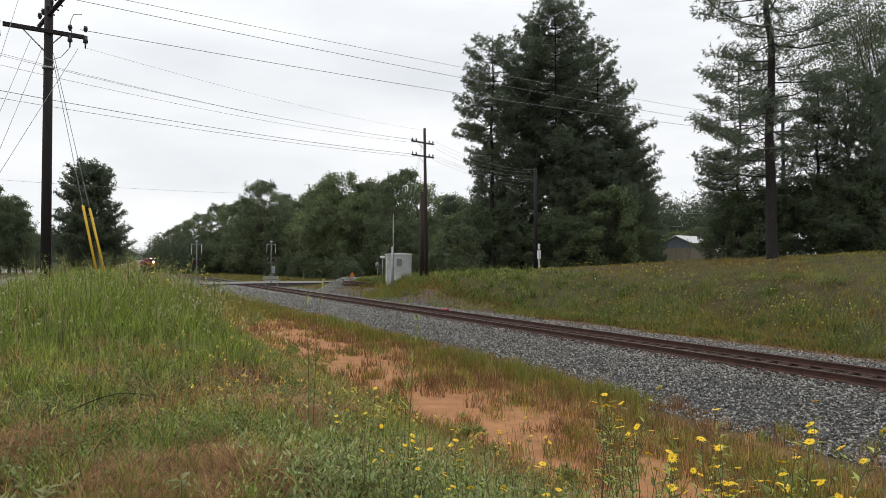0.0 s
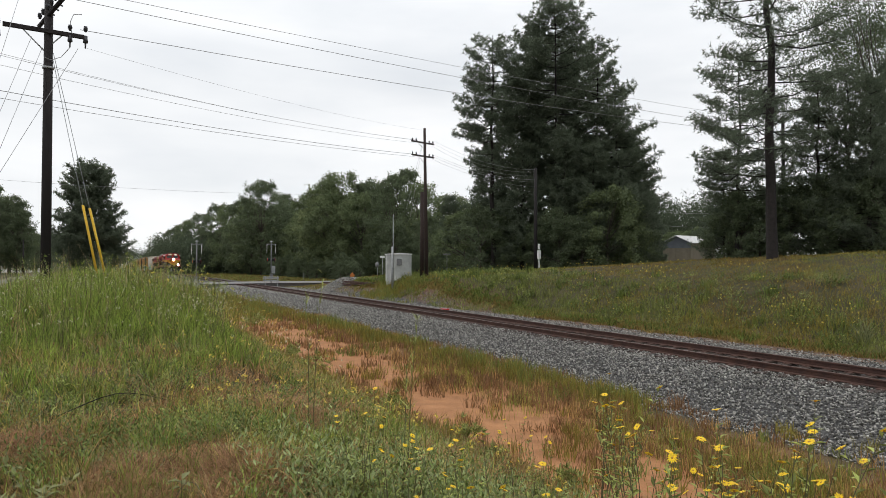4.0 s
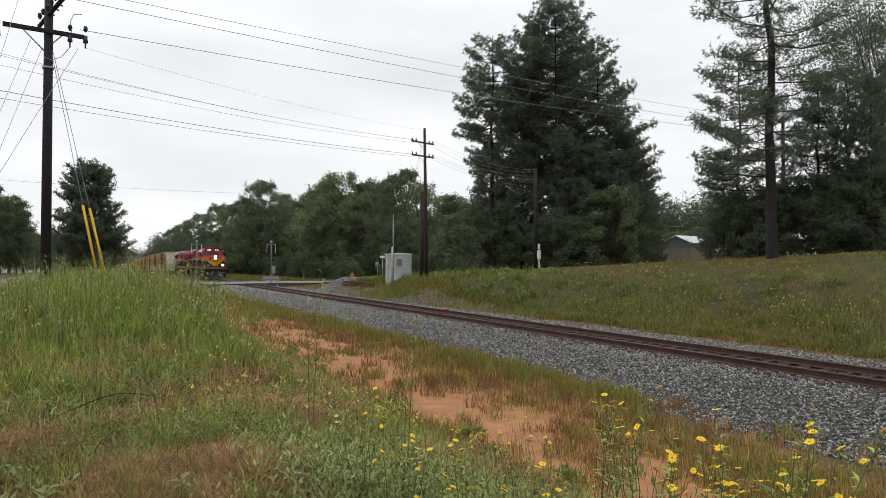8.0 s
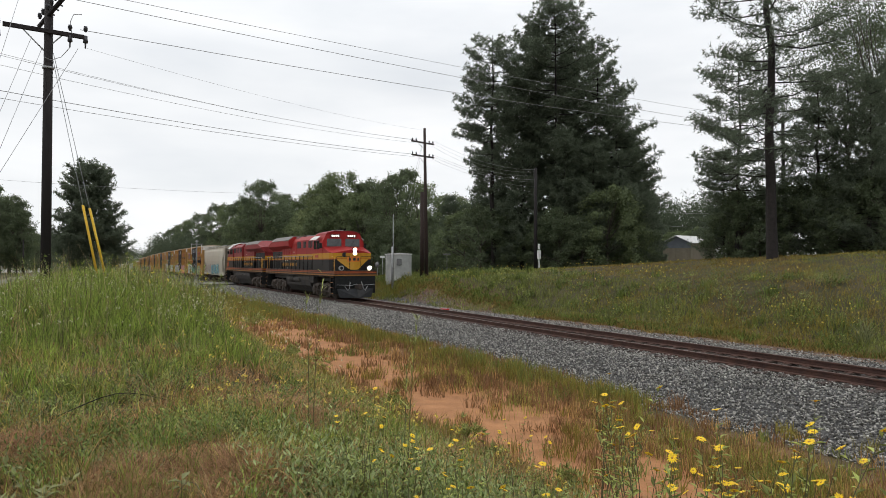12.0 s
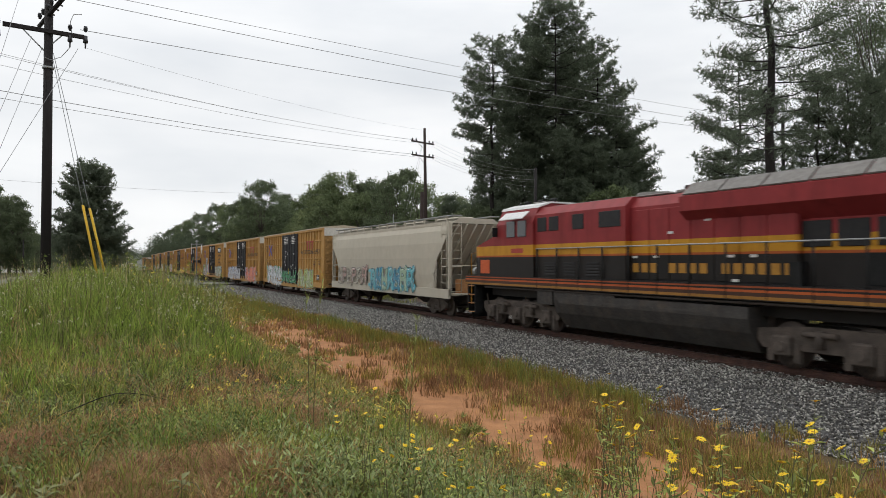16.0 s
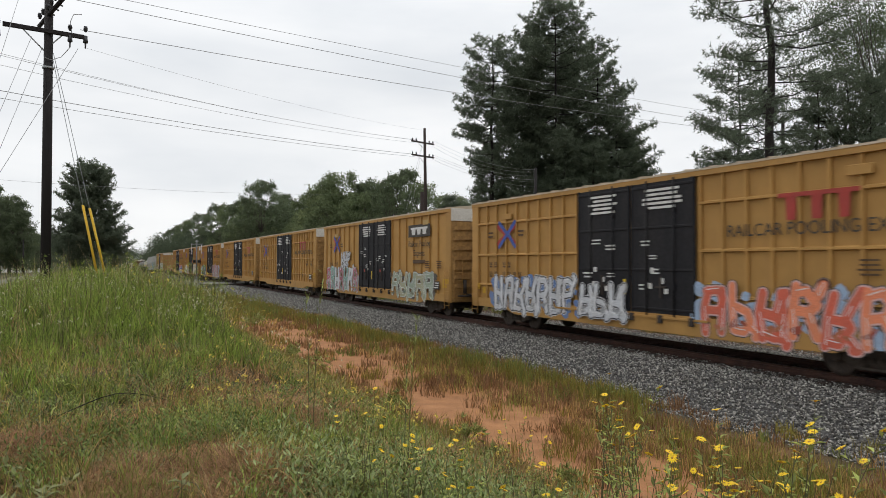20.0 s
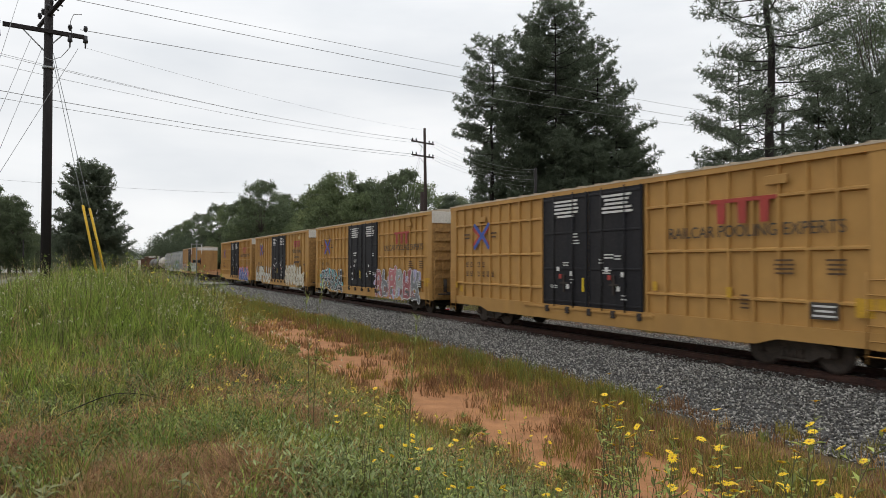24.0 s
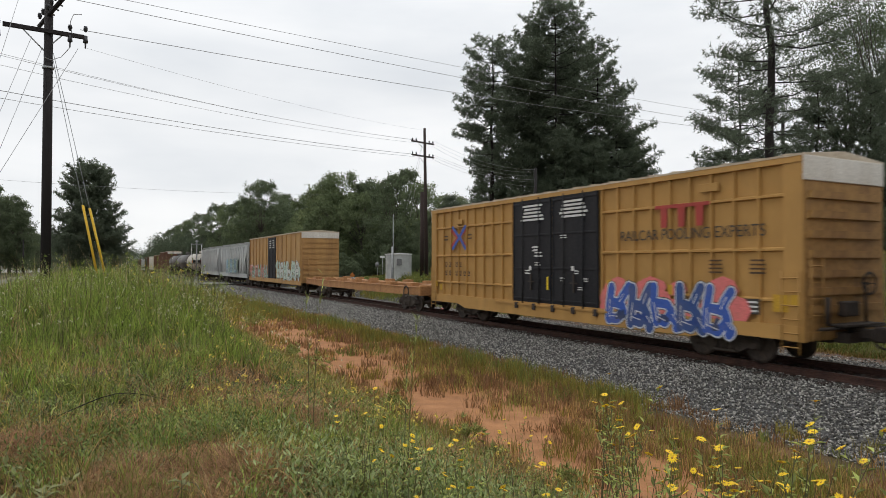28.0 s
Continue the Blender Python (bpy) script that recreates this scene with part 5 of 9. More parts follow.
def boxcar(back, seed, ribbed=True, paint="box_yellow", pale=False):
    rng = random.Random(seed)
    look_of = "ribbed" if ribbed else "smooth-sided"
    car = thing("boxcar", 0, TRACK_Y, 0, "%s yellow boxcar with black double doors and graffiti" % look_of, "boxcar", "yellow boxcars")
    m = M[paint]
    part("body", BOX["body"], m, car)
    for s in (0, 180):
        mid = pose(X0 + X1, 0, 0, 0, 0, 180) if s else pose(0, 0, 0)
        part("side_sill", BOX["sill"], m, car, m=mid)
        part("top_rail", BOX["top_rail"], m, car, m=mid)
        for x in (X0 - 0.21, X1 + 0.21):
            part("corner_post", BOX["corner"], m, car, m=pose(x, 0, 0, 0, 0, s))
    part("roof", BOX["roof"], M["roof_pale"], car, "pale weathered ribbed roof")
    for i in range(22):
        part("roof_rib", BOX["roof_rib"], M["roof_pale"], car, m=pose(X1 + 0.4 + i * 0.85, 0, 0))
    part("underframe", BOX["under"], M["under"], car)
    for px_, pz_ in ((-3.55, 4.42), (-17.0, 4.25)):
        part("placard_board", Geo().bevel_box(px_ - 0.28, px_ + 0.28, -HALF - 0.03, -HALF + 0.02, pz_ - 0.11, pz_ + 0.11, 0.01), m, car)
    for dx, dz, dw in ((-1.2, 1.5, 0.1), (-4.9, 1.62, 0.08), (-7.4, 1.7, 0.08), (-19.2, 1.4, 0.12)):
        part("decal", Geo().box(dx - dw, dx + dw, -HALF - 0.012, -HALF - 0.006, dz, dz + 0.26), M["decal_dull"], car, "yellow decal")
    for side in (-1, 1):
        turn = pose(0, -HALF + 0.085, 0) if side < 0 else pose(0, HALF - 0.085, 0, 0, 0, 180)
        for a, b in ((X0 - 0.45, DOOR0 + 0.12), (DOOR1 - 0.12, X1 + 0.45)):
            n = 9 if ribbed else 7
            for i in range(n + 1):
                x = a + (b - a) * i / n
                part("side_post", BOX["post"], m, car, m=turn @ pose(x if side < 0 else -x, 0, 0))
        if ribbed and side < 0:
            for z in (1.62, 2.80, 4.05):
                for a, b, r in BOX["row"]:
                    for i in range(9):
                        part("stiffener", r, m, car, m=pose(a + (b - a) * (i + 0.5) / 9, -HALF + 0.085, z))
    for e, rz in ((X0, 0), (X1, 180)):
        end = part("end_panel", BOX["end"], M["box_end"], car, "corrugated end wall stained with rust", pose(e, 0, 0, 0, 0, rz))
        part("brake_gear", BOX["gear"], M["under"], end, "grimy brake gear on the car end")
        for z in (0.76, 1.35, 1.75, 2.15, 2.6, 3.05, 3.5, 3.95):
            part("end_rib", BOX["end_rib"], M["box_end"], end, m=pose(0, 0, z))
        part("end_cap", BOX["end_white"], M["end_white"], end, "white panel at the top of the end")
        part("end_ladder", BOX["ladder"], m, end)
        part("end_platform", BOX["platform"], M["under"], end)
    part("brake_wheel", BOX["crank"], M["under"], car, m=pose(X0 + 0.05, 0, 0))
    for x in (X0 - 0.3, X1 + 0.3):
        part("side_ladder", BOX["side_ladder"], m, car, m=pose(x, -HALF - 0.05, 0))
    for x in (DOOR0, (DOOR0 + DOOR1) / 2):
        d = part("door", BOX["door"], M["box_black"], car, "black sliding plug door", pose(x, -HALF + 0.02, 0))
        for z in (1.15, 2.25, 3.45, 4.6):
            part("door_rib", BOX["door_rib"], M["box_black"], d, m=pose(0, 0, z))
        for ex in (-2.4, -0.12):
            part("door_edge", BOX["door_edge"], M["box_black"], d, m=pose(ex, 0, 0))
        for r in BOX["rods"]:
            part("lock_rod", r, M["box_black"], d)
        part("door_handle", BOX["handle"], M["under"], d)
        y = -0.034
        x0 = -2.05 + rng.uniform(0, 0.2)
        for i in range(5):
            bw = rng.uniform(0.85, 1.5)
            part("stencil", Geo().box(x0 + 0.75 - bw / 2, x0 + 0.75 + bw / 2, y - 0.026, y - 0.023, 4.0 + i * 0.125, 4.07 + i * 0.125), M["paint_white"], d, "white stencilled notice on the door")
        for bx, bz, col in ((-1.5, 1.95, "paint_red"), (-1.25, 1.9, "paint_white"), (-1.62, 2.2, "paint_white"), (-1.35, 2.22, "paint_white"), (-1.7, 1.75, "paint_white"), (-0.9, 2.05, "paint_white"), (-1.1, 1.62, "paint_white")):
            if (bx + bz + seed) % 0.7 < 0.3:
                part("placard", Geo().box(bx, bx + 0.14, y - 0.027, y - 0.024, bz, bz + 0.15), M[col], d, "small placard on the door")
        for _ in range(5):
            bx, bz = rng.uniform(-2.2, -0.6), rng.uniform(1.3, 3.3)
            part("stencil", bars_of(bx, bx + rng.uniform(0.18, 0.5), bz, bz + rng.uniform(0.12, 0.25), y - 0.023, 2, rng), M["paint_white"], d, "small white stencil")
    tr = part("door_track", BOX["track"], m, car)
    for i in range(5):
        part("door_roller", BOX["roller"], M["under"], tr, m=pose(DOOR1 + 0.28 + i * 1.12, 0, 0))
    part("decal", Geo().box(-10.55, -10.47, -HALF - 0.062, -HALF - 0.05, 1.55, 2.0), M["paint_lemon"], car, "yellow decal strip")
    y = -HALF - 0.004
    # emblem of crossed chevrons
    ex, ez = -17.1, 3.58
    if not ribbed:
        ex, ez = -17.0, 3.7
    for col, pts in (("paint_red", [(-0.55, 0.30), (0.02, -0.02), (-0.55, -0.34)]), ("paint_blue", [(-0.5, 0.45), (0.1, 0.0), (-0.5, -0.48)]), ("paint_red", [(0.58, 0.30), (0.05, 0.0), (0.58, -0.34)]), ("paint_blue", [(0.62, 0.45), (0.12, 0.02), (0.62, -0.48)])):
        g = Geo()
        stroke(g, [(ex + a, ez + b) for a, b in pts], 0.19 if col == "paint_red" else 0.16, y - (0.0 if col == "paint_red" else 0.003))
        part("emblem", g, M[col], car, "red and blue crossed emblem")
    for dx in (-1.15, 1.0):
        part("stencil", bars_of(ex + dx - 0.22, ex + dx + 0.25, 3.45, 3.75, y, 2, rng), M["paint_brown"], car)
    for z, n in ((2.30, 4), (1.92, 6)):
        for i in range(n):
            x = -18.3 + i * 0.36 + (0.25 if i > 1 else 0)
            part("mark", Geo().box(x, x + 0.17, y - 0.003, y, z, z + 0.06).box(x, x + 0.05, y - 0.003, y, z + 0.08, z + 0.22).box(x + 0.11, x + 0.17, y - 0.003, y, z + 0.08, z + 0.22), M["paint_brown"], car, "dark stencilled mark drawn as bars")
    # emblem and words on the leading half
    if ribbed:
        ox = -3.6 - 0.9
        g = Geo().box(ox - 0.95, ox + 0.95, y - 0.003, y, 3.98, 4.08)
        for dx in (-0.62, 0.0, 0.62):
            g.prism([(ox + dx - 0.11, 3.46), (ox + dx + 0.11, 3.46), (ox + dx + 0.13, 3.98), (ox + dx - 0.13, 3.98)], y - 0.003, y)
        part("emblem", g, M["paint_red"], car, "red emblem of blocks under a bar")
        lettering("RAILCAR POOLING EXPERTS", 0.42, ox + 0.1, 3.13, y, M["paint_black"], car, squeeze=0.92)
    else:
        ox = -4.3
        if pale:
            g = Geo().box(ox - 0.9, ox + 0.9, y - 0.003, y, 4.1, 4.2)
            for dx in (-0.6, 0.0, 0.6):
                g.prism([(ox + dx - 0.15, 3.72), (ox + dx + 0.15, 3.72), (ox + dx + 0.21, 4.1), (ox + dx - 0.21, 4.1)], y - 0.003, y)
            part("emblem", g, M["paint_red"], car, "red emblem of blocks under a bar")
        else:
            part("emblem", Geo().box(ox - 1.25, ox + 1.25, y - 0.003, y, 3.75, 4.35), M["paint_black"], car, "black emblem panel")
            g = Geo().box(ox - 0.95, ox + 0.95, y - 0.007, y - 0.004, 4.12, 4.22)
            for dx in (-0.62, 0.0, 0.62):
                g.prism([(ox + dx - 0.16, 3.86), (ox + dx + 0.16, 3.86), (ox + dx + 0.22, 4.12), (ox + dx - 0.22, 4.12)], y - 0.007, y - 0.004)
            part("emblem_mark", g, M["paint_white"], car, "white blocks on the black panel")
        lettering("Railcar Pooling", 0.42, ox, 3.28, y, M["paint_black"], car)
        lettering("Experts", 0.42, ox, 2.82, y, M["paint_black"], car)
        part("lettering", Geo().box(ox - 0.7, ox + 0.7, y - 0.003, y, 2.45, 2.62), M["paint_brown"], car, "dark bar of small writing")
    for bx, bz, w in ((-3.1, 2.2, 0.55), (-1.9, 2.2, 0.5), (-4.3, 1.35, 0.3)):
        part("stencil", bars_of(bx - w, bx, bz, bz + 0.4, y, 4, rng), M["paint_brown"], car)
    part("placard", Geo().box(-2.75, -2.1, y - 0.003, y, 1.25, 1.62), M["paint_black"], car, "black information panel")
    part("placard_lines", bars_of(-2.7, -2.15, 1.28, 1.6, y - 0.004, 3, rng), M["paint_white"], car)
    part("decal", Geo().box(-1.75, -1.35, y - 0.003, y, 1.35, 1.75), M["decal_dull"], car, "faded safety decal")
    part("decal", Geo().box(-2.0, -1.4, y - 0.003, y, 0.86, 0.98), M["paint_lemon"], car, "yellow reflective strip")
    part("decal", Geo().box(-18.85, -18.62, y - 0.003, y, 1.25, 1.5), M["decal_dull"], car, "yellow decal")
    for x in (-3.55, -17.15):
        add_truck(car, x)
    add_couplers(car, 20.68)
    CARS.append((car, back, False))
    return car


def build_boxcars():
    silver, white, green, teal = (0.55, 0.57, 0.6), (0.72, 0.72, 0.7), (0.02, 0.28, 0.1), (0.1, 0.42, 0.45)
    pink, orange, red, blue, lime = (0.72, 0.3, 0.33), (0.75, 0.24, 0.12), (0.5, 0.06, 0.06), (0.03, 0.09, 0.38), (0.36, 0.45, 0.14)
    lilac, black = (0.4, 0.38, 0.55), (0.03, 0.03, 0.035)
    y = -HALF - 0.012
    yd = -HALF - 0.10
    cars = [boxcar(60.55 + 20.68 * i, 100 + i, i not in (2, 6), "box_pale" if i in (2, 6) else "box_yellow", i == 6) for i in range(8)]
    c = cars[0]
    graffiti(c, -18.2, -12.9, 0.66, 2.15, y, [silver, (0.66, 0.68, 0.7)], 1, 5, green, 1.1)
    graffiti(c, -12.6, -8.1, 0.9, 1.75, yd, [green], 2, 4, None, 0.8)
    graffiti(c, -7.6, -3.6, 0.68, 1.95, y, [lime, (0.45, 0.5, 0.3)], 3, 4, (0.3, 0.33, 0.26), 1.0)
    c = cars[1]
    graffiti(c, -18.0, -12.9, 0.7, 1.95, y, [silver, (0.5, 0.52, 0.55)], 4, 6, (0.12, 0.2, 0.4))
    graffiti(c, -12.6, -10.5, 0.8, 1.8, yd, [silver], 5, 2)
    graffiti(c, -7.7, -2.8, 0.68, 1.95, y, [(0.6, 0.12, 0.07), orange], 6, 5, (0.3, 0.4, 0.55), 1.0, (0.62, 0.4, 0.38))
    c = cars[2]
    graffiti(c, -19.0, -13.0, 0.75, 2.2, y, [(0.4, 0.12, 0.16), (0.2, 0.35, 0.3), silver], 7, 6, (0.3, 0.3, 0.3), 0.9, (0.55, 0.58, 0.55))
    graffiti(c, -16.0, -14.4, 2.2, 3.1, y, [silver], 8, 2)
    graffiti(c, -7.7, -2.7, 0.75, 1.95, y, [(0.3, 0.36, 0.28), (0.36, 0.36, 0.24)], 9, 4, (0.1, 0.085, 0.07), 0.9, (0.62, 0.66, 0.62))
    c = cars[5]
    graffiti(c, -18.4, -14.0, 0.7, 2.0, y, [black], 10, 5, teal, 0.9, white)
    graffiti(c, -8.1, -2.4, 0.66, 2.05, y, [(0.3, 0.09, 0.1), (0.16, 0.17, 0.18), (0.42, 0.14, 0.15), (0.3, 0.32, 0.3)], 11, 5, lilac, 1.15, white)
    c = cars[6]
    graffiti(c, -19.2, -13.0, 0.72, 2.1, y, [(0.6, 0.59, 0.52), (0.55, 0.52, 0.42)], 12, 5, None, 0.9, (0.36, 0.36, 0.34))
    graffiti(c, -7.7, -2.4, 0.72, 2.2, y, [(0.58, 0.54, 0.43)], 13, 5, (0.53, 0.47, 0.33), 0.9, (0.45, 0.4, 0.3))
    c = cars[7]
    graffiti(c, -7.5, -2.9, 0.72, 1.9, y, [blue, (0.03, 0.07, 0.22)], 14, 4, None, 1.25, (0.6, 0.62, 0.66))
    g = Geo()
    for i in range(30):
        r = random.Random(i).uniform(0.25, 0.5)
        a, b = -7.7 + 5.0 * random.Random(i + 50).random(), 0.95 + 0.9 * random.Random(i + 90).random()
        g.add([(a + r * math.cos(k * math.pi / 4), y + 0.001 - 0.0002 * (i % 5), b + r * 0.75 * math.sin(k * math.pi / 4)) for k in range(8)], [tuple(range(8))])
    part("graffiti_cloud", g, spray((0.66, 0.16, 0.15)), c, "coral red sprayed background")


build_boxcars()
# ---- locomotives ----


def livery(red=(0.31, 0.018, 0.017, 1), name="locomotive_livery"):
    """Bands of paint by height: orange sill, black, yellow, red."""
    m = mat(name, (1, 1, 1), (0.88, 0.88, 0.88), 0.5, scale=0.7, fine=3.0, vary=0.08, spec=0.2, dirt=(0.42, 0.36, 0.32), dirt_amount=0.6, streak=True)
    n, l = m.node_tree.nodes, m.node_tree.links
    b = n["Principled BSDF"]
    wear = b.inputs["Base Color"].links[0].from_socket
    co, sep = n.new("ShaderNodeTexCoord"), n.new("ShaderNodeSeparateXYZ")
    l.new(co.outputs["Object"], sep.inputs[0])
    mr = n.new("ShaderNodeMapRange")
    mr.inputs["From Min"].default_value, mr.inputs["From Max"].default_value = 1.0, 5.0
    l.new(sep.outputs["Z"], mr.inputs["Value"])
    ramp = n.new("ShaderNodeValToRGB")
    ramp.color_ramp.interpolation = "CONSTANT"
    black, yellow, orange = (0.017, 0.015, 0.014, 1), (0.48, 0.235, 0.02, 1), (0.36, 0.085, 0.022, 1)
    bands = [(1.0, black), (1.58, (0.27, 0.13, 0.03, 1)), (1.66, (0.06, 0.03, 0.02, 1)), (1.76, orange), (1.82, black), (1.87, (0.25, 0.06, 0.02, 1)), (1.92, black), (2.70, orange), (2.76, yellow), (3.14, red)]
    e = ramp.color_ramp.elements
    e[0].position, e[0].color = 0.0, black
    e[1].position, e[1].color = (bands[-1][0] - 1) / 4, red
    for z, c in bands[1:-1]:
        k = e.new((z - 1) / 4)
        k.color = c
    l.new(mr.outputs[0], ramp.inputs[0])
    mu = n.new("ShaderNodeMix")
    mu.data_type, mu.blend_type = "RGBA", "MULTIPLY"
    mu.inputs["Factor"].default_value = 1.0
    l.new(ramp.outputs[0], mu.inputs["A"])
    l.new(wear, mu.inputs["B"])
    l.new(mu.outputs["Result"], b.inputs["Base Color"])
    return m


M["livery"] = livery()
M["livery_faded"] = livery((0.235, 0.03, 0.032, 1), "faded_locomotive_livery")
M["loco_red"] = mat("red_locomotive_paint", (0.26, 0.012, 0.016), (0.21, 0.011, 0.015), 0.5, spec=0.2, dirt=(0.12, 0.05, 0.04), dirt_amount=0.3)
M["loco_yellow"] = mat("yellow_locomotive_paint", (0.56, 0.28, 0.022), (0.5, 0.25, 0.02), 0.35, spec=0.5)
M["name_gold"] = mat("dull_gold_lettering", (0.40, 0.20, 0.03), (0.33, 0.16, 0.025), 0.6)
M["loco_black"] = mat("black_locomotive_paint", (0.012, 0.013, 0.013), (0.02, 0.02, 0.02), 0.6, spec=0.12)
M["loco_roof"] = mat("grey_roof_paint", (0.2, 0.19, 0.175), (0.12, 0.11, 0.1), 0.6, dirt=(0.1, 0.09, 0.08))
M["cab_white"] = mat("white_sunshade", (0.62, 0.62, 0.61), (0.55, 0.55, 0.54), 0.5)
M["tank_grey"] = mat("dirty_fuel_tank", (0.06, 0.056, 0.052), (0.038, 0.035, 0.033), 0.75, spec=0.15, scale=2, dirt=(0.14, 0.1, 0.07))
M["dark_grille"] = mat("dark_grille", (0.012, 0.012, 0.014), (0.02, 0.02, 0.02), 0.6)
M["glass"] = mat("dark_cab_glass", (0.02, 0.024, 0.026), (0.03, 0.034, 0.036), 0.06, spec=0.8)
M["headlight"] = glow("lit_headlight", (1.0, 0.8, 0.52), 260.0)
M["plow"] = mat("worn_black_plow", (0.035, 0.037, 0.04), (0.022, 0.023, 0.025), 0.6, spec=0.2)
M["emblem_orange"] = mat("dull_orange_emblem", (0.5, 0.1, 0.03), (0.42, 0.08, 0.025), 0.6, scale=3)
M["board_lit"] = glow("lit_number_board", (1.0, 0.93, 0.8), 1.6)
M["ditch"] = glow("lit_ditch_light", (1.0, 0.76, 0.46), 260.0)


def big_truck_mesh():
    g = Geo()
    for s in (-1, 1):
        y0, y1 = sorted((s * 0.98, s * 1.16))
        g.prism([(-2.6, 0.62), (-2.45, 0.45), (2.45, 0.45), (2.6, 0.62), (2.6, 0.9), (1.3, 1.02), (-1.3, 1.02), (-2.6, 0.9)], y0, y1)
        for x in (-1.88, 0.0, 1.88):
            g.bevel_box(x - 0.24, x + 0.24, *sorted((s * 1.1, s * 1.3)), 0.30, 0.78, 0.04)
            g.box(x - 0.42, x - 0.26, *sorted((s * 1.0, s * 1.2)), 0.16, 0.6)
            g.box(x + 0.26, x + 0.42, *sorted((s * 1.0, s * 1.2)), 0.16, 0.6)
            g.tube((x, s * 1.16, 0.53), (x, s * 1.36, 0.53), 0.14, 0.12, 10)
        for x in (-0.95, 0.95):
            g.tube((x, s * 1.22, 0.55), (x, s * 1.22, 0.95), 0.1, 0.1, 8)
            g.tube((x - 0.4, s * 1.24, 0.86), (x + 0.4, s * 1.24, 0.86), 0.07, 0.07, 8)
    g.box(-2.3, 2.3, -0.5, 0.5, 0.55, 0.95)
    return g.mesh("truck")


BIG_TRUCK = big_truck_mesh()


def locomotive(back, reverse):
    label = "red, yellow and black diesel locomotive %s" % ("running backwards behind the first" if reverse else "leading the train with lit headlights")
    lo = thing("locomotive", 0, TRACK_Y, 0, label, "locomotive", "locomotives")
    L, lv = 22.2, M["livery_faded" if reverse else "livery"]
    # deck and sills
    g = Geo().box(-21.3, -1.0, -1.5, 1.5, 1.57, 1.95)
    g.box(-20.2, -2.2, -0.9, 0.9, 1.15, 1.57)
    part("deck", g, lv, lo, "orange-striped deck sill")
    # nose: wedge with sloped top and tapered sides
    nose = [(-1.2, 0.0), (-1.68, 1.38), (-2.1, 1.5), (-3.6, 1.5), (-3.6, -1.5), (-2.1, -1.5), (-1.68, -1.38)]
    zt = [3.42, 3.14, 3.2, 3.62, 3.62, 3.2, 3.14]
    g = Geo()
    v = [(x - 0.04, y, 1.95) for x, y in nose] + [(x, y, z) for (x, y), z in zip(nose, zt)] + [(-3.6, 0, 3.66)]
    f = [(i, (i + 1) % 7, (i + 1) % 7 + 7, i + 7) for i in (0, 1, 2, 4, 5, 6)]
    f += [(7, 8, 9, 14), (9, 10, 14), (14, 11, 12), (14, 12, 13, 7)]
    g.add(v, f)
    part("nose", g, lv, lo, "sloping locomotive nose")
    g = Geo()
    for s in (-1, 1):
        on = lambda u, z: (-1.2 - 0.48 * u + 0.012 - 0.04 * (3.3 - z) / 1.35, s * 1.38 * u, z)
        g.add([on(0, 2.0), on(0.22, 2.02), on(0.84, 2.72), on(0, 2.72)], [(0, 1, 2, 3) if s > 0 else (3, 2, 1, 0)])
    part("nose_chevron", g, M["loco_yellow"], lo, "yellow chevron on the nose")
    g = Geo()
    for s in (-1, 1):
        on = lambda u, z: (-1.2 - 0.48 * u + 0.018 - 0.04 * (3.3 - z) / 1.35, s * 1.38 * u, z)
        g.add([on(0, 2.52), on(0.34, 2.56), on(0.34, 2.9), on(0, 2.94)], [(0, 1, 2, 3) if s > 0 else (3, 2, 1, 0)])
    part("nose_emblem", g, M["paint_orange"], lo, "orange emblem panel on the nose")
    g = Geo()
    for i in (-1, 0, 1):
        g.box(-1.23 - abs(i) * 0.1, -1.19 - abs(i) * 0.09, i * 0.27 - 0.09, i * 0.27 + 0.09, 2.62, 2.82)
    part("nose_emblem_mark", g, M["paint_black"], lo, "dark blocks on the emblem")
    # cab
    cab = [(-1.5, 1.95), (1.5, 1.95), (1.53, 3.95), (1.25, 4.5), (0.7, 4.68), (-0.7, 4.68), (-1.25, 4.5), (-1.53, 3.95)]
    part("cab", Geo().extrude_x(cab, -6.0, -3.55), lv, lo, "red locomotive cab")
    roofg = Geo().extrude_x([(-1.27, 4.50), (-0.7, 4.685), (0.7, 4.685), (1.27, 4.50), (1.2, 4.6), (0.7, 4.74), (-0.7, 4.74), (-1.2, 4.6)][::-1], -6.05, -3.5)
    part("cab_roof", roofg, M["loco_red"] if not reverse else M["cab_white"], lo)
    for s in (-1, 1):
        y0, y1 = sorted((s * 0.14, s * 1.22))
        part("windscreen", Geo().bevel_box(-3.55, -3.53, y0, y1, 3.62, 4.18, 0.008), M["glass"], lo, "dark cab windscreen")
        part("number_board", Geo().bevel_box(-3.56, -3.50, *sorted((s * 0.25, s * 0.95)), 4.28, 4.48, 0.008), M["paint_black"], lo, "black number board")
        bg = Geo()
        for i in range(4):
            bg.box(-3.5, -3.495, *sorted((s * (0.33 + i * 0.15), s * (0.42 + i * 0.15))), 4.32, 4.44)
        part("number_marks", bg, M["board_lit"] if not reverse else M["paint_white"], lo, "white bars on the number board")
        for x in (-4.55, -5.3):
            part("side_window", Geo().bevel_box(x - 0.28, x + 0.28, *sorted((s * 1.515, s * 1.56)), 3.45, 4.05, 0.012), M["glass"], lo, "dark cab side window")
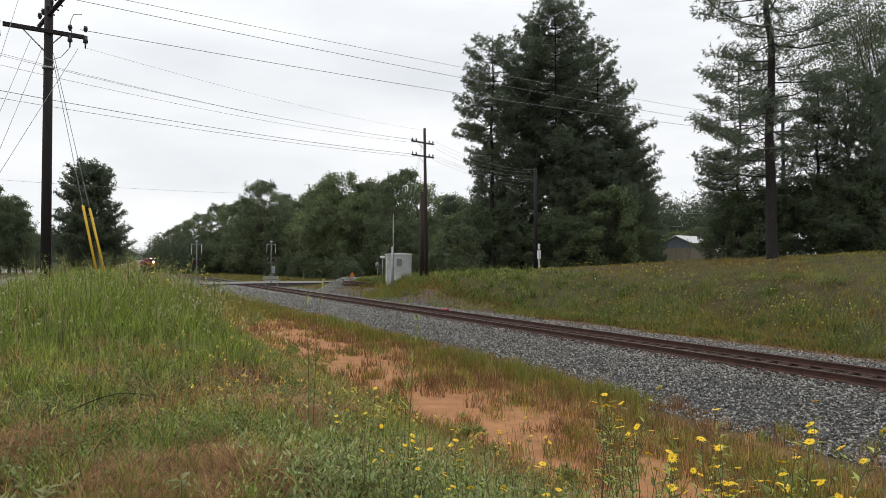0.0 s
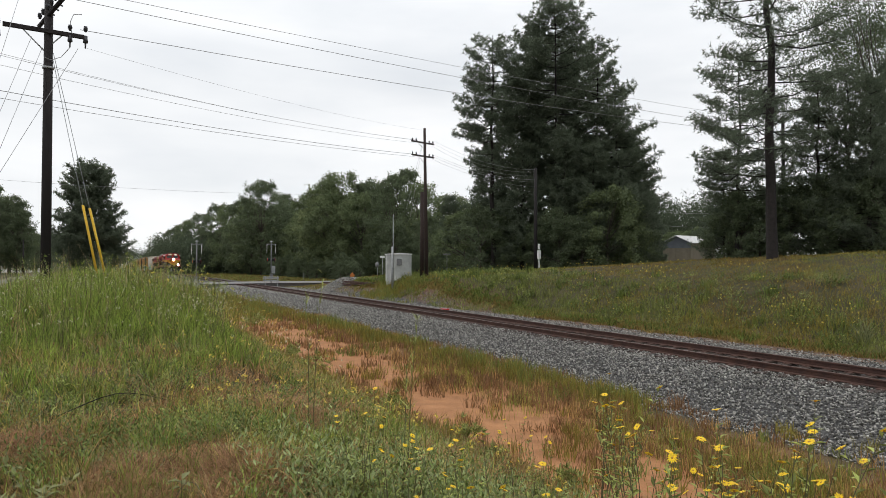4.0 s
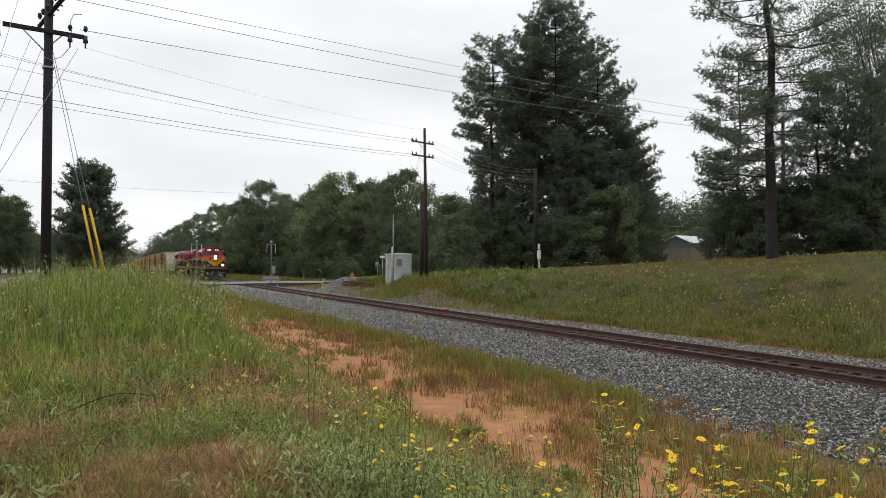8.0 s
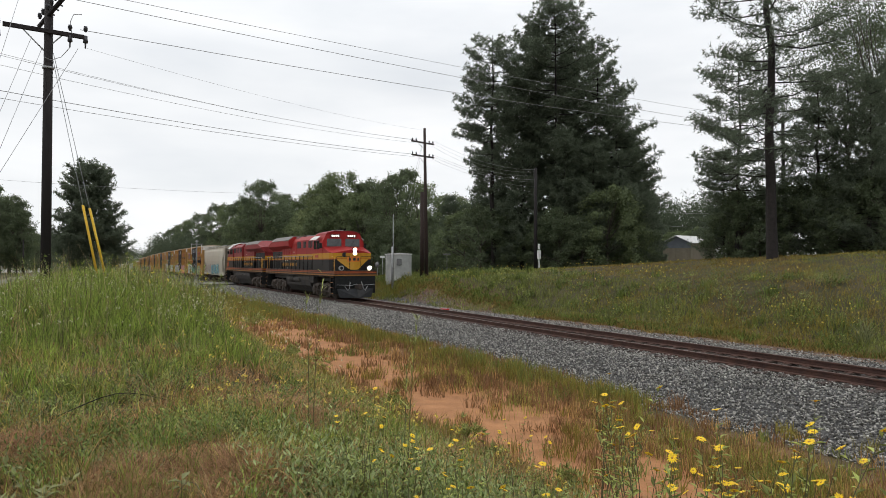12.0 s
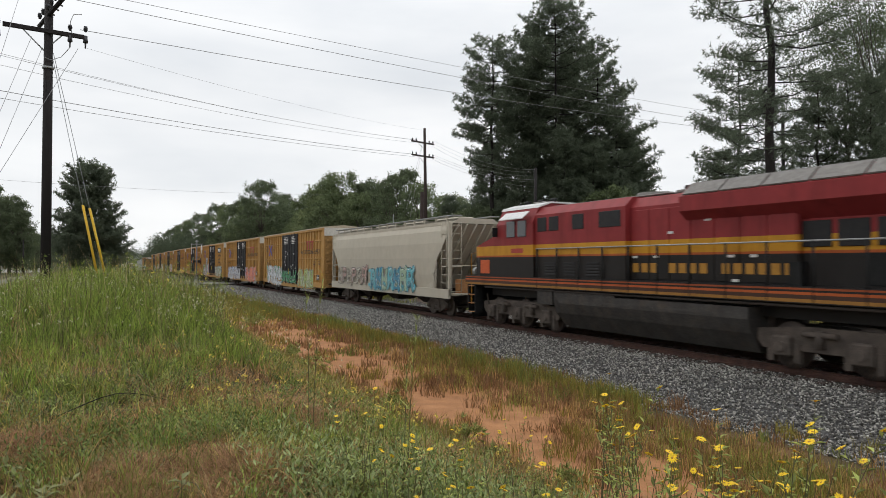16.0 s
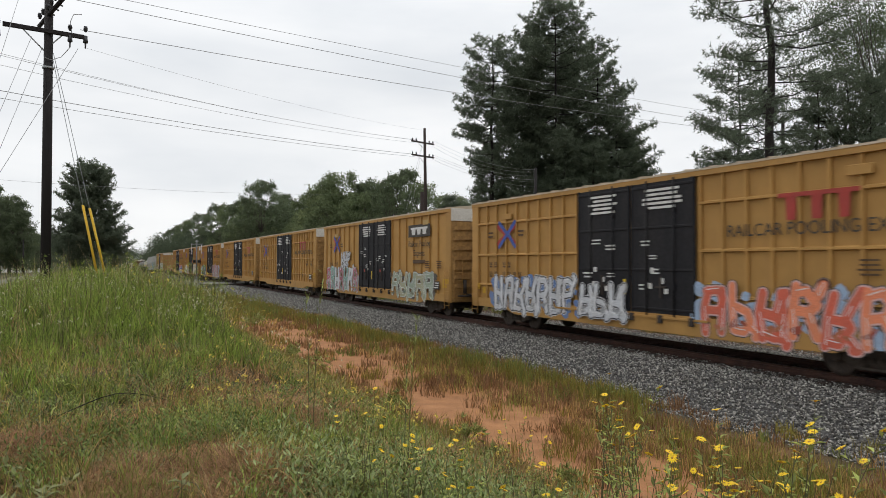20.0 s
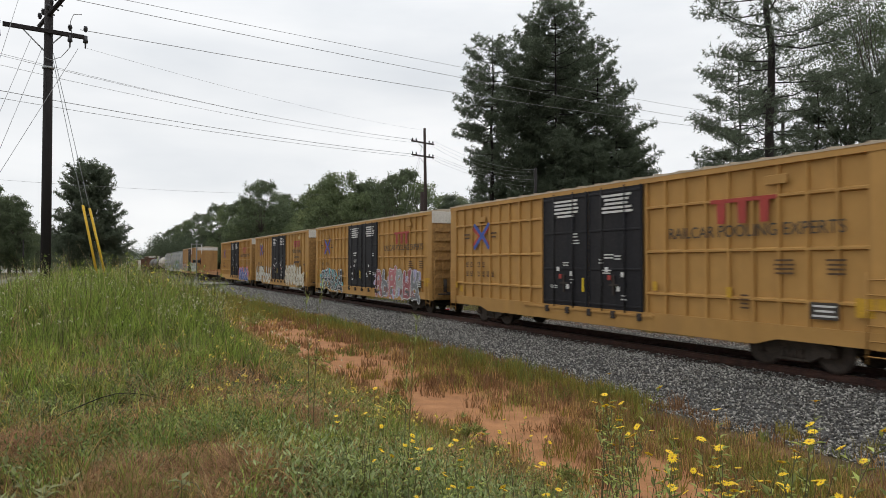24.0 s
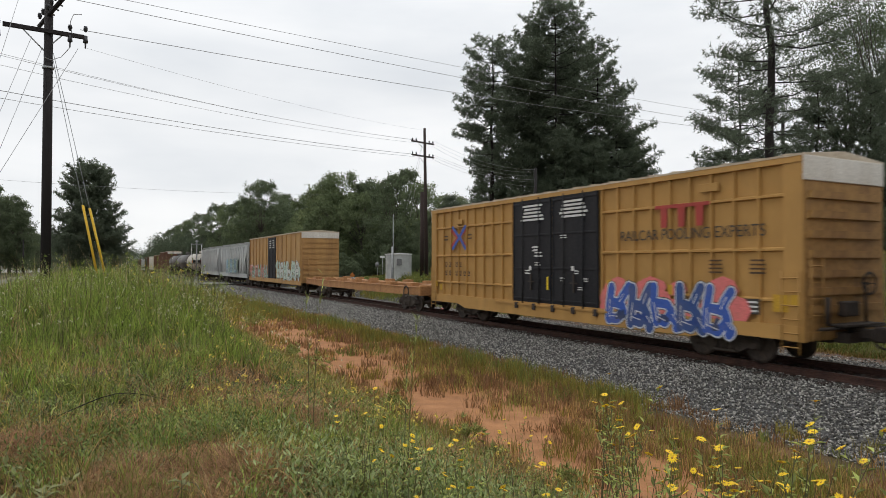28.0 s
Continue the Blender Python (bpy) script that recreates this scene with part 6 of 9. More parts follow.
        shade = Geo().add([(-4.15, s * 1.5, 4.38), (-5.75, s * 1.5, 4.38), (-5.75, s * 1.82, 4.12), (-4.15, s * 1.82, 4.12), (-4.15, s * 1.5, 4.35), (-5.75, s * 1.5, 4.35), (-5.75, s * 1.82, 4.09), (-4.15, s * 1.82, 4.09)],
                          [(0, 1, 2, 3), (7, 6, 5, 4), (3, 2, 6, 7), (0, 3, 7, 4), (1, 5, 6, 2)])
        part("sunshade", shade, M["cab_white"], lo, "white cab sunshade")
        if reverse:
            part("cab_emblem", Geo().bevel_box(-2.95, -2.25, *sorted((s * 1.502, s * 1.52)), 2.05, 2.6, 0.008), M["emblem_orange"], lo, "orange emblem panel on the nose side")
        part("cab_mark", Geo().box(-5.35, -4.55, *sorted((s * 1.51, s * 1.52)), 2.85, 3.02), M["paint_red"], lo, "dark red marks on the yellow band")
    for x in (-3.9, -4.8, -5.6):
        part("horn", Geo().tube((x, 0.2, 4.74), (x, 0.2, 4.9), 0.05, 0.05, 6).tube((x - 0.15, 0.2, 4.88), (x + 0.25, 0.2, 4.88), 0.03, 0.07, 8), M["loco_black"], lo)
    # long hood
    hood = [(-1.2, 1.95), (1.2, 1.95), (1.2, 4.15), (0.95, 4.45), (-0.95, 4.45), (-1.2, 4.15)]
    part("equipment_hood", Geo().extrude_x([(-1.42, 1.95), (1.42, 1.95), (1.42, 4.2), (1.1, 4.5), (-1.1, 4.5), (-1.42, 4.2)], -10.7, -6.0), lv, lo, "tall equipment hood behind the cab")
    part("engine_hood", Geo().extrude_x(hood, -16.2, -9.6), lv, lo, "engine hood with doors")
    for s in (-1, 1):
        for i in range(4):
            x, w = ((-6.15, 0.55), (-6.85, 0.55), (-8.15, 0.6), (-9.5, 1.0))[i]
            part("vent", Geo().bevel_box(x - w, x, *sorted((s * 1.41, s * 1.44)), 3.6, 4.1, 0.01), M["dark_grille"], lo, "dark air intake grille")
        for i in range(7):
            x = -10.75 - i * 0.78
            part("hood_door", Geo().bevel_box(x - 0.72, x, *sorted((s * 1.19, s * 1.225)), 2.0, 4.05, 0.012), lv, lo)
        g = Geo()
        for i in range(18):
            if i in (6, 11):
                continue
            x = -16.1 + i * 0.36
            g.box(x, x + 0.24, *sorted((s * 1.226, s * 1.235)), 2.2, 2.47)
        part("name_blocks", g, M["name_gold"], lo, "yellow name drawn as blocks")
        rng = random.Random(12)
        for _ in range(9):
            x, z = rng.uniform(-15.5, -9), rng.choice((2.0, 2.62, 3.3, 3.6))
            part("label_plate", Geo().box(x, x + 0.2, *sorted((s * 1.226, s * 1.236)), z, z + 0.07), M["paint_white"], lo)
    # radiator with overhanging wings
    part("radiator_hood", Geo().extrude_x([(-1.05, 1.95), (1.05, 1.95), (1.05, 3.55), (-1.05, 3.55)], -20.3, -16.2), lv, lo)
    wing = [(-1.05, 3.5), (1.05, 3.5), (1.52, 3.88), (1.52, 4.28), (1.08, 4.62), (-1.08, 4.62), (-1.52, 4.28), (-1.52, 3.88)]
    g = Geo().extrude_x(wing, -19.2, -12.9)
    low = [(y, z) if z < 4.2 else (y * 0.96, 4.02 if z > 4.5 else 3.96) for y, z in wing]
    k = len(g.v)
    g.v += [(-19.2, y, z) for y, z in wing] + [(-20.5, y, z) for y, z in low]
    g.f += [(k + i, k + i + 8, k + (i + 1) % 8 + 8, k + (i + 1) % 8) for i in range(8)] + [tuple(range(k + 15, k + 7, -1))]
    g.smooth += [False] * 9
    part("radiator_wing", g, lv, lo, "flared red radiator housing with a sloping rear")
    g = Geo()
    for i in range(5):
        g.bevel_box(-19.1 + i * 1.23, -19.1 + i * 1.23 + 1.17, -1.06, 1.06, 4.625, 4.68, 0.015)
        for s in (-1, 1):
            x0, x1 = -19.1 + i * 1.23, -19.1 + i * 1.23 + 1.17
            q = [(x0, s * 1.5, 4.31), (x1, s * 1.5, 4.31), (x1, s * 1.1, 4.63), (x0, s * 1.1, 4.63)]
            part("radiator_screen", Geo().add(q + [(a, b + s * 0.02, c + 0.03) for a, b, c in q], [(0, 1, 5, 4), (1, 2, 6, 5), (2, 3, 7, 6), (3, 0, 4, 7), (4, 5, 6, 7) if s < 0 else (7, 6, 5, 4)]), M["loco_roof"], lo, "sloping grey radiator screen")
    part("radiator_top", g, M["loco_roof"], lo, "grey radiator roof screens")
    g = Geo().bevel_box(-12.8, -12.2, -0.9, 0.9, 4.45, 4.56, 0.03).bevel_box(-11.8, -6.2, -0.75, 0.75, 4.5, 4.56, 0.03)
    part("hood_roof", g, M["loco_roof"], lo, "grey hood roof")
    part("exhaust", Geo().bevel_box(-12.7, -12.0, -0.35, 0.35, 4.56, 4.75, 0.04), M["under"], lo)
    for s in (-1, 1):
        for i in range(5):
            x = -20.3 + i * 0.85
            part("vent", Geo().bevel_box(x, x + 0.7, *sorted((s * 1.05, s * 1.08)), 2.85, 3.45, 0.01), M["dark_grille"], lo, "dark radiator intake")
    # louvres, lifting lugs, sand boxes and other fittings along the sides
    for s in (-1, 1):
        for x in (-6.6, -7.7, -8.9):
            for i in range(5):
                part("louvre", Geo().bevel_box(x - 0.62, x, *sorted((s * 1.42, s * 1.45)), 2.05 + i * 0.1, 2.11 + i * 0.1, 0.006), M["dark_grille"], lo, "dark louvre slat")
        part("hood_step", Geo().box(-16.3, -16.0, *sorted((s * 1.05, s * 1.3)), 1.96, 2.5), M["loco_black"], lo)
        part("radiator_door", Geo().bevel_box(-19.9, -19.0, *sorted((s * 1.05, s * 1.075)), 2.0, 2.7, 0.01), M["loco_black"], lo)
        part("radiator_door", Geo().bevel_box(-18.6, -17.7, *sorted((s * 1.05, s * 1.075)), 2.0, 2.7, 0.01), M["loco_black"], lo)
        part("sill_pipe", Geo().tube((-20.4, s * 1.42, 1.5), (-2.4, s * 1.42, 1.5), 0.035, 0.035, 6), M["under"], lo, "dark air pipe under the sill")
        part("sand_hose", Geo().path([(-2.2, s * 1.15, 1.2), (-2.4, s * 1.2, 0.8), (-2.2, s * 1.1, 0.3)], 0.03, 6), M["under"], lo)
        part("battery_box", Geo().bevel_box(-7.0, -6.1, *sorted((s * 1.0, s * 1.42)), 1.0, 1.55, 0.02), M["tank_grey"], lo)
        part("mirror", Geo().box(-3.62, -3.55, *sorted((s * 1.55, s * 1.75)), 3.5, 3.85), M["loco_black"], lo)
    part("antenna", Geo().bevel_box(-5.2, -4.4, -0.4, 0.4, 4.74, 4.84, 0.03), M["loco_roof"], lo)
    part("fan_housing", Geo().tube((-10.6, 0, 4.45), (-10.6, 0, 4.66), 0.6, 0.6, 18), M["loco_roof"], lo)
    for y in (-0.55, 0.55):
        part("wiper", Geo().tube((-3.515, y, 3.66), (-3.515, y + 0.25, 4.05), 0.012, 0.012, 4), M["loco_black"], lo)
    part("cut_lever", Geo().path([(-0.92, -1.35, 1.0), (-0.88, -0.3, 0.95), (-0.85, 0, 1.05), (-0.88, 0.3, 0.95), (-0.92, 1.35, 1.0)], 0.018, 5), M["galv"], lo)
    # handrails
    for s in (-1, 1):
        for i in range(13):
            x = -6.2 - i * 1.17
            part("stanchion", Geo().tube((x, s * 1.48, 1.6), (x, s * 1.48, 2.98), 0.028, 0.028, 6), M["loco_black"], lo)
        part("handrail", Geo().tube((-20.9, s * 1.46, 2.98), (-6.1, s * 1.46, 2.98), 0.022, 0.022, 6), M["galv"], lo)
        for x0, x1 in ((-1.3, -2.2), (-21.0, -20.4)):
            part("grab_rail", Geo().path([(x0, s * 1.4, 0.75), (x0, s * 1.4, 2.85), (x1, s * 1.4, 2.98), (x1, s * 1.4, 1.95)], 0.02, 6), M["loco_yellow"], lo, "yellow painted grab rail")
        for x in (-1.35, -20.85):
            for i in range(4):
                part("step", Geo().box(x - 0.4, x + 0.15, *sorted((s * 1.15, s * 1.5)), 0.42 + i * 0.36, 0.46 + i * 0.36), M["loco_black"], lo, "black corner step")
                part("step_edge", Geo().box(x - 0.37, x + 0.12, *sorted((s * 1.5, s * 1.515)), 0.42 + i * 0.36, 0.45 + i * 0.36), M["box_rust"], lo, "worn yellow step edge")
            for u in (x - 0.42, x + 0.13):
                part("step_side", Geo().box(u, u + 0.04, *sorted((s * 1.12, s * 1.5)), 0.4, 1.6), M["loco_black"], lo)
    for x in (-1.05, -21.15):
        for s in (-1, 1):
            part("end_rail", Geo().path([(x, s * 1.3, 1.95), (x, s * 1.3, 2.9), (x, s * 0.4, 2.9), (x, s * 0.4, 1.95)], 0.02, 6), M["loco_black"], lo)
        part("multiple_unit_hose", Geo().path([(x, -0.7, 1.5), (x + 0.12, -0.6, 0.9), (x + 0.1, -0.35, 0.7), (x, -0.3, 1.3)], 0.03, 6), M["under"], lo, "black coupling hose")
        part("pilot", Geo().bevel_box(x - 0.12, x + 0.12, -1.4, 1.4, 0.75, 1.56, 0.03), M["loco_black"], lo, "black end plate")
        part("end_sill", Geo().bevel_box(x - 0.13, x + 0.13, -1.5, 1.5, 1.57, 1.94, 0.02), lv, lo, "orange and yellow end sill")
    plow = [(-1.4, 0.12), (1.4, 0.12), (1.4, 0.78), (-1.4, 0.78)]
    g = Geo().add([(-0.35, 0, 0.12), (-0.95, -1.15, 0.14), (-1.02, -1.3, 0.74), (-0.7, 0, 0.74), (-0.95, 1.15, 0.14), (-1.02, 1.3, 0.74)], [(0, 3, 2, 1), (0, 4, 5, 3)])
    part("snow_plow", g, M["plow"], lo, "dark snow plow")
    hoses = Geo()
    for s in (-1, 1):
        hoses.path([(-0.92, s * 0.4, 1.2), (-0.8, s * 0.5, 0.75), (-0.75, s * 0.62, 0.6), (-0.85, s * 0.8, 0.9)], 0.025, 6)
    part("air_hose", hoses, M["galv"], lo)
    # lamps
    part("headlight_housing", Geo().bevel_box(-1.32, -1.17, -0.13, 0.13, 2.98, 3.5, 0.03), M["loco_red"], lo)
    part("bell_grille", Geo().tube((-1.55, -0.62, 3.02), (-1.40, -0.62, 3.02), 0.17, 0.17, 14), M["dark_grille"], lo, "round dark grille on the nose")
    for z in (3.12, 3.36):
        # added collar, only there to block the lamp's spill onto the nose
        part("headlight_spill_guard", Geo().lathe([(0.125, -0.1), (0.15, -0.1), (0.15, 0.06), (0.125, 0.06), (0.125, -0.1)], 16, pose(-1.12, 0, z, 0, 90, 0)), M["loco_black"], lo, "added black collar that keeps headlight spill off the nose")
        lamp = Geo().tube((-1.18, 0, z), (-1.14, 0, z), 0.125, 0.12, 14)
        part("headlight", lamp, M["headlight"] if not reverse else M["glass"], lo, "bright round headlight" if not reverse else "unlit headlight")
    for s in (-1, 1):
        part("ditch_light_housing", Geo().tube((-1.15, s * 1.0, 2.12), (-0.95, s * 1.0, 2.12), 0.15, 0.17, 12), M["galv"], lo)
        part("ditch_light", Geo().tube((-0.95, s * 1.0, 2.12), (-0.93, s * 1.0, 2.12), 0.11, 0.10, 12), M["ditch"] if not reverse and s > 0 else M["glass"], lo)
    # tank and running gear
    tank = [(-1.3, 0.75), (-0.9, 0.3), (0.9, 0.3), (1.3, 0.75), (1.42, 1.2), (1.42, 1.5), (-1.42, 1.5), (-1.42, 1.2)]
    part("fuel_tank", Geo().extrude_x(tank, -10.2, -7.1), M["tank_grey"], lo, "dirty grey fuel tank")
    if reverse:
        part("side_tank", Geo().extrude_x([(1.3, 0.75), (0.95, 0.25), (0.5, 0.25), (0.5, 1.4), (1.44, 1.4), (1.44, 1.1)], -15.0, -7.4), M["tank_grey"], lo, "long dark fuel tank side")
    part("lower_tank", Geo().extrude_x([(-1.3, 0.75), (-0.9, 0.3), (0.9, 0.3), (1.3, 0.75), (1.3, 0.92), (-1.3, 0.92)], -14.2, -9.6), M["tank_grey"], lo, "dirty grey lower tank")
    part("tank_frame", Geo().box(-15.2, -7.0, -0.7, 0.7, 0.2, 1.57), M["under"], lo)
    for s in (-1, 1):
        for x in (-13.9, -11.7):
            part("air_reservoir", Geo().tube((x, s * 1.2, 1.18), (x + 2.05, s * 1.2, 1.18), 0.25, 0.25, 14), M["tank_grey"], lo, "grey air reservoir cylinder")
    for x in (-4.55, -17.65):
        t = part("truck", BIG_TRUCK, M["truck_iron"], lo, "three-axle locomotive truck", pose(x, 0, 0))
        add_wheels(t, (-1.88, 0.0, 1.88), 0.53, WHEEL_BIG, reverse)
    add_couplers(lo, L)
    CARS.append((lo, back + (L if reverse else 0.0), reverse))


locomotive(-1.6, False)
locomotive(20.3, True)
# ---- hopper, flat, tank and other cars ----
M["hopper_cream"] = mat("weathered_cream_paint", (0.43, 0.395, 0.32), (0.405, 0.37, 0.30), 0.65, scale=0.5, fine=2.0, vary=0.05, dirt=(0.32, 0.28, 0.21), dirt_amount=0.22, streak=True)
M["hopper_grey"] = mat("weathered_grey_paint", (0.40, 0.41, 0.40), (0.33, 0.34, 0.33), 0.6, scale=0.9, fine=2.0, vary=0.08, dirt=(0.2, 0.17, 0.13), dirt_amount=0.5, streak=True)
M["tank_white"] = mat("dirty_white_tank", (0.46, 0.43, 0.37), (0.30, 0.265, 0.21), 0.5, scale=1.2, dirt=(0.14, 0.1, 0.07), dirt_amount=0.7, streak=True)
M["tank_black"] = mat("black_tank_paint", (0.05, 0.047, 0.045), (0.085, 0.075, 0.068), 0.5, scale=1.2)
M["box_tan"] = mat("weathered_tan_paint", (0.40, 0.24, 0.09), (0.33, 0.18, 0.065), 0.7, scale=0.6, fine=2.0, vary=0.08, dirt=(0.16, 0.09, 0.05), dirt_amount=0.5, streak=True)
M["box_brown"] = mat("brown_car_paint", (0.16, 0.075, 0.045), (0.11, 0.055, 0.035), 0.7, scale=1, streak=True, dirt=(0.06, 0.04, 0.03))


def hopper(back, length, paint, label, ribs=0, walkway=True):
    car = thing("hopper_car", 0, TRACK_Y, 0, label, "hopper car", "covered hopper cars")
    m = M[paint]
    a, b = -0.62, -length + 0.62
    # bulging side sheets, cut away towards the ends
    prof = [(1.42, 1.25), (1.50, 1.9), (1.54, 2.7), (1.53, 3.4), (1.46, 3.95), (1.30, 4.32)]
    for s in (-1, 1):
        g = Geo()
        for i in range(len(prof) - 1):
            (y0, z0), (y1, z1) = prof[i], prof[i + 1]
            cut = lambda z: 0.08 if z >= 3.7 else (0.08 + (3.7 - z) if z > 2.3 else 1.5)
            g.add([(a - cut(z0), s * y0, z0), (b + cut(z0), s * y0, z0), (b + cut(z1), s * y1, z1), (a - cut(z1), s * y1, z1)], [(0, 1, 2, 3) if s < 0 else (3, 2, 1, 0)], True)
        part("side_sheet", g, m, car, "curved hopper side")
    roof = Geo().extrude_x([(-1.32, 4.28), (1.32, 4.28), (0.9, 4.52), (-0.9, 4.52)], b + 0.05, a - 0.05)
    roof.extrude_x([(-1.36, 4.22), (-1.28, 4.22), (-1.28, 4.36), (-1.36, 4.36)], b, a).extrude_x([(1.28, 4.22), (1.36, 4.22), (1.36, 4.36), (1.28, 4.36)], b, a)
    part("roof", roof, m, car)
    for e, d in ((a, -1), (b, 1)):
        g = Geo().add([(e + d * 0.1, -1.42, 4.25), (e + d * 0.1, 1.42, 4.25), (e + d * 3.4, 1.42, 1.2), (e + d * 3.4, -1.42, 1.2)], [(0, 1, 2, 3) if d < 0 else (3, 2, 1, 0)])
        g.add([(e + d * 0.1, -1.4, 4.25), (e + d * 0.1, -1.48, 3.7), (e + d * 1.5, -1.48, 2.3), (e + d * 1.7, -1.46, 1.3), (e + d * 3.4, -1.4, 1.2)], [(0, 1, 2, 3, 4)])
        slope = part("slope_sheet", g, m, car, "sloping end sheet")
        for yy in (-0.95, -0.48, 0.0, 0.48, 0.95):
            part("slope_rib", Geo().tube((e + d * 0.06, yy, 4.25), (e + d * 2.5, yy, 1.95), 0.045, 0.045, 5), m, slope)
        part("cross_brace", Geo().tube((e + d * 0.1, -1.4, 2.35), (e + d * 0.1, 1.4, 2.35), 0.035, 0.035, 6), m, car)
        for y in (-1.42, 1.42):
            part("corner_post", Geo().box(*sorted((e, e + d * 0.12)), y - 0.06, y + 0.06, 1.0, 4.3), m, car)
            part("brace", Geo().tube((e + d * 1.45, y, 1.25), (e + d * 1.45, y, 2.7), 0.06, 0.06, 6), m, car)
        part("ladder", ladder(e + d * 0.45, -1.5, 1.0, 4.35, 0.5, "x", 9), m, car, "side ladder")
        part("ladder", ladder(e - d * 0.03, -1.1, 1.0, 4.35, 0.5, "y", 9), m, car, "end ladder")
        part("end_platform", Geo().box(*sorted((e, e + d * 1.2)), -1.45, 1.45, 1.0, 1.06), m, car)
        part("end_gear", Geo().box(*sorted((e + d * 0.7, e + d * 1.2)), -0.5, 0.3, 1.06, 1.7).tube((e + d * 0.4, 0.7, 1.1), (e + d * 0.4, 0.7, 2.2), 0.05), M["box_rust"], car, "rusty brake gear")
    for s in (-1, 1):
        part("side_sill", Geo().box(b, a, *sorted((s * 1.40, s * 1.53)), 0.86, 1.28), m, car, "pale side sill")
    part("centre_sill", Geo().box(b + 0.2, a - 0.2, -0.3, 0.3, 0.7, 1.0), M["under"], car)
    n = 3
    for i in range(n):
        x = a - 4.3 - i * (abs(b - a) - 8.6) / (n - 1)
        g = Geo().add([(x - 1.5, -1.2, 1.2), (x + 1.5, -1.2, 1.2), (x + 1.5, 1.2, 1.2), (x - 1.5, 1.2, 1.2), (x - 0.45, -0.45, 0.45), (x + 0.45, -0.45, 0.45), (x + 0.45, 0.45, 0.45), (x - 0.45, 0.45, 0.45)],
                      [(4, 5, 1, 0), (5, 6, 2, 1), (6, 7, 3, 2), (7, 4, 0, 3), (7, 6, 5, 4)])
        part("outlet", g, M["under"], car, "dark discharge hopper outlet")
    if walkway:
        part("roof_walk", Geo().box(b, a, -1.25, -0.8, 4.62, 4.66).box(b, a, 0.8, 1.25, 4.62, 4.66), M["galv"], car, "grated roof walkway")
        for i in range(14):
            x = b + (a - b) * (i + 0.5) / 14
            part("walk_bracket", Geo().box(x - 0.025, x + 0.025, -1.27, -1.21, 4.34, 4.62), m, car)
    for i in range(4):
        x = a - 2.2 - i * (abs(b - a) - 4.4) / 3
        part("hatch", Geo().bevel_box(x - 1.2, x + 1.2, -0.4, 0.4, 4.52, 4.66, 0.04), m, car, "roof hatch cover")
    for i in range(ribs):
        x = a - 1.9 - i * (abs(b - a) - 3.8) / (ribs - 1)
        part("side_post", Geo().extrude_x([(-1.60, 1.28), (-1.50, 1.28), (-1.42, 4.25), (-1.56, 4.2)], x - 0.06, x + 0.06), m, car)
    for x in (-2.6, -length + 2.6):
        add_truck(car, x)
    add_couplers(car, length)
    CARS.append((car, back, False))
    return car


def flatcar(back, length):
    car = thing("flatcar", 0, TRACK_Y, 0, "empty rusty orange flatcar with frame deck", "flatcar")
    a, b = -0.6, -length + 0.6
    for s in (-1, 1):
        g = Geo().prism([(b, 0.95), (b + 3, 0.85), (a - 3, 0.85), (a, 0.95), (a, 1.25), (b, 1.25)], *sorted((s * 1.38, s * 1.5)))
        g.box(b, a, *sorted((s * 1.3, s * 1.54)), 1.25, 1.29)
        part("side_sill", g, M["box_rust"], car)
    part("centre_sill", Geo().box(b, a, -0.35, 0.35, 0.75, 1.2), M["box_rust"], car)
    for i in range(15):
        x = b + 0.3 + (a - b - 0.6) * i / 14
        part("cross_member", Geo().box(x - 0.12, x + 0.12, -1.4, 1.4, 1.05, 1.3), M["box_rust"], car)
    for i in range(7):
        x = b + 1.5 + (a - b - 3) * i / 6
        part("deck_bracket", Geo().box(x - 0.3, x + 0.3, -1.35, -0.9, 1.3, 1.46).box(x - 0.3, x + 0.3, 0.9, 1.35, 1.3, 1.46).box(x - 0.9, x + 0.9, -0.5, 0.5, 1.3, 1.36), M["box_rust"], car, "orange load bracket")
    for e in (a, b):
        part("end_sill", Geo().bevel_box(e - 0.12, e + 0.12, -1.5, 1.5, 0.85, 1.35, 0.03), M["box_rust"], car)
    crank = Geo()
    crank.lathe([(0.26, -0.02), (0.32, -0.02), (0.32, 0.02), (0.26, 0.02), (0.26, -0.02)], 14, pose(a - 1.4, -1.56, 1.0, 90, 0, 0))
    part("brake_wheel", crank, M["under"], car)
    for x in (-2.9, -length + 2.9):
        add_truck(car, x)
    add_couplers(car, length)
    CARS.append((car, back, False))


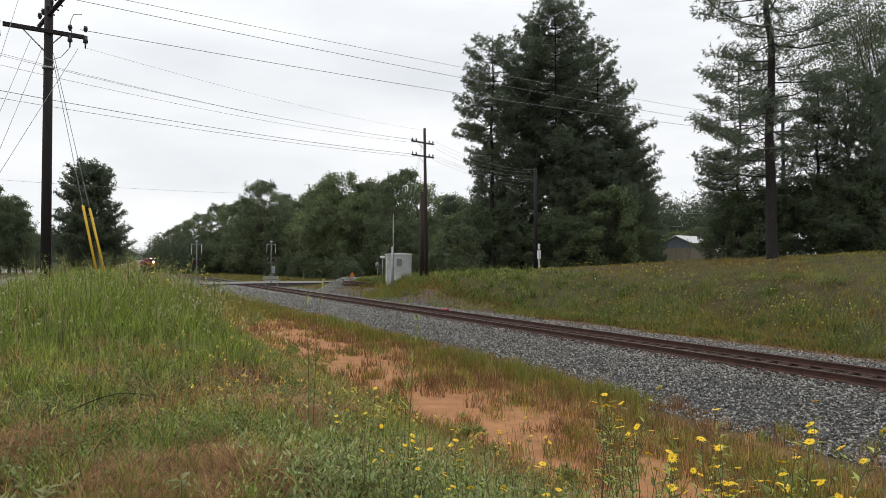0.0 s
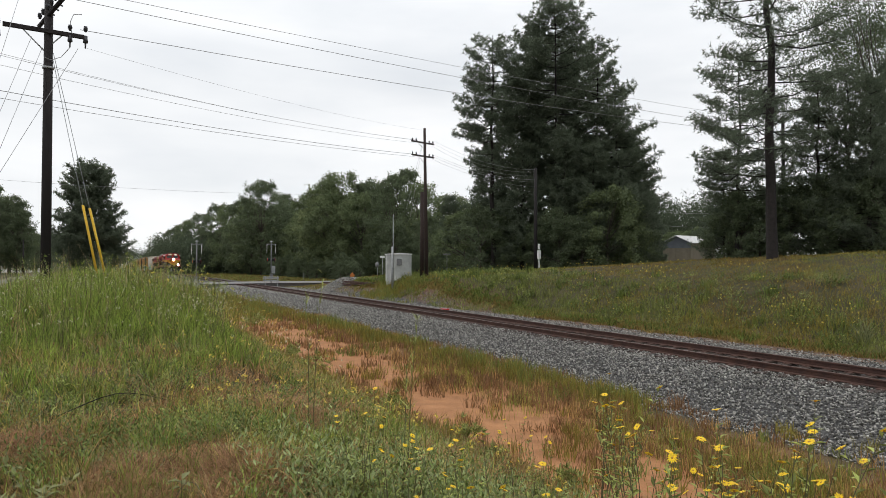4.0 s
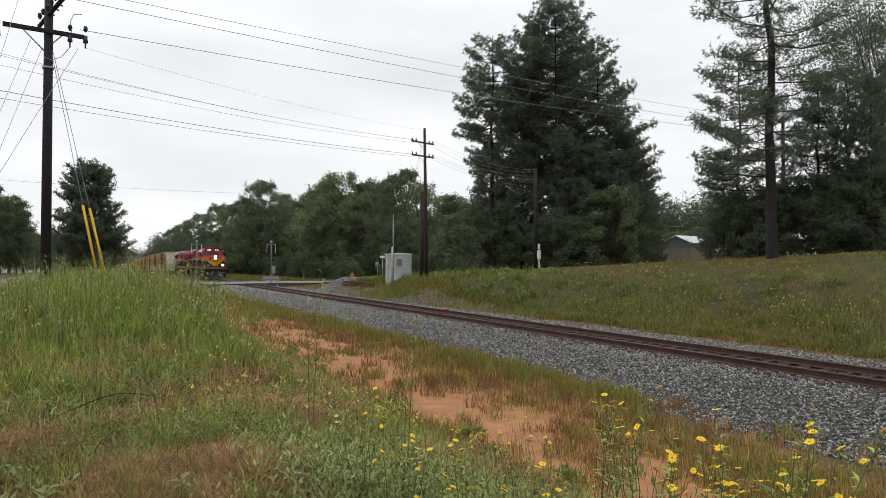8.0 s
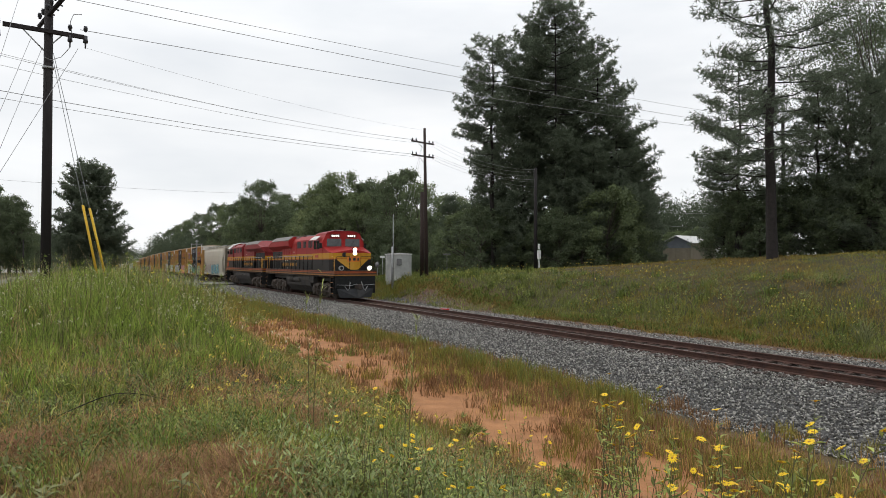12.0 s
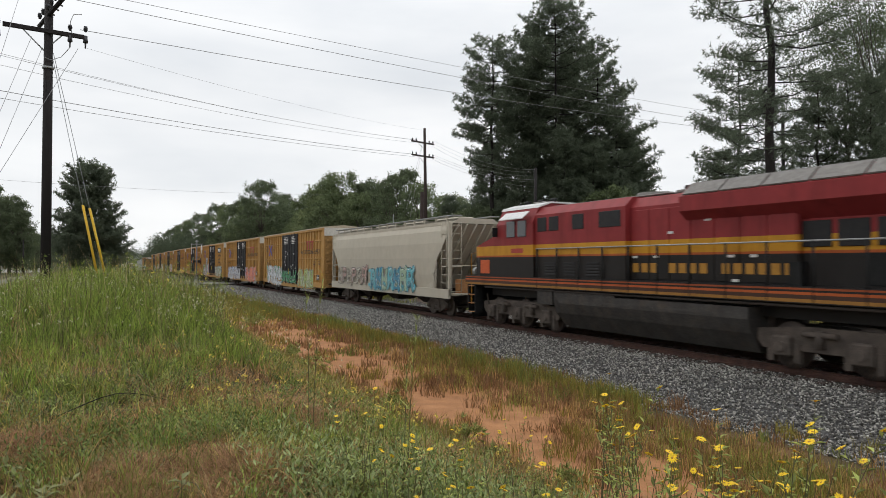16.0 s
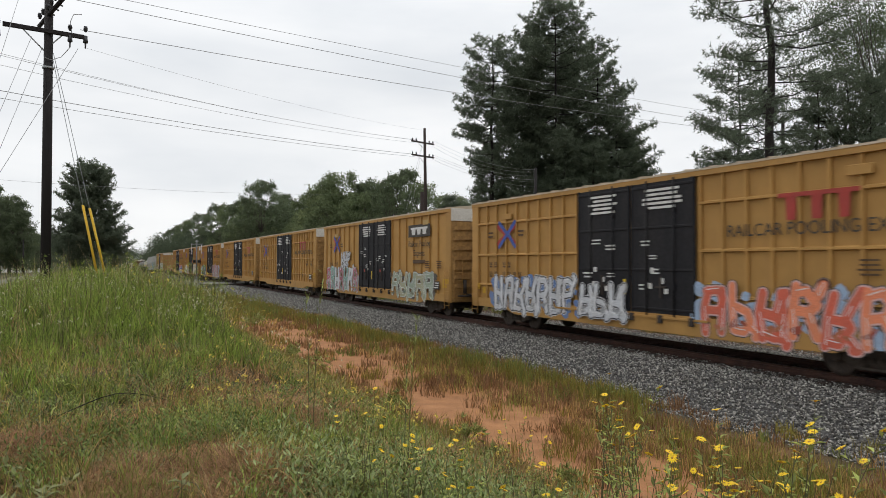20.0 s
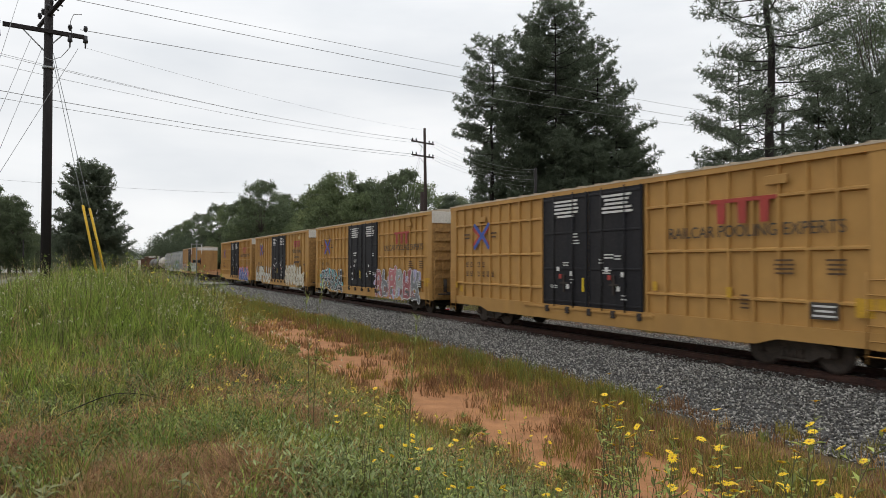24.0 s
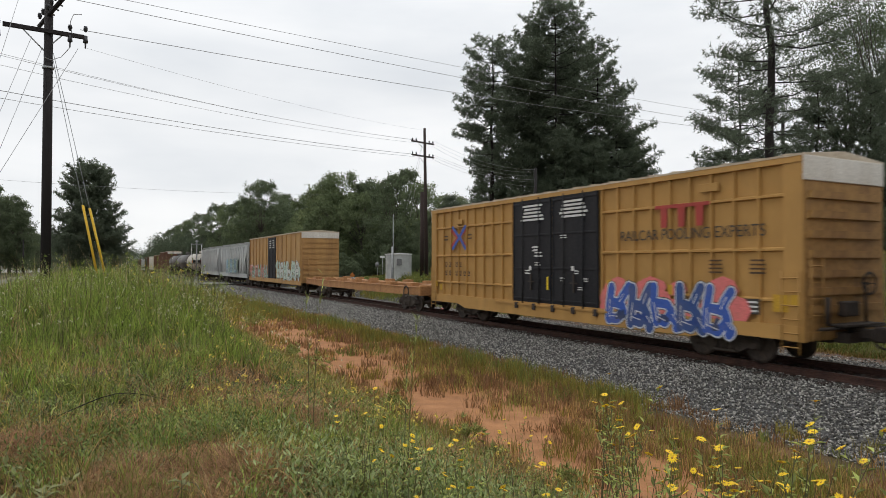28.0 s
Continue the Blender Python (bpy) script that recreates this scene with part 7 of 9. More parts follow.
def old_boxcar(back, length, paint, label, top=4.6, ribs=14, door=True, cap=True):
    """A shorter boxcar with one door and plain vertical ribs."""
    car = thing("boxcar", 0, TRACK_Y, 0, label, "boxcar")
    a, b, m = -0.9, -length + 0.9, M[paint]
    part("body", Geo().box(b, a, -1.5, 1.5, 0.95, top), m, car)
    part("roof", Geo().extrude_x([(-1.56, top - 0.02), (1.56, top - 0.02), (1.56, top + 0.06), (0, top + 0.2), (-1.56, top + 0.06)], b - 0.02, a + 0.02), M["roof_pale"], car)
    part("side_sill", Geo().box(b, a, -1.57, -1.5, 0.72, 1.08).box(b, a, 1.5, 1.57, 0.72, 1.08), m, car)
    mid = (a + b) / 2
    for i in range(ribs):
        x = b + 0.15 + (a - b - 0.3) * i / (ribs - 1)
        if door and abs(x - mid) < 1.5:
            continue
        part("side_post", Geo().box(x - 0.05, x + 0.05, -1.565, -1.5, 1.0, top - 0.05), m, car)
    if door:
        d = part("door", Geo().bevel_box(mid - 1.45, mid + 1.45, -1.56, -1.5, 1.02, top - 0.12, 0.015), M["box_black"], car, "dark sliding door")
        for x in (-0.6, 0.6):
            part("lock_rod", Geo().tube((mid + x, -1.585, 1.1), (mid + x, -1.585, top - 0.2), 0.02), M["box_black"], d)
        part("stencil", bars_of(mid - 1.1, mid - 0.2, top - 1.1, top - 0.3, -1.562, 4, random.Random(2)), M["paint_white"], d)
        part("stencil", bars_of(mid + 0.2, mid + 1.1, top - 1.1, top - 0.3, -1.562, 4, random.Random(3)), M["paint_white"], d)
    for e, rz in ((a, 0), (b, 180)):
        end = part("end_panel", Geo().box(-0.01, 0.012, -1.5, 1.5, 0.9, top - 0.02), m, car, "corrugated end wall", pose(e, 0, 0, 0, 0, rz))
        for i in range(8):
            z = 1.1 + i * (top - 1.5) / 8
            part("end_rib", Geo().extrude_x([(-1.42, z), (1.42, z), (1.36, z + 0.22), (-1.36, z + 0.22)], 0.0, 0.07), m, end)
        if cap:
            part("end_cap", Geo().box(0.0, 0.05, -1.5, 1.5, top - 0.45, top), M["end_white"], end, "white panel at the top of the end")
        part("end_ladder", ladder(0.12, -1.2, 0.8, 2.8, 0.44, "y", 6), m, end)
    part("underframe", Geo().box(b + 0.3, a - 0.3, -0.4, 0.4, 0.62, 0.96), M["under"], car)
    for x in (-2.9, -length + 2.9):
        add_truck(car, x)
    add_couplers(car, length)
    CARS.append((car, back, False))
    return car


def tank_car(back, length, paint, label, top=4.3):
    car = thing("tank_car", 0, TRACK_Y, 0, label, "tank car", "tank cars")
    a, b, r = -1.3, -length + 1.3, 1.45
    zc = top - r - 0.3
    prof = [(0.001, -0.55), (r * 0.45, -0.48), (r * 0.78, -0.3), (r * 0.95, -0.1), (r, 0.0), (r, a - b), (r * 0.95, a - b + 0.1), (r * 0.78, a - b + 0.3), (r * 0.45, a - b + 0.48), (0.001, a - b + 0.55)]
    part("tank", Geo().lathe(prof, 28, Matrix.Translation((b, 0, zc)) @ Matrix.Rotation(math.pi / 2, 4, "Y")), M[paint], car, "round horizontal tank")
    mid = (a + b) / 2
    part("dome", Geo().tube((mid, 0, top - 0.4), (mid, 0, top + 0.12), 0.5, 0.5, 16), M[paint], car)
    part("dome_platform", Geo().box(mid - 1.1, mid + 1.1, -1.2, 1.2, top - 0.36, top - 0.31), M["under"], car)
    part("dome_rail", Geo().path([(mid - 1.1, -1.2, top - 0.3), (mid - 1.1, -1.2, top + 0.6), (mid + 1.1, -1.2, top + 0.6), (mid + 1.1, -1.2, top - 0.3)], 0.03, 5), M["under"], car)
    part("ladder", ladder(mid, -1.55, 0.9, top - 0.2, 0.45, "x", 9), M["under"], car)
    part("stub_sill", Geo().box(b - 0.6, b + 3.0, -0.35, 0.35, 0.75, 1.15).box(a - 3.0, a + 0.6, -0.35, 0.35, 0.75, 1.15), M["under"], car)
    for s in (-1, 1):
        part("grab_rail", Geo().tube((b, s * 1.5, zc - 0.2), (a, s * 1.5, zc - 0.2), 0.025), M["under"], car)
    for e in (a - 2.0, b + 2.0):
        part("saddle", Geo().extrude_x([(-1.1, 0.95), (1.1, 0.95), (1.3, zc - 0.4), (-1.3, zc - 0.4)], e - 0.2, e + 0.2), M["under"], car)
    for x in (-2.6, -length + 2.6):
        add_truck(car, x)
    add_couplers(car, length)
    CARS.append((car, back, False))


def build_other_cars():
    h = hopper(42.5, 18.05, "hopper_cream", "cream covered hopper car with graffiti along its side")
    y = -1.56
    graffiti(h, -16.0, -10.8, 1.22, 2.2, y, [(0.42, 0.38, 0.3), (0.45, 0.3, 0.26)], 31, 5, None, 0.8)
    graffiti(h, -10.2, -4.3, 1.05, 2.15, y, [(0.12, 0.4, 0.46), (0.05, 0.24, 0.36), (0.3, 0.42, 0.3)], 32, 6, (0.13, 0.42, 0.5), 1.0)
    flatcar(226.0, 21.0)
    c = old_boxcar(247.0, 21.3, "box_tan", "weathered tan boxcar with dark door and white end cap", 4.85)
    graffiti(c, -20.2, -12.3, 1.1, 2.2, -1.575, [(0.5, 0.2, 0.15), (0.25, 0.4, 0.3)], 41, 5, (0.4, 0.2, 0.15))
    graffiti(c, -8.6, -1.3, 1.1, 2.5, -1.575, [(0.45, 0.55, 0.45), (0.55, 0.55, 0.5)], 42, 5, (0.4, 0.5, 0.4))
    h2 = hopper(268.3, 18.4, "hopper_grey", "grey ribbed covered hopper car with faded graffiti", 14)
    graffiti(h2, -12.5, -5.0, 1.35, 2.9, -1.63, [(0.2, 0.33, 0.4), (0.3, 0.4, 0.3)], 43, 5)
    hopper(286.7, 17.6, "hopper_grey", "plain grey ribbed covered hopper car", 14)
    tank_car(304.3, 19.5, "tank_white", "dirty white tank car streaked with spills")
    tank_car(323.8, 16.5, "tank_black", "black round tank car with dusty sides")
    tank_car(340.3, 16.2, "tank_black", "black round tank car with dusty sides")
    old_boxcar(356.5, 20.5, "box_brown", "brown boxcar with white end cap", 5.0, 16, False)
    old_boxcar(377.0, 20.5, "box_brown", "dark brown ribbed boxcar", 4.6, 20, False, False)
    hopper(397.5, 18.4, "hopper_cream", "cream covered hopper car", 0)
    old_boxcar(415.9, 20.5, "box_brown", "dark brown boxcar with dark door", 4.8, 14)
    hopper(436.4, 18.4, "hopper_grey", "grey ribbed covered hopper car", 14)
    old_boxcar(454.8, 20.5, "box_brown", "dark brown boxcar with dark door", 4.8, 14)


build_other_cars()
# ---- grass, weeds and flowers ----
M["grass_green"] = mat("green_grass", (0.26, 0.33, 0.06), (0.18, 0.24, 0.048), 0.6, scale=0.5, translucent=0.16, each=-0.7, spec=0.12)
M["grass_deep"] = mat("deep_green_grass", (0.16, 0.2, 0.045), (0.105, 0.14, 0.034), 0.6, scale=0.5, translucent=0.16, each=-0.65, spec=0.12)
M["grass_olive"] = mat("olive_grass", (0.42, 0.36, 0.09), (0.29, 0.245, 0.066), 0.65, scale=0.5, translucent=0.16, each=-0.7, spec=0.12)
M["grass_brown"] = mat("brown_dry_grass", (0.46, 0.29, 0.115), (0.32, 0.19, 0.08), 0.75, scale=0.5, translucent=0.12, each=-0.7, spec=0.12)
M["grass_red"] = mat("reddish_dry_grass", (0.29, 0.165, 0.08), (0.21, 0.115, 0.06), 0.75, scale=0.6, translucent=0.14, each=-0.4, spec=0.12)
# darker versions of the sward grasses, which lower the bank's brightness
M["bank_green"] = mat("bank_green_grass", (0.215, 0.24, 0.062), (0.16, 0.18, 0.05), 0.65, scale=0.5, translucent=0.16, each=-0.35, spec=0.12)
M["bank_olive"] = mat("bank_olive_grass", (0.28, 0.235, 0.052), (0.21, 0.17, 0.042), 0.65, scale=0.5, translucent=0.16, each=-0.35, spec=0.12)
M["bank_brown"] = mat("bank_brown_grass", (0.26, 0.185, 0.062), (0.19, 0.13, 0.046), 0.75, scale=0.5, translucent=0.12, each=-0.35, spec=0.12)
M["grass_straw"] = mat("straw_stalks", (0.45, 0.36, 0.19), (0.33, 0.25, 0.13), 0.75, scale=0.6, translucent=0.12, each=-0.3, spec=0.12)
M["weed_leaf"] = mat("weed_leaves", (0.30, 0.33, 0.10), (0.2, 0.23, 0.07), 0.6, scale=1.0, translucent=0.16, each=-0.6, spec=0.12)
M["weed_pale"] = mat("pale_grey_green_leaves", (0.24, 0.248, 0.115), (0.17, 0.182, 0.085), 0.65, scale=1.0, translucent=0.16, each=-0.3, spec=0.12)
M["weed_dark"] = mat("dark_weed_leaves", (0.17, 0.215, 0.06), (0.115, 0.15, 0.042), 0.6, scale=1.0, translucent=0.16, each=-0.4, spec=0.12)
M["grass_thatch"] = mat("reddish_thatch", (0.40, 0.24, 0.125), (0.27, 0.15, 0.08), 0.8, scale=1.0, translucent=0.15, each=-0.5, spec=0.12)
M["weed_grey"] = mat("grey_green_weed_leaves", (0.25, 0.295, 0.125), (0.165, 0.2, 0.085), 0.65, scale=1.0, translucent=0.16, each=-0.5, spec=0.12)
M["blossom"] = mat("cream_blossoms", (0.62, 0.6, 0.42), (0.55, 0.5, 0.3), 0.7, scale=4, translucent=0.3)
M["petal"] = mat("yellow_petals", (0.83, 0.60, 0.02), (0.78, 0.50, 0.015), 0.5, scale=20, translucent=0.3, each=-0.15)
M["petal_pale"] = mat("pale_yellow_petals", (0.74, 0.6, 0.12), (0.66, 0.5, 0.08), 0.5, scale=20, translucent=0.3, each=-0.15)
M["flower_eye"] = mat("flower_middle", (0.50, 0.27, 0.02), (0.36, 0.17, 0.02), 0.7, scale=60)
M["stem"] = mat("green_brown_stems", (0.12, 0.12, 0.05), (0.085, 0.06, 0.035), 0.7, scale=4)

_h, _w = 68.34 / 2 + 2, math.degrees(math.atan2(_s, -_c))


def fan(rng, n, r0, r1, spread=None):
    """Places in the fan of ground before the eye, thinning out with distance."""
    r = np.exp(rng.uniform(math.log(r0), math.log(r1), n))
    a = np.radians(_w + rng.uniform(-1, 1, n) * (spread or _h))
    return r * np.cos(a), r * np.sin(a), r


def blades(rng, x, y, height, width, lean, curl=0.5, base=None):
    """Arched blades of grass, three triangles each."""
    n = len(x)
    z = ground_z(x, y) - 0.02 if base is None else base
    p = np.stack([x, y, z], 1)
    a = rng.uniform(0, 2 * math.pi, n)
    d = np.stack([np.cos(a), np.sin(a), np.zeros(n)], 1)
    f = rng.uniform(0, 2 * math.pi, n)
    side = np.stack([np.cos(f), np.sin(f), np.zeros(n)], 1) * (width * 0.5)[:, None]
    up = np.array([[0, 0, 1.0]])
    l1 = lean * (1 - curl * 0.5)
    l2 = np.minimum(lean * (1 + curl), 1.5)
    m1 = p + (up * np.cos(l1)[:, None] + d * np.sin(l1)[:, None]) * (height * 0.55)[:, None]
    tip = m1 + (up * np.cos(l2)[:, None] + d * np.sin(l2)[:, None]) * (height * 0.45)[:, None]
    v = np.stack([p - side, p + side, m1 - side * 0.75, m1 + side * 0.75, tip], 1).reshape(-1, 3)
    k = (np.arange(n) * 5)[:, None]
    t = np.concatenate([k + [[0, 1, 3]], k + [[0, 3, 2]], k + [[2, 3, 4]]], 1).reshape(-1, 3)
    return v, t


def stuff(name, v, f, material, label, category):
    return tagged(new(name, bulk(name, v, f, material)), label, category, kind="stuff")


def near_bank(rng):
    """The sward on the bank round the eye: kinds mixed by patches, tall and fresh over the hump, matted and dry before the eye."""
    x, y, r = fan(rng, 600000, 1.9, 62)
    keep = (y > -4.6) & (y < 5.0 + 0.6 * wob(x, y, 0.8, 1.0)) & (x > CROSS_X + 6)
    x, y, r = x[keep], y[keep], r[keep]
    knot = 0.55 * wob(x, y, 9.0, 4.0) + 0.55 * wob(x, y, 4.3, 9.0)
    keep = rng.uniform(size=len(x)) < np.clip(0.46 + 0.95 * knot + 0.5 * sm(7, 13, r), 0.05, 1.0)
    x, y, r, knot = x[keep], y[keep], r[keep], knot[keep]
    n = len(x)
    fine = rng.normal(size=n)
    patch = wob(x, y, 0.8, 5.0) + 0.8 * wob(x, y, 2.9, 1.5) + 0.5 * wob(x, y, 6.5, 2.5)
    hump = sm(7.5, 12, r) * sm(3.4, 1.0, y)
    fore = sm(7.5, 4.5, r)
    edge = sm(2.0, 4.4, y)
    u = rng.uniform(size=n)
    green = patch + 0.35 * fine + 1.5 * hump - 0.3 * edge - 0.35 * fore > 0.45
    brown = ~green & (patch + 0.3 * fine < 0.2 + 0.3 * edge + 0.55 * fore)
    straw = u < 0.03
    deep = green & (u > 0.72)
    for key, pick in (("straw", straw), ("deep", deep & ~straw), ("green", green & ~straw & ~deep), ("brown", brown & ~straw & (u < 0.55)), ("thatch", brown & ~straw & (u >= 0.55)), ("olive", ~green & ~brown & ~straw)):
        X, Y, R = x[pick], y[pick], r[pick]
        n = len(X)
        tall = (1 + 0.45 * knot[pick]) * (0.19 + 0.36 * sm(8, 14, R) * sm(3.4, 1.0, Y)) * rng.uniform(0.45, 1.4, n) * (1 + 0.4 * wob(X, Y, 1.1, 3.0))
        lean = np.abs(rng.normal(0.5, 0.38, n))
        if key in ("brown", "thatch"):
            tall, lean = tall * 1.05, np.abs(rng.normal(1.05, 0.35, n))
        if key == "straw":
            tall, lean = tall * 1.7, np.abs(rng.normal(0.35, 0.3, n))
        width = (0.0026 + 0.00056 * R) * rng.uniform(0.6, 1.5, n) * (0.6 if key == "straw" else 1)
        v, f = blades(rng, X, Y, tall, width, np.minimum(lean, 1.4))
        stuff("grass", v, f, M["grass_" + key], "rough %s grass on the bank beside the railway" % {"green": "green", "deep": "deep green", "olive": "olive", "brown": "brown dry", "thatch": "matted reddish", "straw": "pale straw"}[key], "grass")
    # separate long tufts that stand out of the sward
    cx, cy, cr = fan(rng, 420, 3.5, 24)
    k = (cy > -3.5) & (cy < 4.6)
    cx, cy, cr = cx[k], cy[k], cr[k]
    h = len(cx) // 2
    clumps(rng, cx[:h], cy[:h], rng.uniform(0.28, 0.5, h), 40, 0.05 + 0.004 * cr[:h], "grass_green", "long fresh green tufts in the sward", 0.45, 0.55)
    clumps(rng, cx[h:], cy[h:], rng.uniform(0.25, 0.45, len(cx) - h), 36, 0.05 + 0.004 * cr[h:], "grass_olive", "long olive tufts in the sward", 0.5, 0.55)


def weed_patches(rng, n, r0, r1, keep, tall, material, label, leaf, stems=26, size=0.2, slim=0.2, spots=()):
    """Knots of leafy stems: leaves set all the way up each leaning stem."""
    if spots:
        x, y = np.array([spot(a, b)[:2] for a, b in spots]).T
        r = np.hypot(x, y)
    else:
        x, y, r = fan(rng, n, r0, r1)
        k = keep(x, y, r)
        x, y, r = x[k], y[k], r[k]
    n = len(x)
    i = np.repeat(np.arange(n), stems)
    sx, sy = x[i] + rng.normal(size=len(i)) * size * 0.5, y[i] + rng.normal(size=len(i)) * size * 0.5
    base = np.stack([sx, sy, ground_z(sx, sy)], 1)
    off = np.hypot(sx - x[i], sy - y[i]) / size
    h = tall * rng.uniform(0.7, 1.25, n)[i] * rng.uniform(0.5, 1.1, len(i)) * np.clip(1.2 - 0.5 * off, 0.3, 1)
    way = np.stack([(sx - x[i]) * 0.8 + rng.normal(size=len(i)) * 0.12, (sy - y[i]) * 0.8 + rng.normal(size=len(i)) * 0.12, h], 1)
    per = 12
    j = np.repeat(np.arange(len(i)), per)
    t = np.tile(np.linspace(0.2, 1.0, per), len(i))
    c = base[j] + way[j] * t[:, None]
    a = np.tile(np.arange(per) * 2.4, len(i)) + rng.uniform(0, 6.3, len(i))[j]
    up = rng.uniform(0.15, 0.8, len(j)) + 0.5 * (t > 0.85)
    d = np.stack([np.cos(a) * np.cos(up), np.sin(a) * np.cos(up), np.sin(up)], 1)
    e = np.stack([-np.sin(a), np.cos(a), np.zeros(len(a))], 1)
    ln = (leaf * rng.uniform(0.6, 1.3, len(j)) * (1.2 - 0.55 * t) * (1 + 0.03 * r[i][j]))[:, None]
    v = np.stack([c, c + d * ln * 0.45 + e * ln * slim, c + d * ln, c + d * ln * 0.45 - e * ln * slim], 1).reshape(-1, 3)
    stuff("leafy_weeds", v, np.arange(len(j) * 4).reshape(-1, 4), M[material], label, "weeds")


def all_round(rng):
    """Thin grass round and behind the eye, so that the bank does not end there."""
    n = 46000
    a, r = rng.uniform(0, 2 * math.pi, n), 26 * np.sqrt(rng.uniform(size=n))
    x, y = r * np.cos(a), r * np.sin(a)
    off = np.abs((np.degrees(a) - _w + 180) % 360 - 180)
    k = (off > _h) & (y > -4.6) & (y < 10.6) & (np.hypot(x, y) > 0.7) & ((y < 5) | (rng.uniform(size=n) < 0.4))
    x, y = x[k], y[k]
    v, f = blades(rng, x, y, 0.24 * rng.uniform(0.5, 1.4, len(x)), rng.uniform(0.008, 0.016, len(x)), np.abs(rng.normal(0.5, 0.35, len(x))))
    stuff("grass", v, f, M["grass_olive"], "thin olive grass on the bank", "grass")
    for key, n, tall, label in (("grass_olive", 42000, 0.26, "olive grass sward on the bank"), ("grass_green", 30000, 0.24, "fresh green grass in the sward of the bank"), ("grass_brown", 26000, 0.2, "dry brown grass in the sward of the bank")):
        a, r = rng.uniform(0, 2 * math.pi, n), 11 * rng.uniform(size=n) ** 0.6
        x, y = r * np.cos(a), r * np.sin(a)
        off = np.abs((np.degrees(a) - _w + 180) % 360 - 180)
        k = ((off > _h) | (r < 1.9)) & (y > -4.6) & (y < 4.8) & (r > 0.35) & (wob(x, y, 0.8, tall * 20) + rng.normal(size=n) * 0.5 > -0.35)
        x, y = x[k], y[k]
        v, f = blades(rng, x, y, tall * rng.uniform(0.5, 1.3, len(x)), rng.uniform(0.006, 0.014, len(x)), np.abs(rng.normal(0.6, 0.35, len(x))))
        stuff("grass", v, f, M[key], label, "grass")


def clumps(rng, cx, cy, tall, count, spread, key, label, lean=0.32, wide=1.0):
    n = len(cx)
    k = np.repeat(np.arange(n), count)
    m = len(k)
    sp = spread if np.ndim(spread) else np.full(n, spread)
    x, y = cx[k] + rng.normal(size=m) * sp[k], cy[k] + rng.normal(size=m) * sp[k]
    r = np.hypot(x, y)
    h = tall[k] * rng.uniform(0.45, 1.15, m)
    v, f = blades(rng, x, y, h, (0.003 + 0.0010 * r) * wide, np.abs(rng.normal(lean, 0.2, m)))
    stuff("grass_clumps", v, f, M[key], label, "grass")


def clay_strip(rng):
    """Bunch grass on the bare clay, closing up towards the ballast."""
    x, y, r = fan(rng, 15000, 4.2, 75)
    want = np.interp(y, [4.6, 5.2, 6.2, 7.4, 8.6, 9.6, 10.6, 11.0, 11.6], [0.55, 0.3, 0.17, 0.26, 0.58, 0.85, 0.9, 0.5, 0.0]) + 0.35 * wob(x, y, 0.9, 8.0) * sm(4.5, 6, y) + 0.35 * sm(22, 40, r)
    want = want * np.where((x > -12) & (y > 9.5), 0.22, 1.0) * np.where((x > -13) & (y > 5.0) & (y < 7.2), 0.5, 1.0)
    keep = (y > 4.4) & (y < 11.2) & (rng.uniform(size=len(x)) < want) & (x > CROSS_X + 5)
    x, y, r = x[keep], y[keep], r[keep]
    pick = rng.uniform(size=len(x)) + 0.25 * wob(x, y, 0.5, 2.0)
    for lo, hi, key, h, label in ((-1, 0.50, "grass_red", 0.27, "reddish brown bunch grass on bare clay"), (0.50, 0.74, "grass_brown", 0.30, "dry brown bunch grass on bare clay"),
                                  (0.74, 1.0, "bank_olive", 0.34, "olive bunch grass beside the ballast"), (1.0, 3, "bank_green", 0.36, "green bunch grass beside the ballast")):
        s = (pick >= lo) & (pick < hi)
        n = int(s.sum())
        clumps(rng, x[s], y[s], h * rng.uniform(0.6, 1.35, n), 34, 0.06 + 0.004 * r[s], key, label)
    # taller green tufts along the foot of the ballast
    cx = rng.uniform(-36, -10.5, 150)
    cy = 10.1 + rng.normal(size=150) * 0.35
    clumps(rng, cx, cy, rng.uniform(0.35, 0.7, 150) * (0.7 + 0.5 * wob(cx, cy, 0.4, 1.0)), 46, 0.13, "bank_green", "tall green tufts at the foot of the ballast", 0.18)
    clumps(rng, cx + 0.3, cy - 0.2, rng.uniform(0.3, 0.55, 150), 34, 0.16, "bank_olive", "tall olive tufts at the foot of the ballast", 0.2)


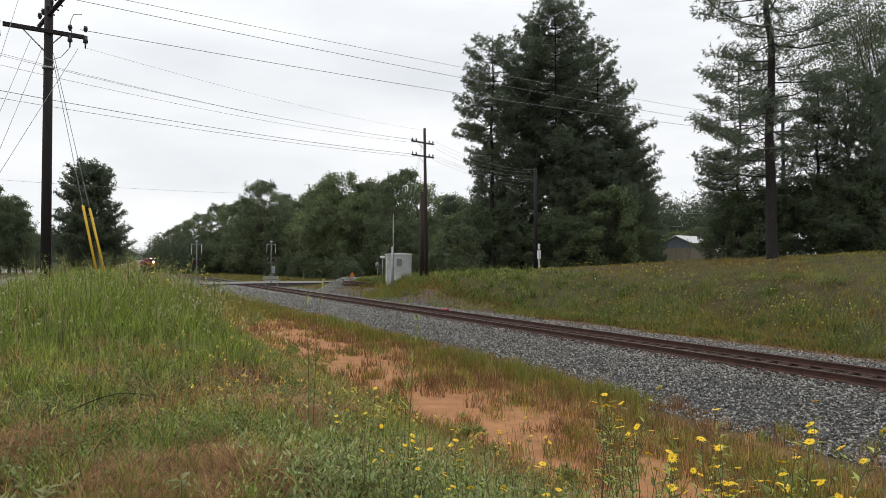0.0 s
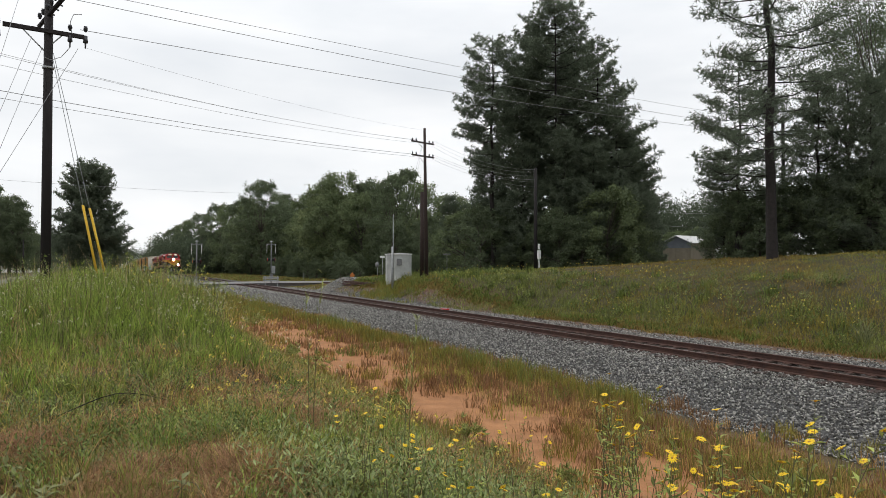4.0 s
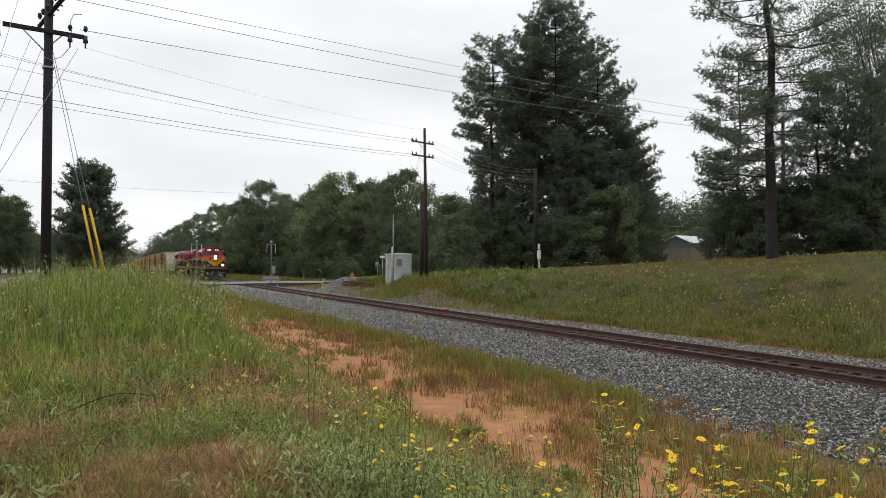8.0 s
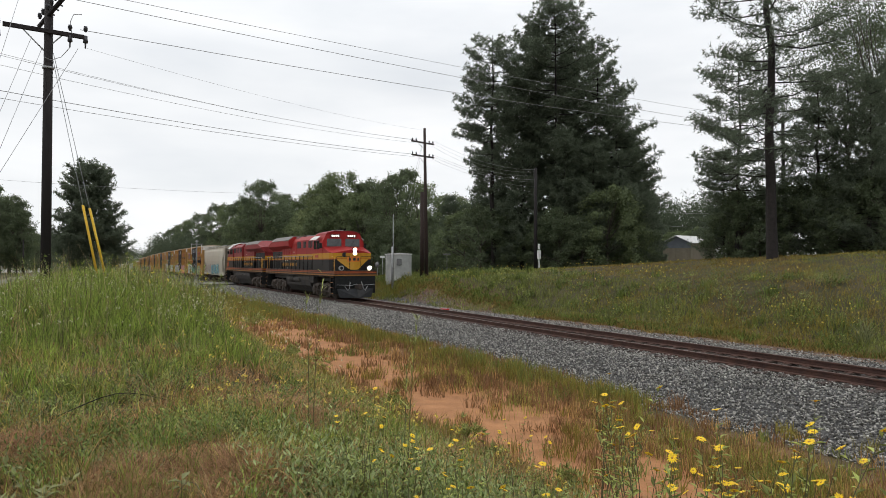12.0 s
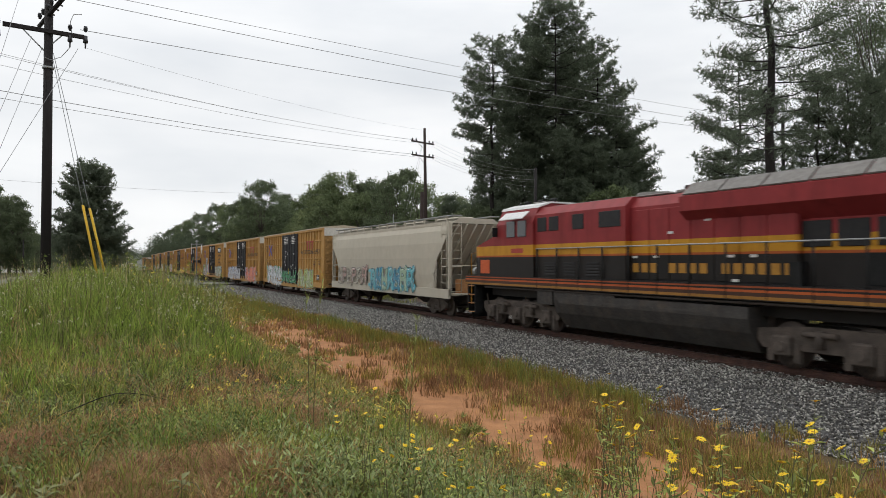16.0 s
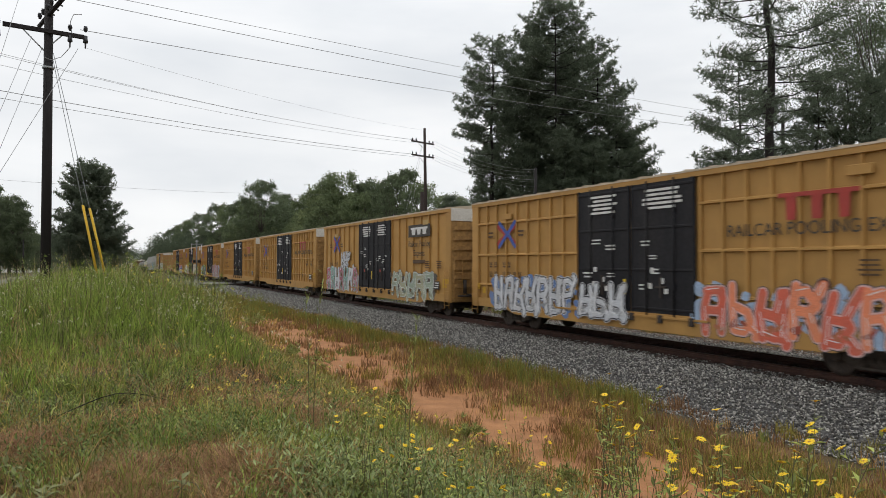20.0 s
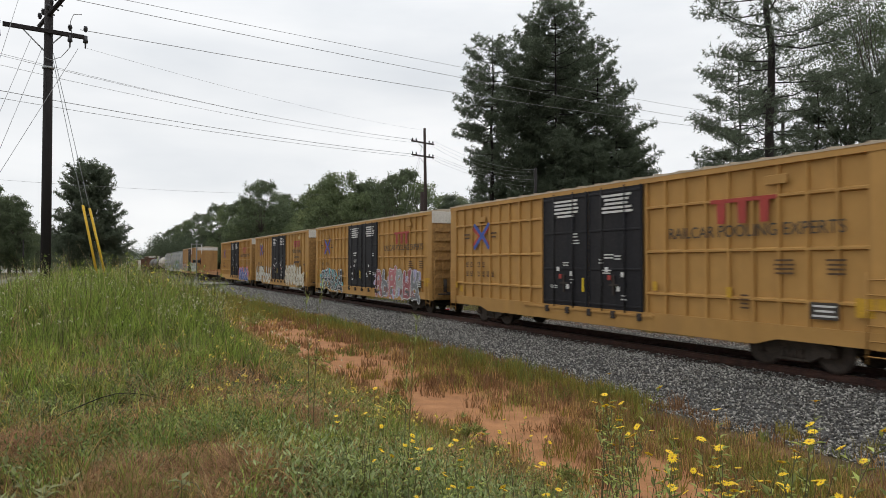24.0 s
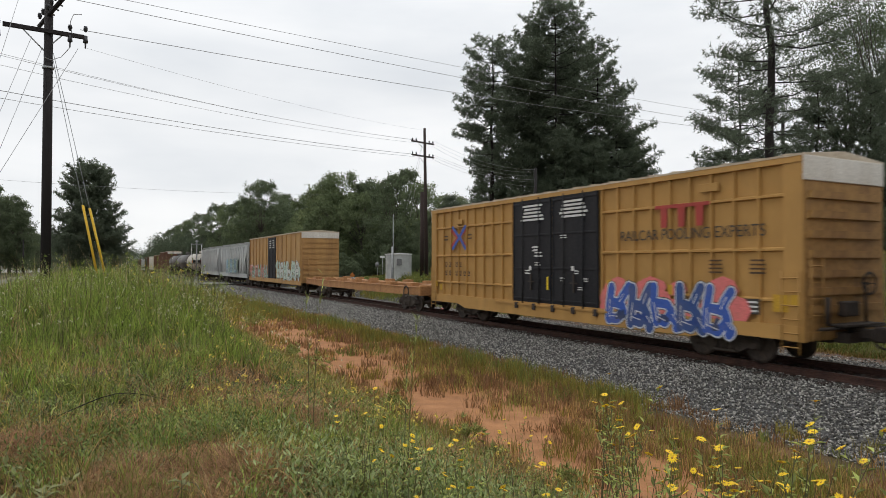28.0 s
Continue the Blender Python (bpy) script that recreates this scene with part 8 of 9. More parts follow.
def far_bank(rng):
    x, y, r = fan(rng, 360000, 19, 75)
    keep = (y > 22.0 - 1.9 * sm(-24, -38, x) + 0.5 * wob(x, y, 0.7)) & (y < 44) & (x > CROSS_X + 6)
    x, y, r = x[keep], y[keep], r[keep]
    patch = wob(x, y, 0.22, 9.0) + 0.5 * wob(x, y, 0.9, 4.0) + 0.3 * wob(x, y, 2.6, 6.0) + rng.normal(size=len(x)) * 0.28 + 0.75 * sm(27.0, 23.0, y) - 0.25 * sm(27, 33, y) + 0.5 * sm(-24, -38, x)
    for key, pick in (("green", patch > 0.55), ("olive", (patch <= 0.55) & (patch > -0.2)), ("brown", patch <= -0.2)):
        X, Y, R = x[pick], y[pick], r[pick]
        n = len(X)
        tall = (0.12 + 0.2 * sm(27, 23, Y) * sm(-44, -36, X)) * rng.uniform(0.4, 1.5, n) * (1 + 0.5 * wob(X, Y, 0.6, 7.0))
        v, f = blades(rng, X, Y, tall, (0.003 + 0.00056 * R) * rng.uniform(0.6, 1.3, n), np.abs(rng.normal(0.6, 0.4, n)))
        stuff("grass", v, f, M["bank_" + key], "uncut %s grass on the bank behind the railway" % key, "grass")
    # dry fringe where the bank meets the ballast
    fx = rng.uniform(-60, 8, 2600)
    fy = 21.9 + rng.normal(size=2600) * 0.28 + 0.35 * wob(fx, fx * 0, 0.7)
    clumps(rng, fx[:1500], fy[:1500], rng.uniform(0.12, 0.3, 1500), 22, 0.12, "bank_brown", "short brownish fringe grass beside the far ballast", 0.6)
    clumps(rng, fx[1500:], fy[1500:] + 0.3, rng.uniform(0.15, 0.35, 1100), 22, 0.14, "grass_deep", "short dark fringe grass beside the far ballast", 0.5)
    # growth round the foot of the signal hut
    hx, hy, _ = spot(700, 52.5)
    ux, uy = hx + rng.normal(size=150) * 2.4, hy + rng.normal(size=150) * 1.1
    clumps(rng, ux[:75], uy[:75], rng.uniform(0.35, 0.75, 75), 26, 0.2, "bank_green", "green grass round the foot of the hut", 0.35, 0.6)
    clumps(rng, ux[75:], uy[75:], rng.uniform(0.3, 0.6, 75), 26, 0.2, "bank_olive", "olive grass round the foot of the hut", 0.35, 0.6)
    # tall weeds beyond the clay, before the crossing
    wx = rng.uniform(-76, -34, 520)
    wy = rng.uniform(2.5, 10.2, 520)
    h = len(wx) // 2
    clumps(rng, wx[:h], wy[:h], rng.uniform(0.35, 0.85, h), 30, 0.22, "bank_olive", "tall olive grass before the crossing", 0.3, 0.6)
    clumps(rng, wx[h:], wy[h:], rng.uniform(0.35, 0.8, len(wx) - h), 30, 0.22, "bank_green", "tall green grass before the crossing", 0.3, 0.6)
    # rough grass between the crossing and the wood
    gx, gy = rng.uniform(-190, -62, 5200), rng.uniform(20.5, 36, 5200)
    k = np.abs(gx - CROSS_X) > 5.5
    gx, gy = gx[k], gy[k]
    half = len(gx) // 2
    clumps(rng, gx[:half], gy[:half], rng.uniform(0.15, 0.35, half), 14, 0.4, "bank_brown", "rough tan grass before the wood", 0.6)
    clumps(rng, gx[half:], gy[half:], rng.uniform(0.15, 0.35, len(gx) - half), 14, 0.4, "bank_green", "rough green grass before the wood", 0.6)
    # taller tufts at the foot of the far bank
    cx = rng.uniform(-58, 6, 330)
    cy = 23.2 + np.abs(rng.normal(size=330)) * 2.2
    clumps(rng, cx[:90], cy[:90], rng.uniform(0.35, 0.75, 90), 40, 0.2, "grass_deep", "tall dark green tufts at the foot of the far bank", 0.25, 0.6)
    clumps(rng, cx[210:], cy[210:], rng.uniform(0.3, 0.6, 120), 40, 0.24, "bank_green", "tall green tufts at the foot of the far bank", 0.3, 0.6)
    lush = lambda x, y, r: (y > 22.8) & (y < 28) & (wob(x, y, 0.5, 2.0) > -0.3)
    weed_patches(rng, 700, 22, 60, lush, 0.42, "weed_dark", "dark leafy weeds over the far bank", 0.06, 12, 0.4)
    weed_patches(rng, 520, 22, 60, lush, 0.45, "weed_leaf", "fresh leafy weeds over the far bank", 0.05, 12, 0.4)
    px, py, _ = spot(1530, 22.2)
    clumps(rng, np.array([px]), np.array([py]), np.array([1.05]), 90, 0.1, "weed_pale", "large pale arching grass tuft beside the ballast", 0.55, 0.7)


def flower_head(g_petals, g_eye, c, r, tilt, rng, n=13):
    """A daisy-like head: separate pointed petals round a raised eye."""
    m = Matrix.Translation(c) @ Euler((tilt * math.cos(rng.uniform(0, 6.3)), tilt * math.sin(rng.uniform(0, 6.3)), rng.uniform(0, 6.3))).to_matrix().to_4x4()
    for i in range(n):
        a = 2 * math.pi * i / n + rng.uniform(-0.1, 0.1)
        k = r * rng.uniform(0.85, 1.1)
        q = m @ Matrix.Rotation(a, 4, "Z")
        w = 0.16 * r
        g_petals.add([(0.2 * r, -w * 0.6, 0.002), (0.62 * k, -w, 0.1 * r), (k, 0, 0.05 * r), (0.62 * k, w, 0.1 * r), (0.2 * r, w * 0.6, 0.002)], [(0, 1, 2, 3, 4)], m=q)
    g_eye.lathe([(0.0001, 0.14 * r), (0.16 * r, 0.12 * r), (0.26 * r, 0.04 * r), (0.28 * r, -0.08 * r), (0.1 * r, -0.22 * r)], 8, m)


def wildflower(seed, tall, heads, leafy=60, spread=0.22, head_r=0.0225):
    """A branching weed with narrow leaves and yellow daisy heads."""
    rng = random.Random(seed)
    plant = thing("wildflower", 0, 0, 0, "branching leafy weed with yellow daisy-like flowers", "wildflower", "yellow wildflowers")
    leafg = Geo()
    for k in range(heads):
        a, d = rng.uniform(0, 6.3), spread * rng.uniform(0.2, 1.0)
        h = tall * rng.uniform(0.72, 1.05)
        pts = [Vector((0.02 * math.cos(a), 0.02 * math.sin(a), -0.03))]
        for i in range(1, 6):
            t = i / 5
            pts.append(Vector((d * t ** 1.4 * math.cos(a) + rng.uniform(-0.012, 0.012), d * t ** 1.4 * math.sin(a) + rng.uniform(-0.012, 0.012), h * t)))
        part("stem", Geo().path(pts, [0.0034 * (1 - i * 0.13) for i in range(6)], 5), M["stem"], plant)
        for _ in range(leafy // heads + 3):
            i = rng.randrange(0, 5)
            p = pts[i].lerp(pts[i + 1], rng.random())
            b = rng.uniform(0, 6.3)
            ln = rng.uniform(0.03, 0.078) * (1.15 - 0.5 * p.z / tall)
            m = Matrix.Translation(p) @ Matrix.Rotation(b, 4, "Z") @ Matrix.Rotation(-rng.uniform(0.1, 0.9), 4, "Y")
            w = ln * 0.16
            leafg.add([(0, 0, 0), (ln * 0.45, -w, 0.004), (ln, 0, -0.006), (ln * 0.45, w, 0.004)], [(0, 1, 2, 3)], m=m)
        petals, eye = Geo(), Geo()
        flower_head(petals, eye, pts[-1], head_r * rng.uniform(0.8, 1.15), rng.uniform(0.1, 0.7), rng)
        fl = part("flower", petals, M["petal"], plant, "yellow petals")
        part("flower_centre", eye, M["flower_eye"], fl, "orange-brown flower centre")
    part("foliage", leafg, M["weed_leaf"], plant)
    return plant


def place(ob, x, y, rz=0.0, size=1.0):
    ob.matrix_basis = Matrix.Translation((x, y, float(ground_z(x, y)))) @ Matrix.Rotation(rz, 4, "Z") @ Matrix.Scale(size, 4)
    return ob


def weeds(rng, n, r0, r1, keep, tall, material, label, leaf=0.035, per=26, lanceolate=0.28):
    """Low leafy weeds: many narrow leaves round short stems, as one sheet of growth."""
    x, y, r = fan(rng, n, r0, r1)
    k = keep(x, y, r)
    x, y, r = x[k], y[k], r[k]
    m = len(x) * per
    c = np.repeat(np.stack([x, y, ground_z(x, y)], 1), per, 0)
    hh = np.repeat(tall * rng.uniform(0.5, 1.2, len(x)), per)
    c = c + np.stack([rng.normal(size=m) * 0.07, rng.normal(size=m) * 0.07, hh * rng.uniform(0.15, 1, m)], 1)
    d = rand_dirs(rng, m)
    d[:, 2] = np.abs(d[:, 2]) * 0.7 + 0.1
    d /= np.linalg.norm(d, axis=1, keepdims=True)
    e = np.cross(d, rand_dirs(rng, m))
    e /= np.linalg.norm(e, axis=1, keepdims=True) + 1e-9
    ln = (leaf * rng.uniform(0.6, 1.4, m) * np.repeat(1 + 0.06 * r, per))[:, None]
    v = np.stack([c, c + d * ln * 0.5 + e * ln * lanceolate * 0.5, c + d * ln, c + d * ln * 0.5 - e * ln * lanceolate * 0.5], 1).reshape(-1, 3)
    stuff("leafy_weeds", v, np.arange(m * 4).reshape(-1, 4), M[material], label, "weeds")


def tall_stalk(px, depth, tall, seed, lean):
    """A thin tall weed with short side leaves."""
    rng = random.Random(seed)
    x, y, _ = spot(px, depth)
    ob = thing("tall_weed", x, y, float(ground_z(x, y)), "single tall thin green weed stalk", "weed", "tall weed stalks")
    g, lf = Geo(), Geo()
    pts = [Vector((lean[0] * (i / 8) ** 2, lean[1] * (i / 8) ** 2, tall * i / 8)) for i in range(9)]
    g.path(pts, [0.0045 * (1.1 - i / 8) for i in range(9)], 5)
    for _ in range(46):
        i = rng.randrange(0, 8)
        p = pts[i].lerp(pts[i + 1], rng.random())
        ln = rng.uniform(0.05, 0.14)
        m = Matrix.Translation(p) @ Matrix.Rotation(rng.uniform(0, 6.3), 4, "Z") @ Matrix.Rotation(-rng.uniform(0.7, 1.25), 4, "Y")
        lf.add([(0, 0, 0), (ln * 0.5, -0.004, 0.003), (ln, 0, -0.01), (ln * 0.5, 0.004, 0.003)], [(0, 1, 2, 3)], m=m)
    part("stem", g, M["stem"], ob)
    part("foliage", lf, M["weed_leaf"], ob)


def fennel(seed):
    """A tall feathery weed: a stem with whorls of hair-thin leaves and tiny pale flowers."""
    rg = np.random.default_rng(seed)
    ob = thing("feathery_weed", 0, 0, 0, "tall feathery green weed with tiny pale flowers", "weed", "feathery weeds")
    g = Geo()
    cs = []
    for k in range(8):
        a, d, h = rg.uniform(0, 6.3), rg.uniform(0.08, 0.5), rg.uniform(0.5, 1.15)
        p, q = Vector((0, 0, -0.03)), Vector((d * math.cos(a), d * math.sin(a), h))
        part("stem", Geo().tube(p, q, 0.006, 0.0025, 5, cap=False), M["stem"], ob)
        for t in np.linspace(0.25, 1.0, 17):
            cs.append(np.array(p.lerp(q, float(t))) + rg.normal(size=3) * 0.02)
    v, f = tufts(rg, np.array(cs), 0.075, 6, 0.6, 0.04)
    part("foliage", bulk("foliage", v, f, M["grass_green"]), None, ob)
    v, f = leaves(rg, np.array([c for c in cs if c[2] > 0.55]), 0.011, 3, 0.05)
    part("blossom", bulk("blossom", v, f, M["blossom"]), None, ob, "tiny cream blossoms")
    return ob


def weed_bush(x, y, size, seed):
    rg = np.random.default_rng(seed)
    ob = thing("weed_bush", x, y, float(ground_z(x, y)), "low green leafy weed bush on the clay", "weed", "weed bushes")
    c = rg.normal(size=(46, 3)) * np.array([0.42, 0.42, 0.34]) * size + np.array([0, 0, 0.5 * size])
    c[:, 2] = np.abs(c[:, 2])
    g = Geo()
    for p in c[:10]:
        g.tube((0, 0, -0.05), tuple(p), 0.008, 0.003, 4, cap=False)
    part("stem", g, M["stem"], ob)
    v, f = tufts(rg, c, 0.11, 14, 0.7, 0.1)
    part("foliage", bulk("foliage", v, f, M["weed_leaf"]), None, ob)


def build_plants():
    rng = np.random.default_rng(5)
    near_bank(rng)
    all_round(np.random.default_rng(15))
    clay_strip(rng)
    far_bank(rng)
    on_bank = lambda x, y, r: (y > -3) & (y < 4.4) & (wob(x, y, 1.1, 3.0) + rng.normal(size=len(x)) * 0.4 > 0.35)
    weeds(rng, 2200, 2.2, 16, on_bank, 0.2, "weed_leaf", "low leafy green weeds among the grass")
    weeds(rng, 900, 2.2, 14, on_bank, 0.2, "weed_pale", "low pale leafy weeds among the grass", 0.03, 18)
    knots = lambda x, y, r: (y > -3) & (y < 4.3) & (wob(x, y, 1.3, 7.0) > -0.25)
    weed_patches(rng, 120, 2.6, 13, knots, 0.17, "weed_dark", "knots of dark leafy weeds in the sward", 0.045)
    weed_patches(rng, 80, 2.6, 13, knots, 0.18, "weed_grey", "knots of grey-green leafy weeds in the sward", 0.034)
    weed_patches(rng, 80, 2.6, 15, knots, 0.18, "weed_leaf", "knots of fresh leafy weeds in the sward", 0.04)
    weed_patches(rng, 16, 2.5, 7.5, knots, 0.24, "weed_grey", "broad-leaved grey-green weeds in the sward", 0.07, 8, 0.22, 0.15)
    weed_patches(rng, 10, 2.5, 7.5, knots, 0.22, "weed_pale", "broad-leaved pale weeds in the sward", 0.08, 7, 0.2, 0.17)
    front = lambda x, y, r: (y > 1.5) & (y < 4.5)
    weed_patches(rng, 90, 2.3, 5.2, front, 0.36, "weed_grey", "tall grey-green weeds along the bank edge", 0.05, 24, 0.2, 0.13)
    weed_patches(rng, 70, 2.3, 5.2, front, 0.36, "weed_leaf", "tall fresh weeds along the bank edge", 0.05, 22, 0.2, 0.14)
    lush = [(540, 4.4), (575, 4.1), (610, 4.2), (650, 4.0), (690, 4.1), (725, 4.0), (760, 4.1), (800, 3.9), (835, 4.0), (1030, 4.4), (1065, 4.2), (1110, 4.1), (1160, 4.0)]
    weed_patches(rng, 0, 0, 0, None, 0.5, "weed_grey", "lush grey-green weeds where the bank meets the clay", 0.055, 30, 0.32, 0.13, lush)
    weed_patches(rng, 0, 0, 0, None, 0.46, "weed_dark", "lush dark green weeds where the bank meets the clay", 0.06, 22, 0.34, 0.14, [(a + 18, b - 0.15) for a, b in lush])
    weed_patches(rng, 0, 0, 0, None, 0.28, "weed_dark", "dark leafy weed knots before the eye", 0.045, 40, 0.3, 0.16, [(245, 5.6), (275, 5.4), (300, 5.5), (335, 5.2), (40, 4.6), (80, 4.4), (170, 4.9), (430, 5.6)])
    clay = lambda x, y, r: (y > 4.6) & (y < 10)
    weed_patches(rng, 34, 4.5, 22, clay, 0.24, "weed_grey", "leafy weeds on the bare clay", 0.04, 20, 0.18)
    # flowering weeds before the eye
    kinds = [wildflower(61, 1.02, 6, 190), wildflower(62, 0.92, 5, 150), wildflower(63, 1.12, 7, 230, 0.34), wildflower(64, 0.8, 4, 120, 0.24)]
    spots = [(690, 3.5), (720, 3.2), (820, 3.0), (850, 2.8), (900, 2.6), (930, 2.7), (770, 3.3), (1120, 3.3), (1150, 3.1), (1190, 3.0), (1215, 3.3), (1250, 3.1), (1310, 2.7), (1340, 2.6), (1395, 2.7),
             (1440, 2.5), (1470, 2.6), (1100, 3.6), (1060, 3.8), (1270, 2.5), (1180, 2.5), (1130, 2.6), (1285, 2.5), (1330, 2.4), (1370, 2.6), (1415, 2.5), (1455, 2.7), (1490, 2.5), (640, 3.9), (950, 4.6), (910, 5.2), (1540, 2.5)]
    for i, (px, d) in enumerate(spots):
        x, y, _ = spot(px, d)
        src = kinds[i % 4]
        if i < 4:
            place(src, x, y, i * 1.3, 0.74)
        else:
            ob = copy_thing(src, pose(0, 0, 0))
            place(ob, x, y, i * 1.7, (0.66 if px < 960 else 0.85) + 0.3 * ((i * 37) % 10) / 10)
    # high grass and weeds over the far end of the hump
    hp = np.array([spot(a, b)[:2] for a, b in zip(rng.uniform(205, 405, 130), rng.uniform(15, 24, 130))])
    hp = hp[(hp[:, 1] > -3) & (hp[:, 1] < 4.2)]
    third = len(hp) // 3
    for i, (key, hue) in enumerate((("grass_deep", "dark green"), ("grass_olive", "olive"), ("grass_green", "fresh green"))):
        q = hp[i * third:(i + 1) * third]
        clumps(rng, q[:, 0], q[:, 1], rng.uniform(0.6, 1.05, len(q)), 34, 0.16, key, "high %s grass over the end of the hump" % hue, 0.16, 0.45)
    # green and olive tufts along the foot of the ballast
    x, y, r = fan(rng, 1500, 6, 20)
    k = (y > 7.4) & (y < 9.3) & (wob(x, y, 0.9, 2.0) > -0.2)
    x, y = x[k][:150], y[k][:150]
    for i, (key, hue) in enumerate((("grass_olive", "olive"), ("grass_green", "fresh green"))):
        u, w = x[i::2], y[i::2]
        clumps(rng, u, w, rng.uniform(0.22, 0.5, len(u)), 30, 0.13, key, "%s grass tufts along the foot of the ballast" % hue, 0.14, 0.4)
    # feathery tall weeds over the hump of the bank
    fen = fennel(81)
    for i in range(40):
        px, d = (5 + (i * 53) % 400, 9.5 + (i * 29) % 13) if i < 24 else (215 + (i * 47) % 185, 15 + (i * 31) % 8)
        x, y, _ = spot(px, d)
        if y > 3.4:
            continue
        ob = fen if i == 0 else copy_thing(fen, pose(0, 0, 0))
        place(ob, x, y, i * 2.1, 0.65 + 0.5 * ((i * 17) % 10) / 10)
    # green bushes on the clay
    for px, d, s in ((562, 17.5, 1.0), (520, 21, 0.7), (515, 19, 0.6), (440, 30, 1.0), (452, 31, 1.2), (462, 33, 1.0), (438, 38, 1.1), (535, 17, 0.5), (820, 10.5, 0.7), (414, 55, 2.0), (438, 50, 1.9), (446, 46, 1.7), (458, 48, 1.6), (404, 58, 1.8), (700, 12, 0.8), (1000, 8.5, 0.5), (860, 9, 0.5)):
        x, y, _ = spot(px, d)
        weed_bush(x, y, 0.42 * s, int(px))
    # matted reddish thatch before the eye
    k = 3600
    a, r = rng.uniform(0, 6.3, k), 0.38 * rng.uniform(size=k) ** 0.7
    for px, d in ((470, 4.3), (415, 4.5), (230, 4.3), (520, 6.8), (60, 5.0)):
        x0, y0, _ = spot(px, d)
        x, y = x0 + r * np.cos(a) * 1.5, y0 + r * np.sin(a)
        v, f = blades(rng, x, y, rng.uniform(0.08, 0.26, k), rng.uniform(0.002, 0.005, k), np.abs(rng.normal(1.15, 0.25, k)), base=ground_z(x, y) + 0.03 + rng.uniform(0, 0.09, k) * (1 - r / 0.45))
        stuff("dry_thatch", v, f, M["grass_thatch"], "matted reddish brown dead grass", "dead grass")
    for i in range(12):
        x, y, _ = spot(20 + (i * 131) % 760, 3.2 + (i * 7) % 5 * 0.5)
        stalk = Geo()
        h, ln, b = 0.25 + 0.02 * (i % 7), 0.3 + 0.05 * (i % 5), i * 2.4
        stalk.path([Vector((ln * t * math.cos(b), ln * t * math.sin(b), h * math.sin(math.pi * (0.1 + 0.75 * t)))) for t in (0, 0.2, 0.4, 0.6, 0.8, 1.0)], 0.0022, 4)
        solid("dead_stalk", stalk, M["grass_brown"] if i % 2 else M["stem"], "arched dead stalk lying over the grass", "dead stalk", "dead stalks", m=pose(x, y, float(ground_z(x, y)) + 0.05))
    # pale broad-leaved seedlings, a fallen twig and dark dry stalks
    for i, (px, d, s) in enumerate(((270, 6.3, 1.0), (140, 5.0, 1.1), (85, 3.7, 1.5), (325, 3.9, 1.4), (420, 4.9, 0.9), (540, 4.4, 1.0), (30, 4.2, 1.2), (200, 4.2, 0.9), (590, 6.0, 0.8), (480, 5.4, 0.9))):
        x, y, _ = spot(px, d)
        ob = thing("seedling", x, y, float(ground_z(x, y)) + 0.06, "pale green broad-leaved seedling in the grass", "weed", "broad-leaved seedlings", rz=i * 47)
        part("stem", Geo().tube((0, 0, -0.1), (0, 0, 0.1 * s), 0.003, 0.002, 5, cap=False), M["stem"], ob)
        for k in range(6):
            ln = 0.07 * s * (1 - 0.07 * k)
            w = ln * 0.24
            m = Matrix.Translation((0, 0, 0.1 * s - 0.012 * k)) @ Matrix.Rotation(k * 2.2, 4, "Z") @ Matrix.Rotation(-0.35 + 0.12 * (k % 3), 4, "Y")
            part("leaf", Geo().add([(0, 0, 0), (ln * 0.4, -w, 0.012), (ln, 0, -0.01), (ln * 0.4, w, 0.012), (ln * 0.45, 0, 0.0)], [(0, 1, 4), (1, 2, 4), (2, 3, 4), (3, 0, 4)], m=m), M["weed_pale"], ob)
    p, q = spot(105, 5.6), spot(300, 6.2)
    pts = [Vector((p[0] + (q[0] - p[0]) * t, p[1] + (q[1] - p[1]) * t, 0)) for t in np.linspace(0, 1, 9)]
    for i, v in enumerate(pts):
        v.z = float(ground_z(v.x, v.y)) + 0.16 + 0.12 * math.sin(math.pi * i / 8)
    solid("fallen_twig", Geo().path(pts, [0.006 - 0.0005 * i for i in range(9)], 5), M["pine_bark"], "long dark fallen twig lying over the grass", "twig")
    rs = random.Random(91)
    for i in range(46):
        px, d = rs.uniform(0, 420), rs.uniform(8.5, 17)
        x, y, _ = spot(px, d)
        if y > 3.6:
            continue
        h, a = rs.uniform(0.5, 1.05), rs.uniform(0, 6.3)
        g = Geo().path([Vector((0, 0, -0.02)), Vector((0.05 * h * math.cos(a), 0.05 * h * math.sin(a), h * 0.5)), Vector((0.2 * h * math.cos(a), 0.2 * h * math.sin(a), h))], [0.005, 0.004, 0.002], 4)
        for k in range(4):
            z = h * rs.uniform(0.45, 0.85)
            b = rs.uniform(0, 6.3)
            g.tube((0.08 * h * math.cos(a), 0.08 * h * math.sin(a), z), (0.08 * h * math.cos(a) + 0.12 * math.cos(b), 0.08 * h * math.sin(a) + 0.12 * math.sin(b), z + 0.14), 0.002, 0.001, 4, cap=False)
        solid("dry_weed", g, M["stem"], "thin dark dry weed stalk over the grass", "weed", "dry weed stalks", m=pose(x, y, float(ground_z(x, y))))
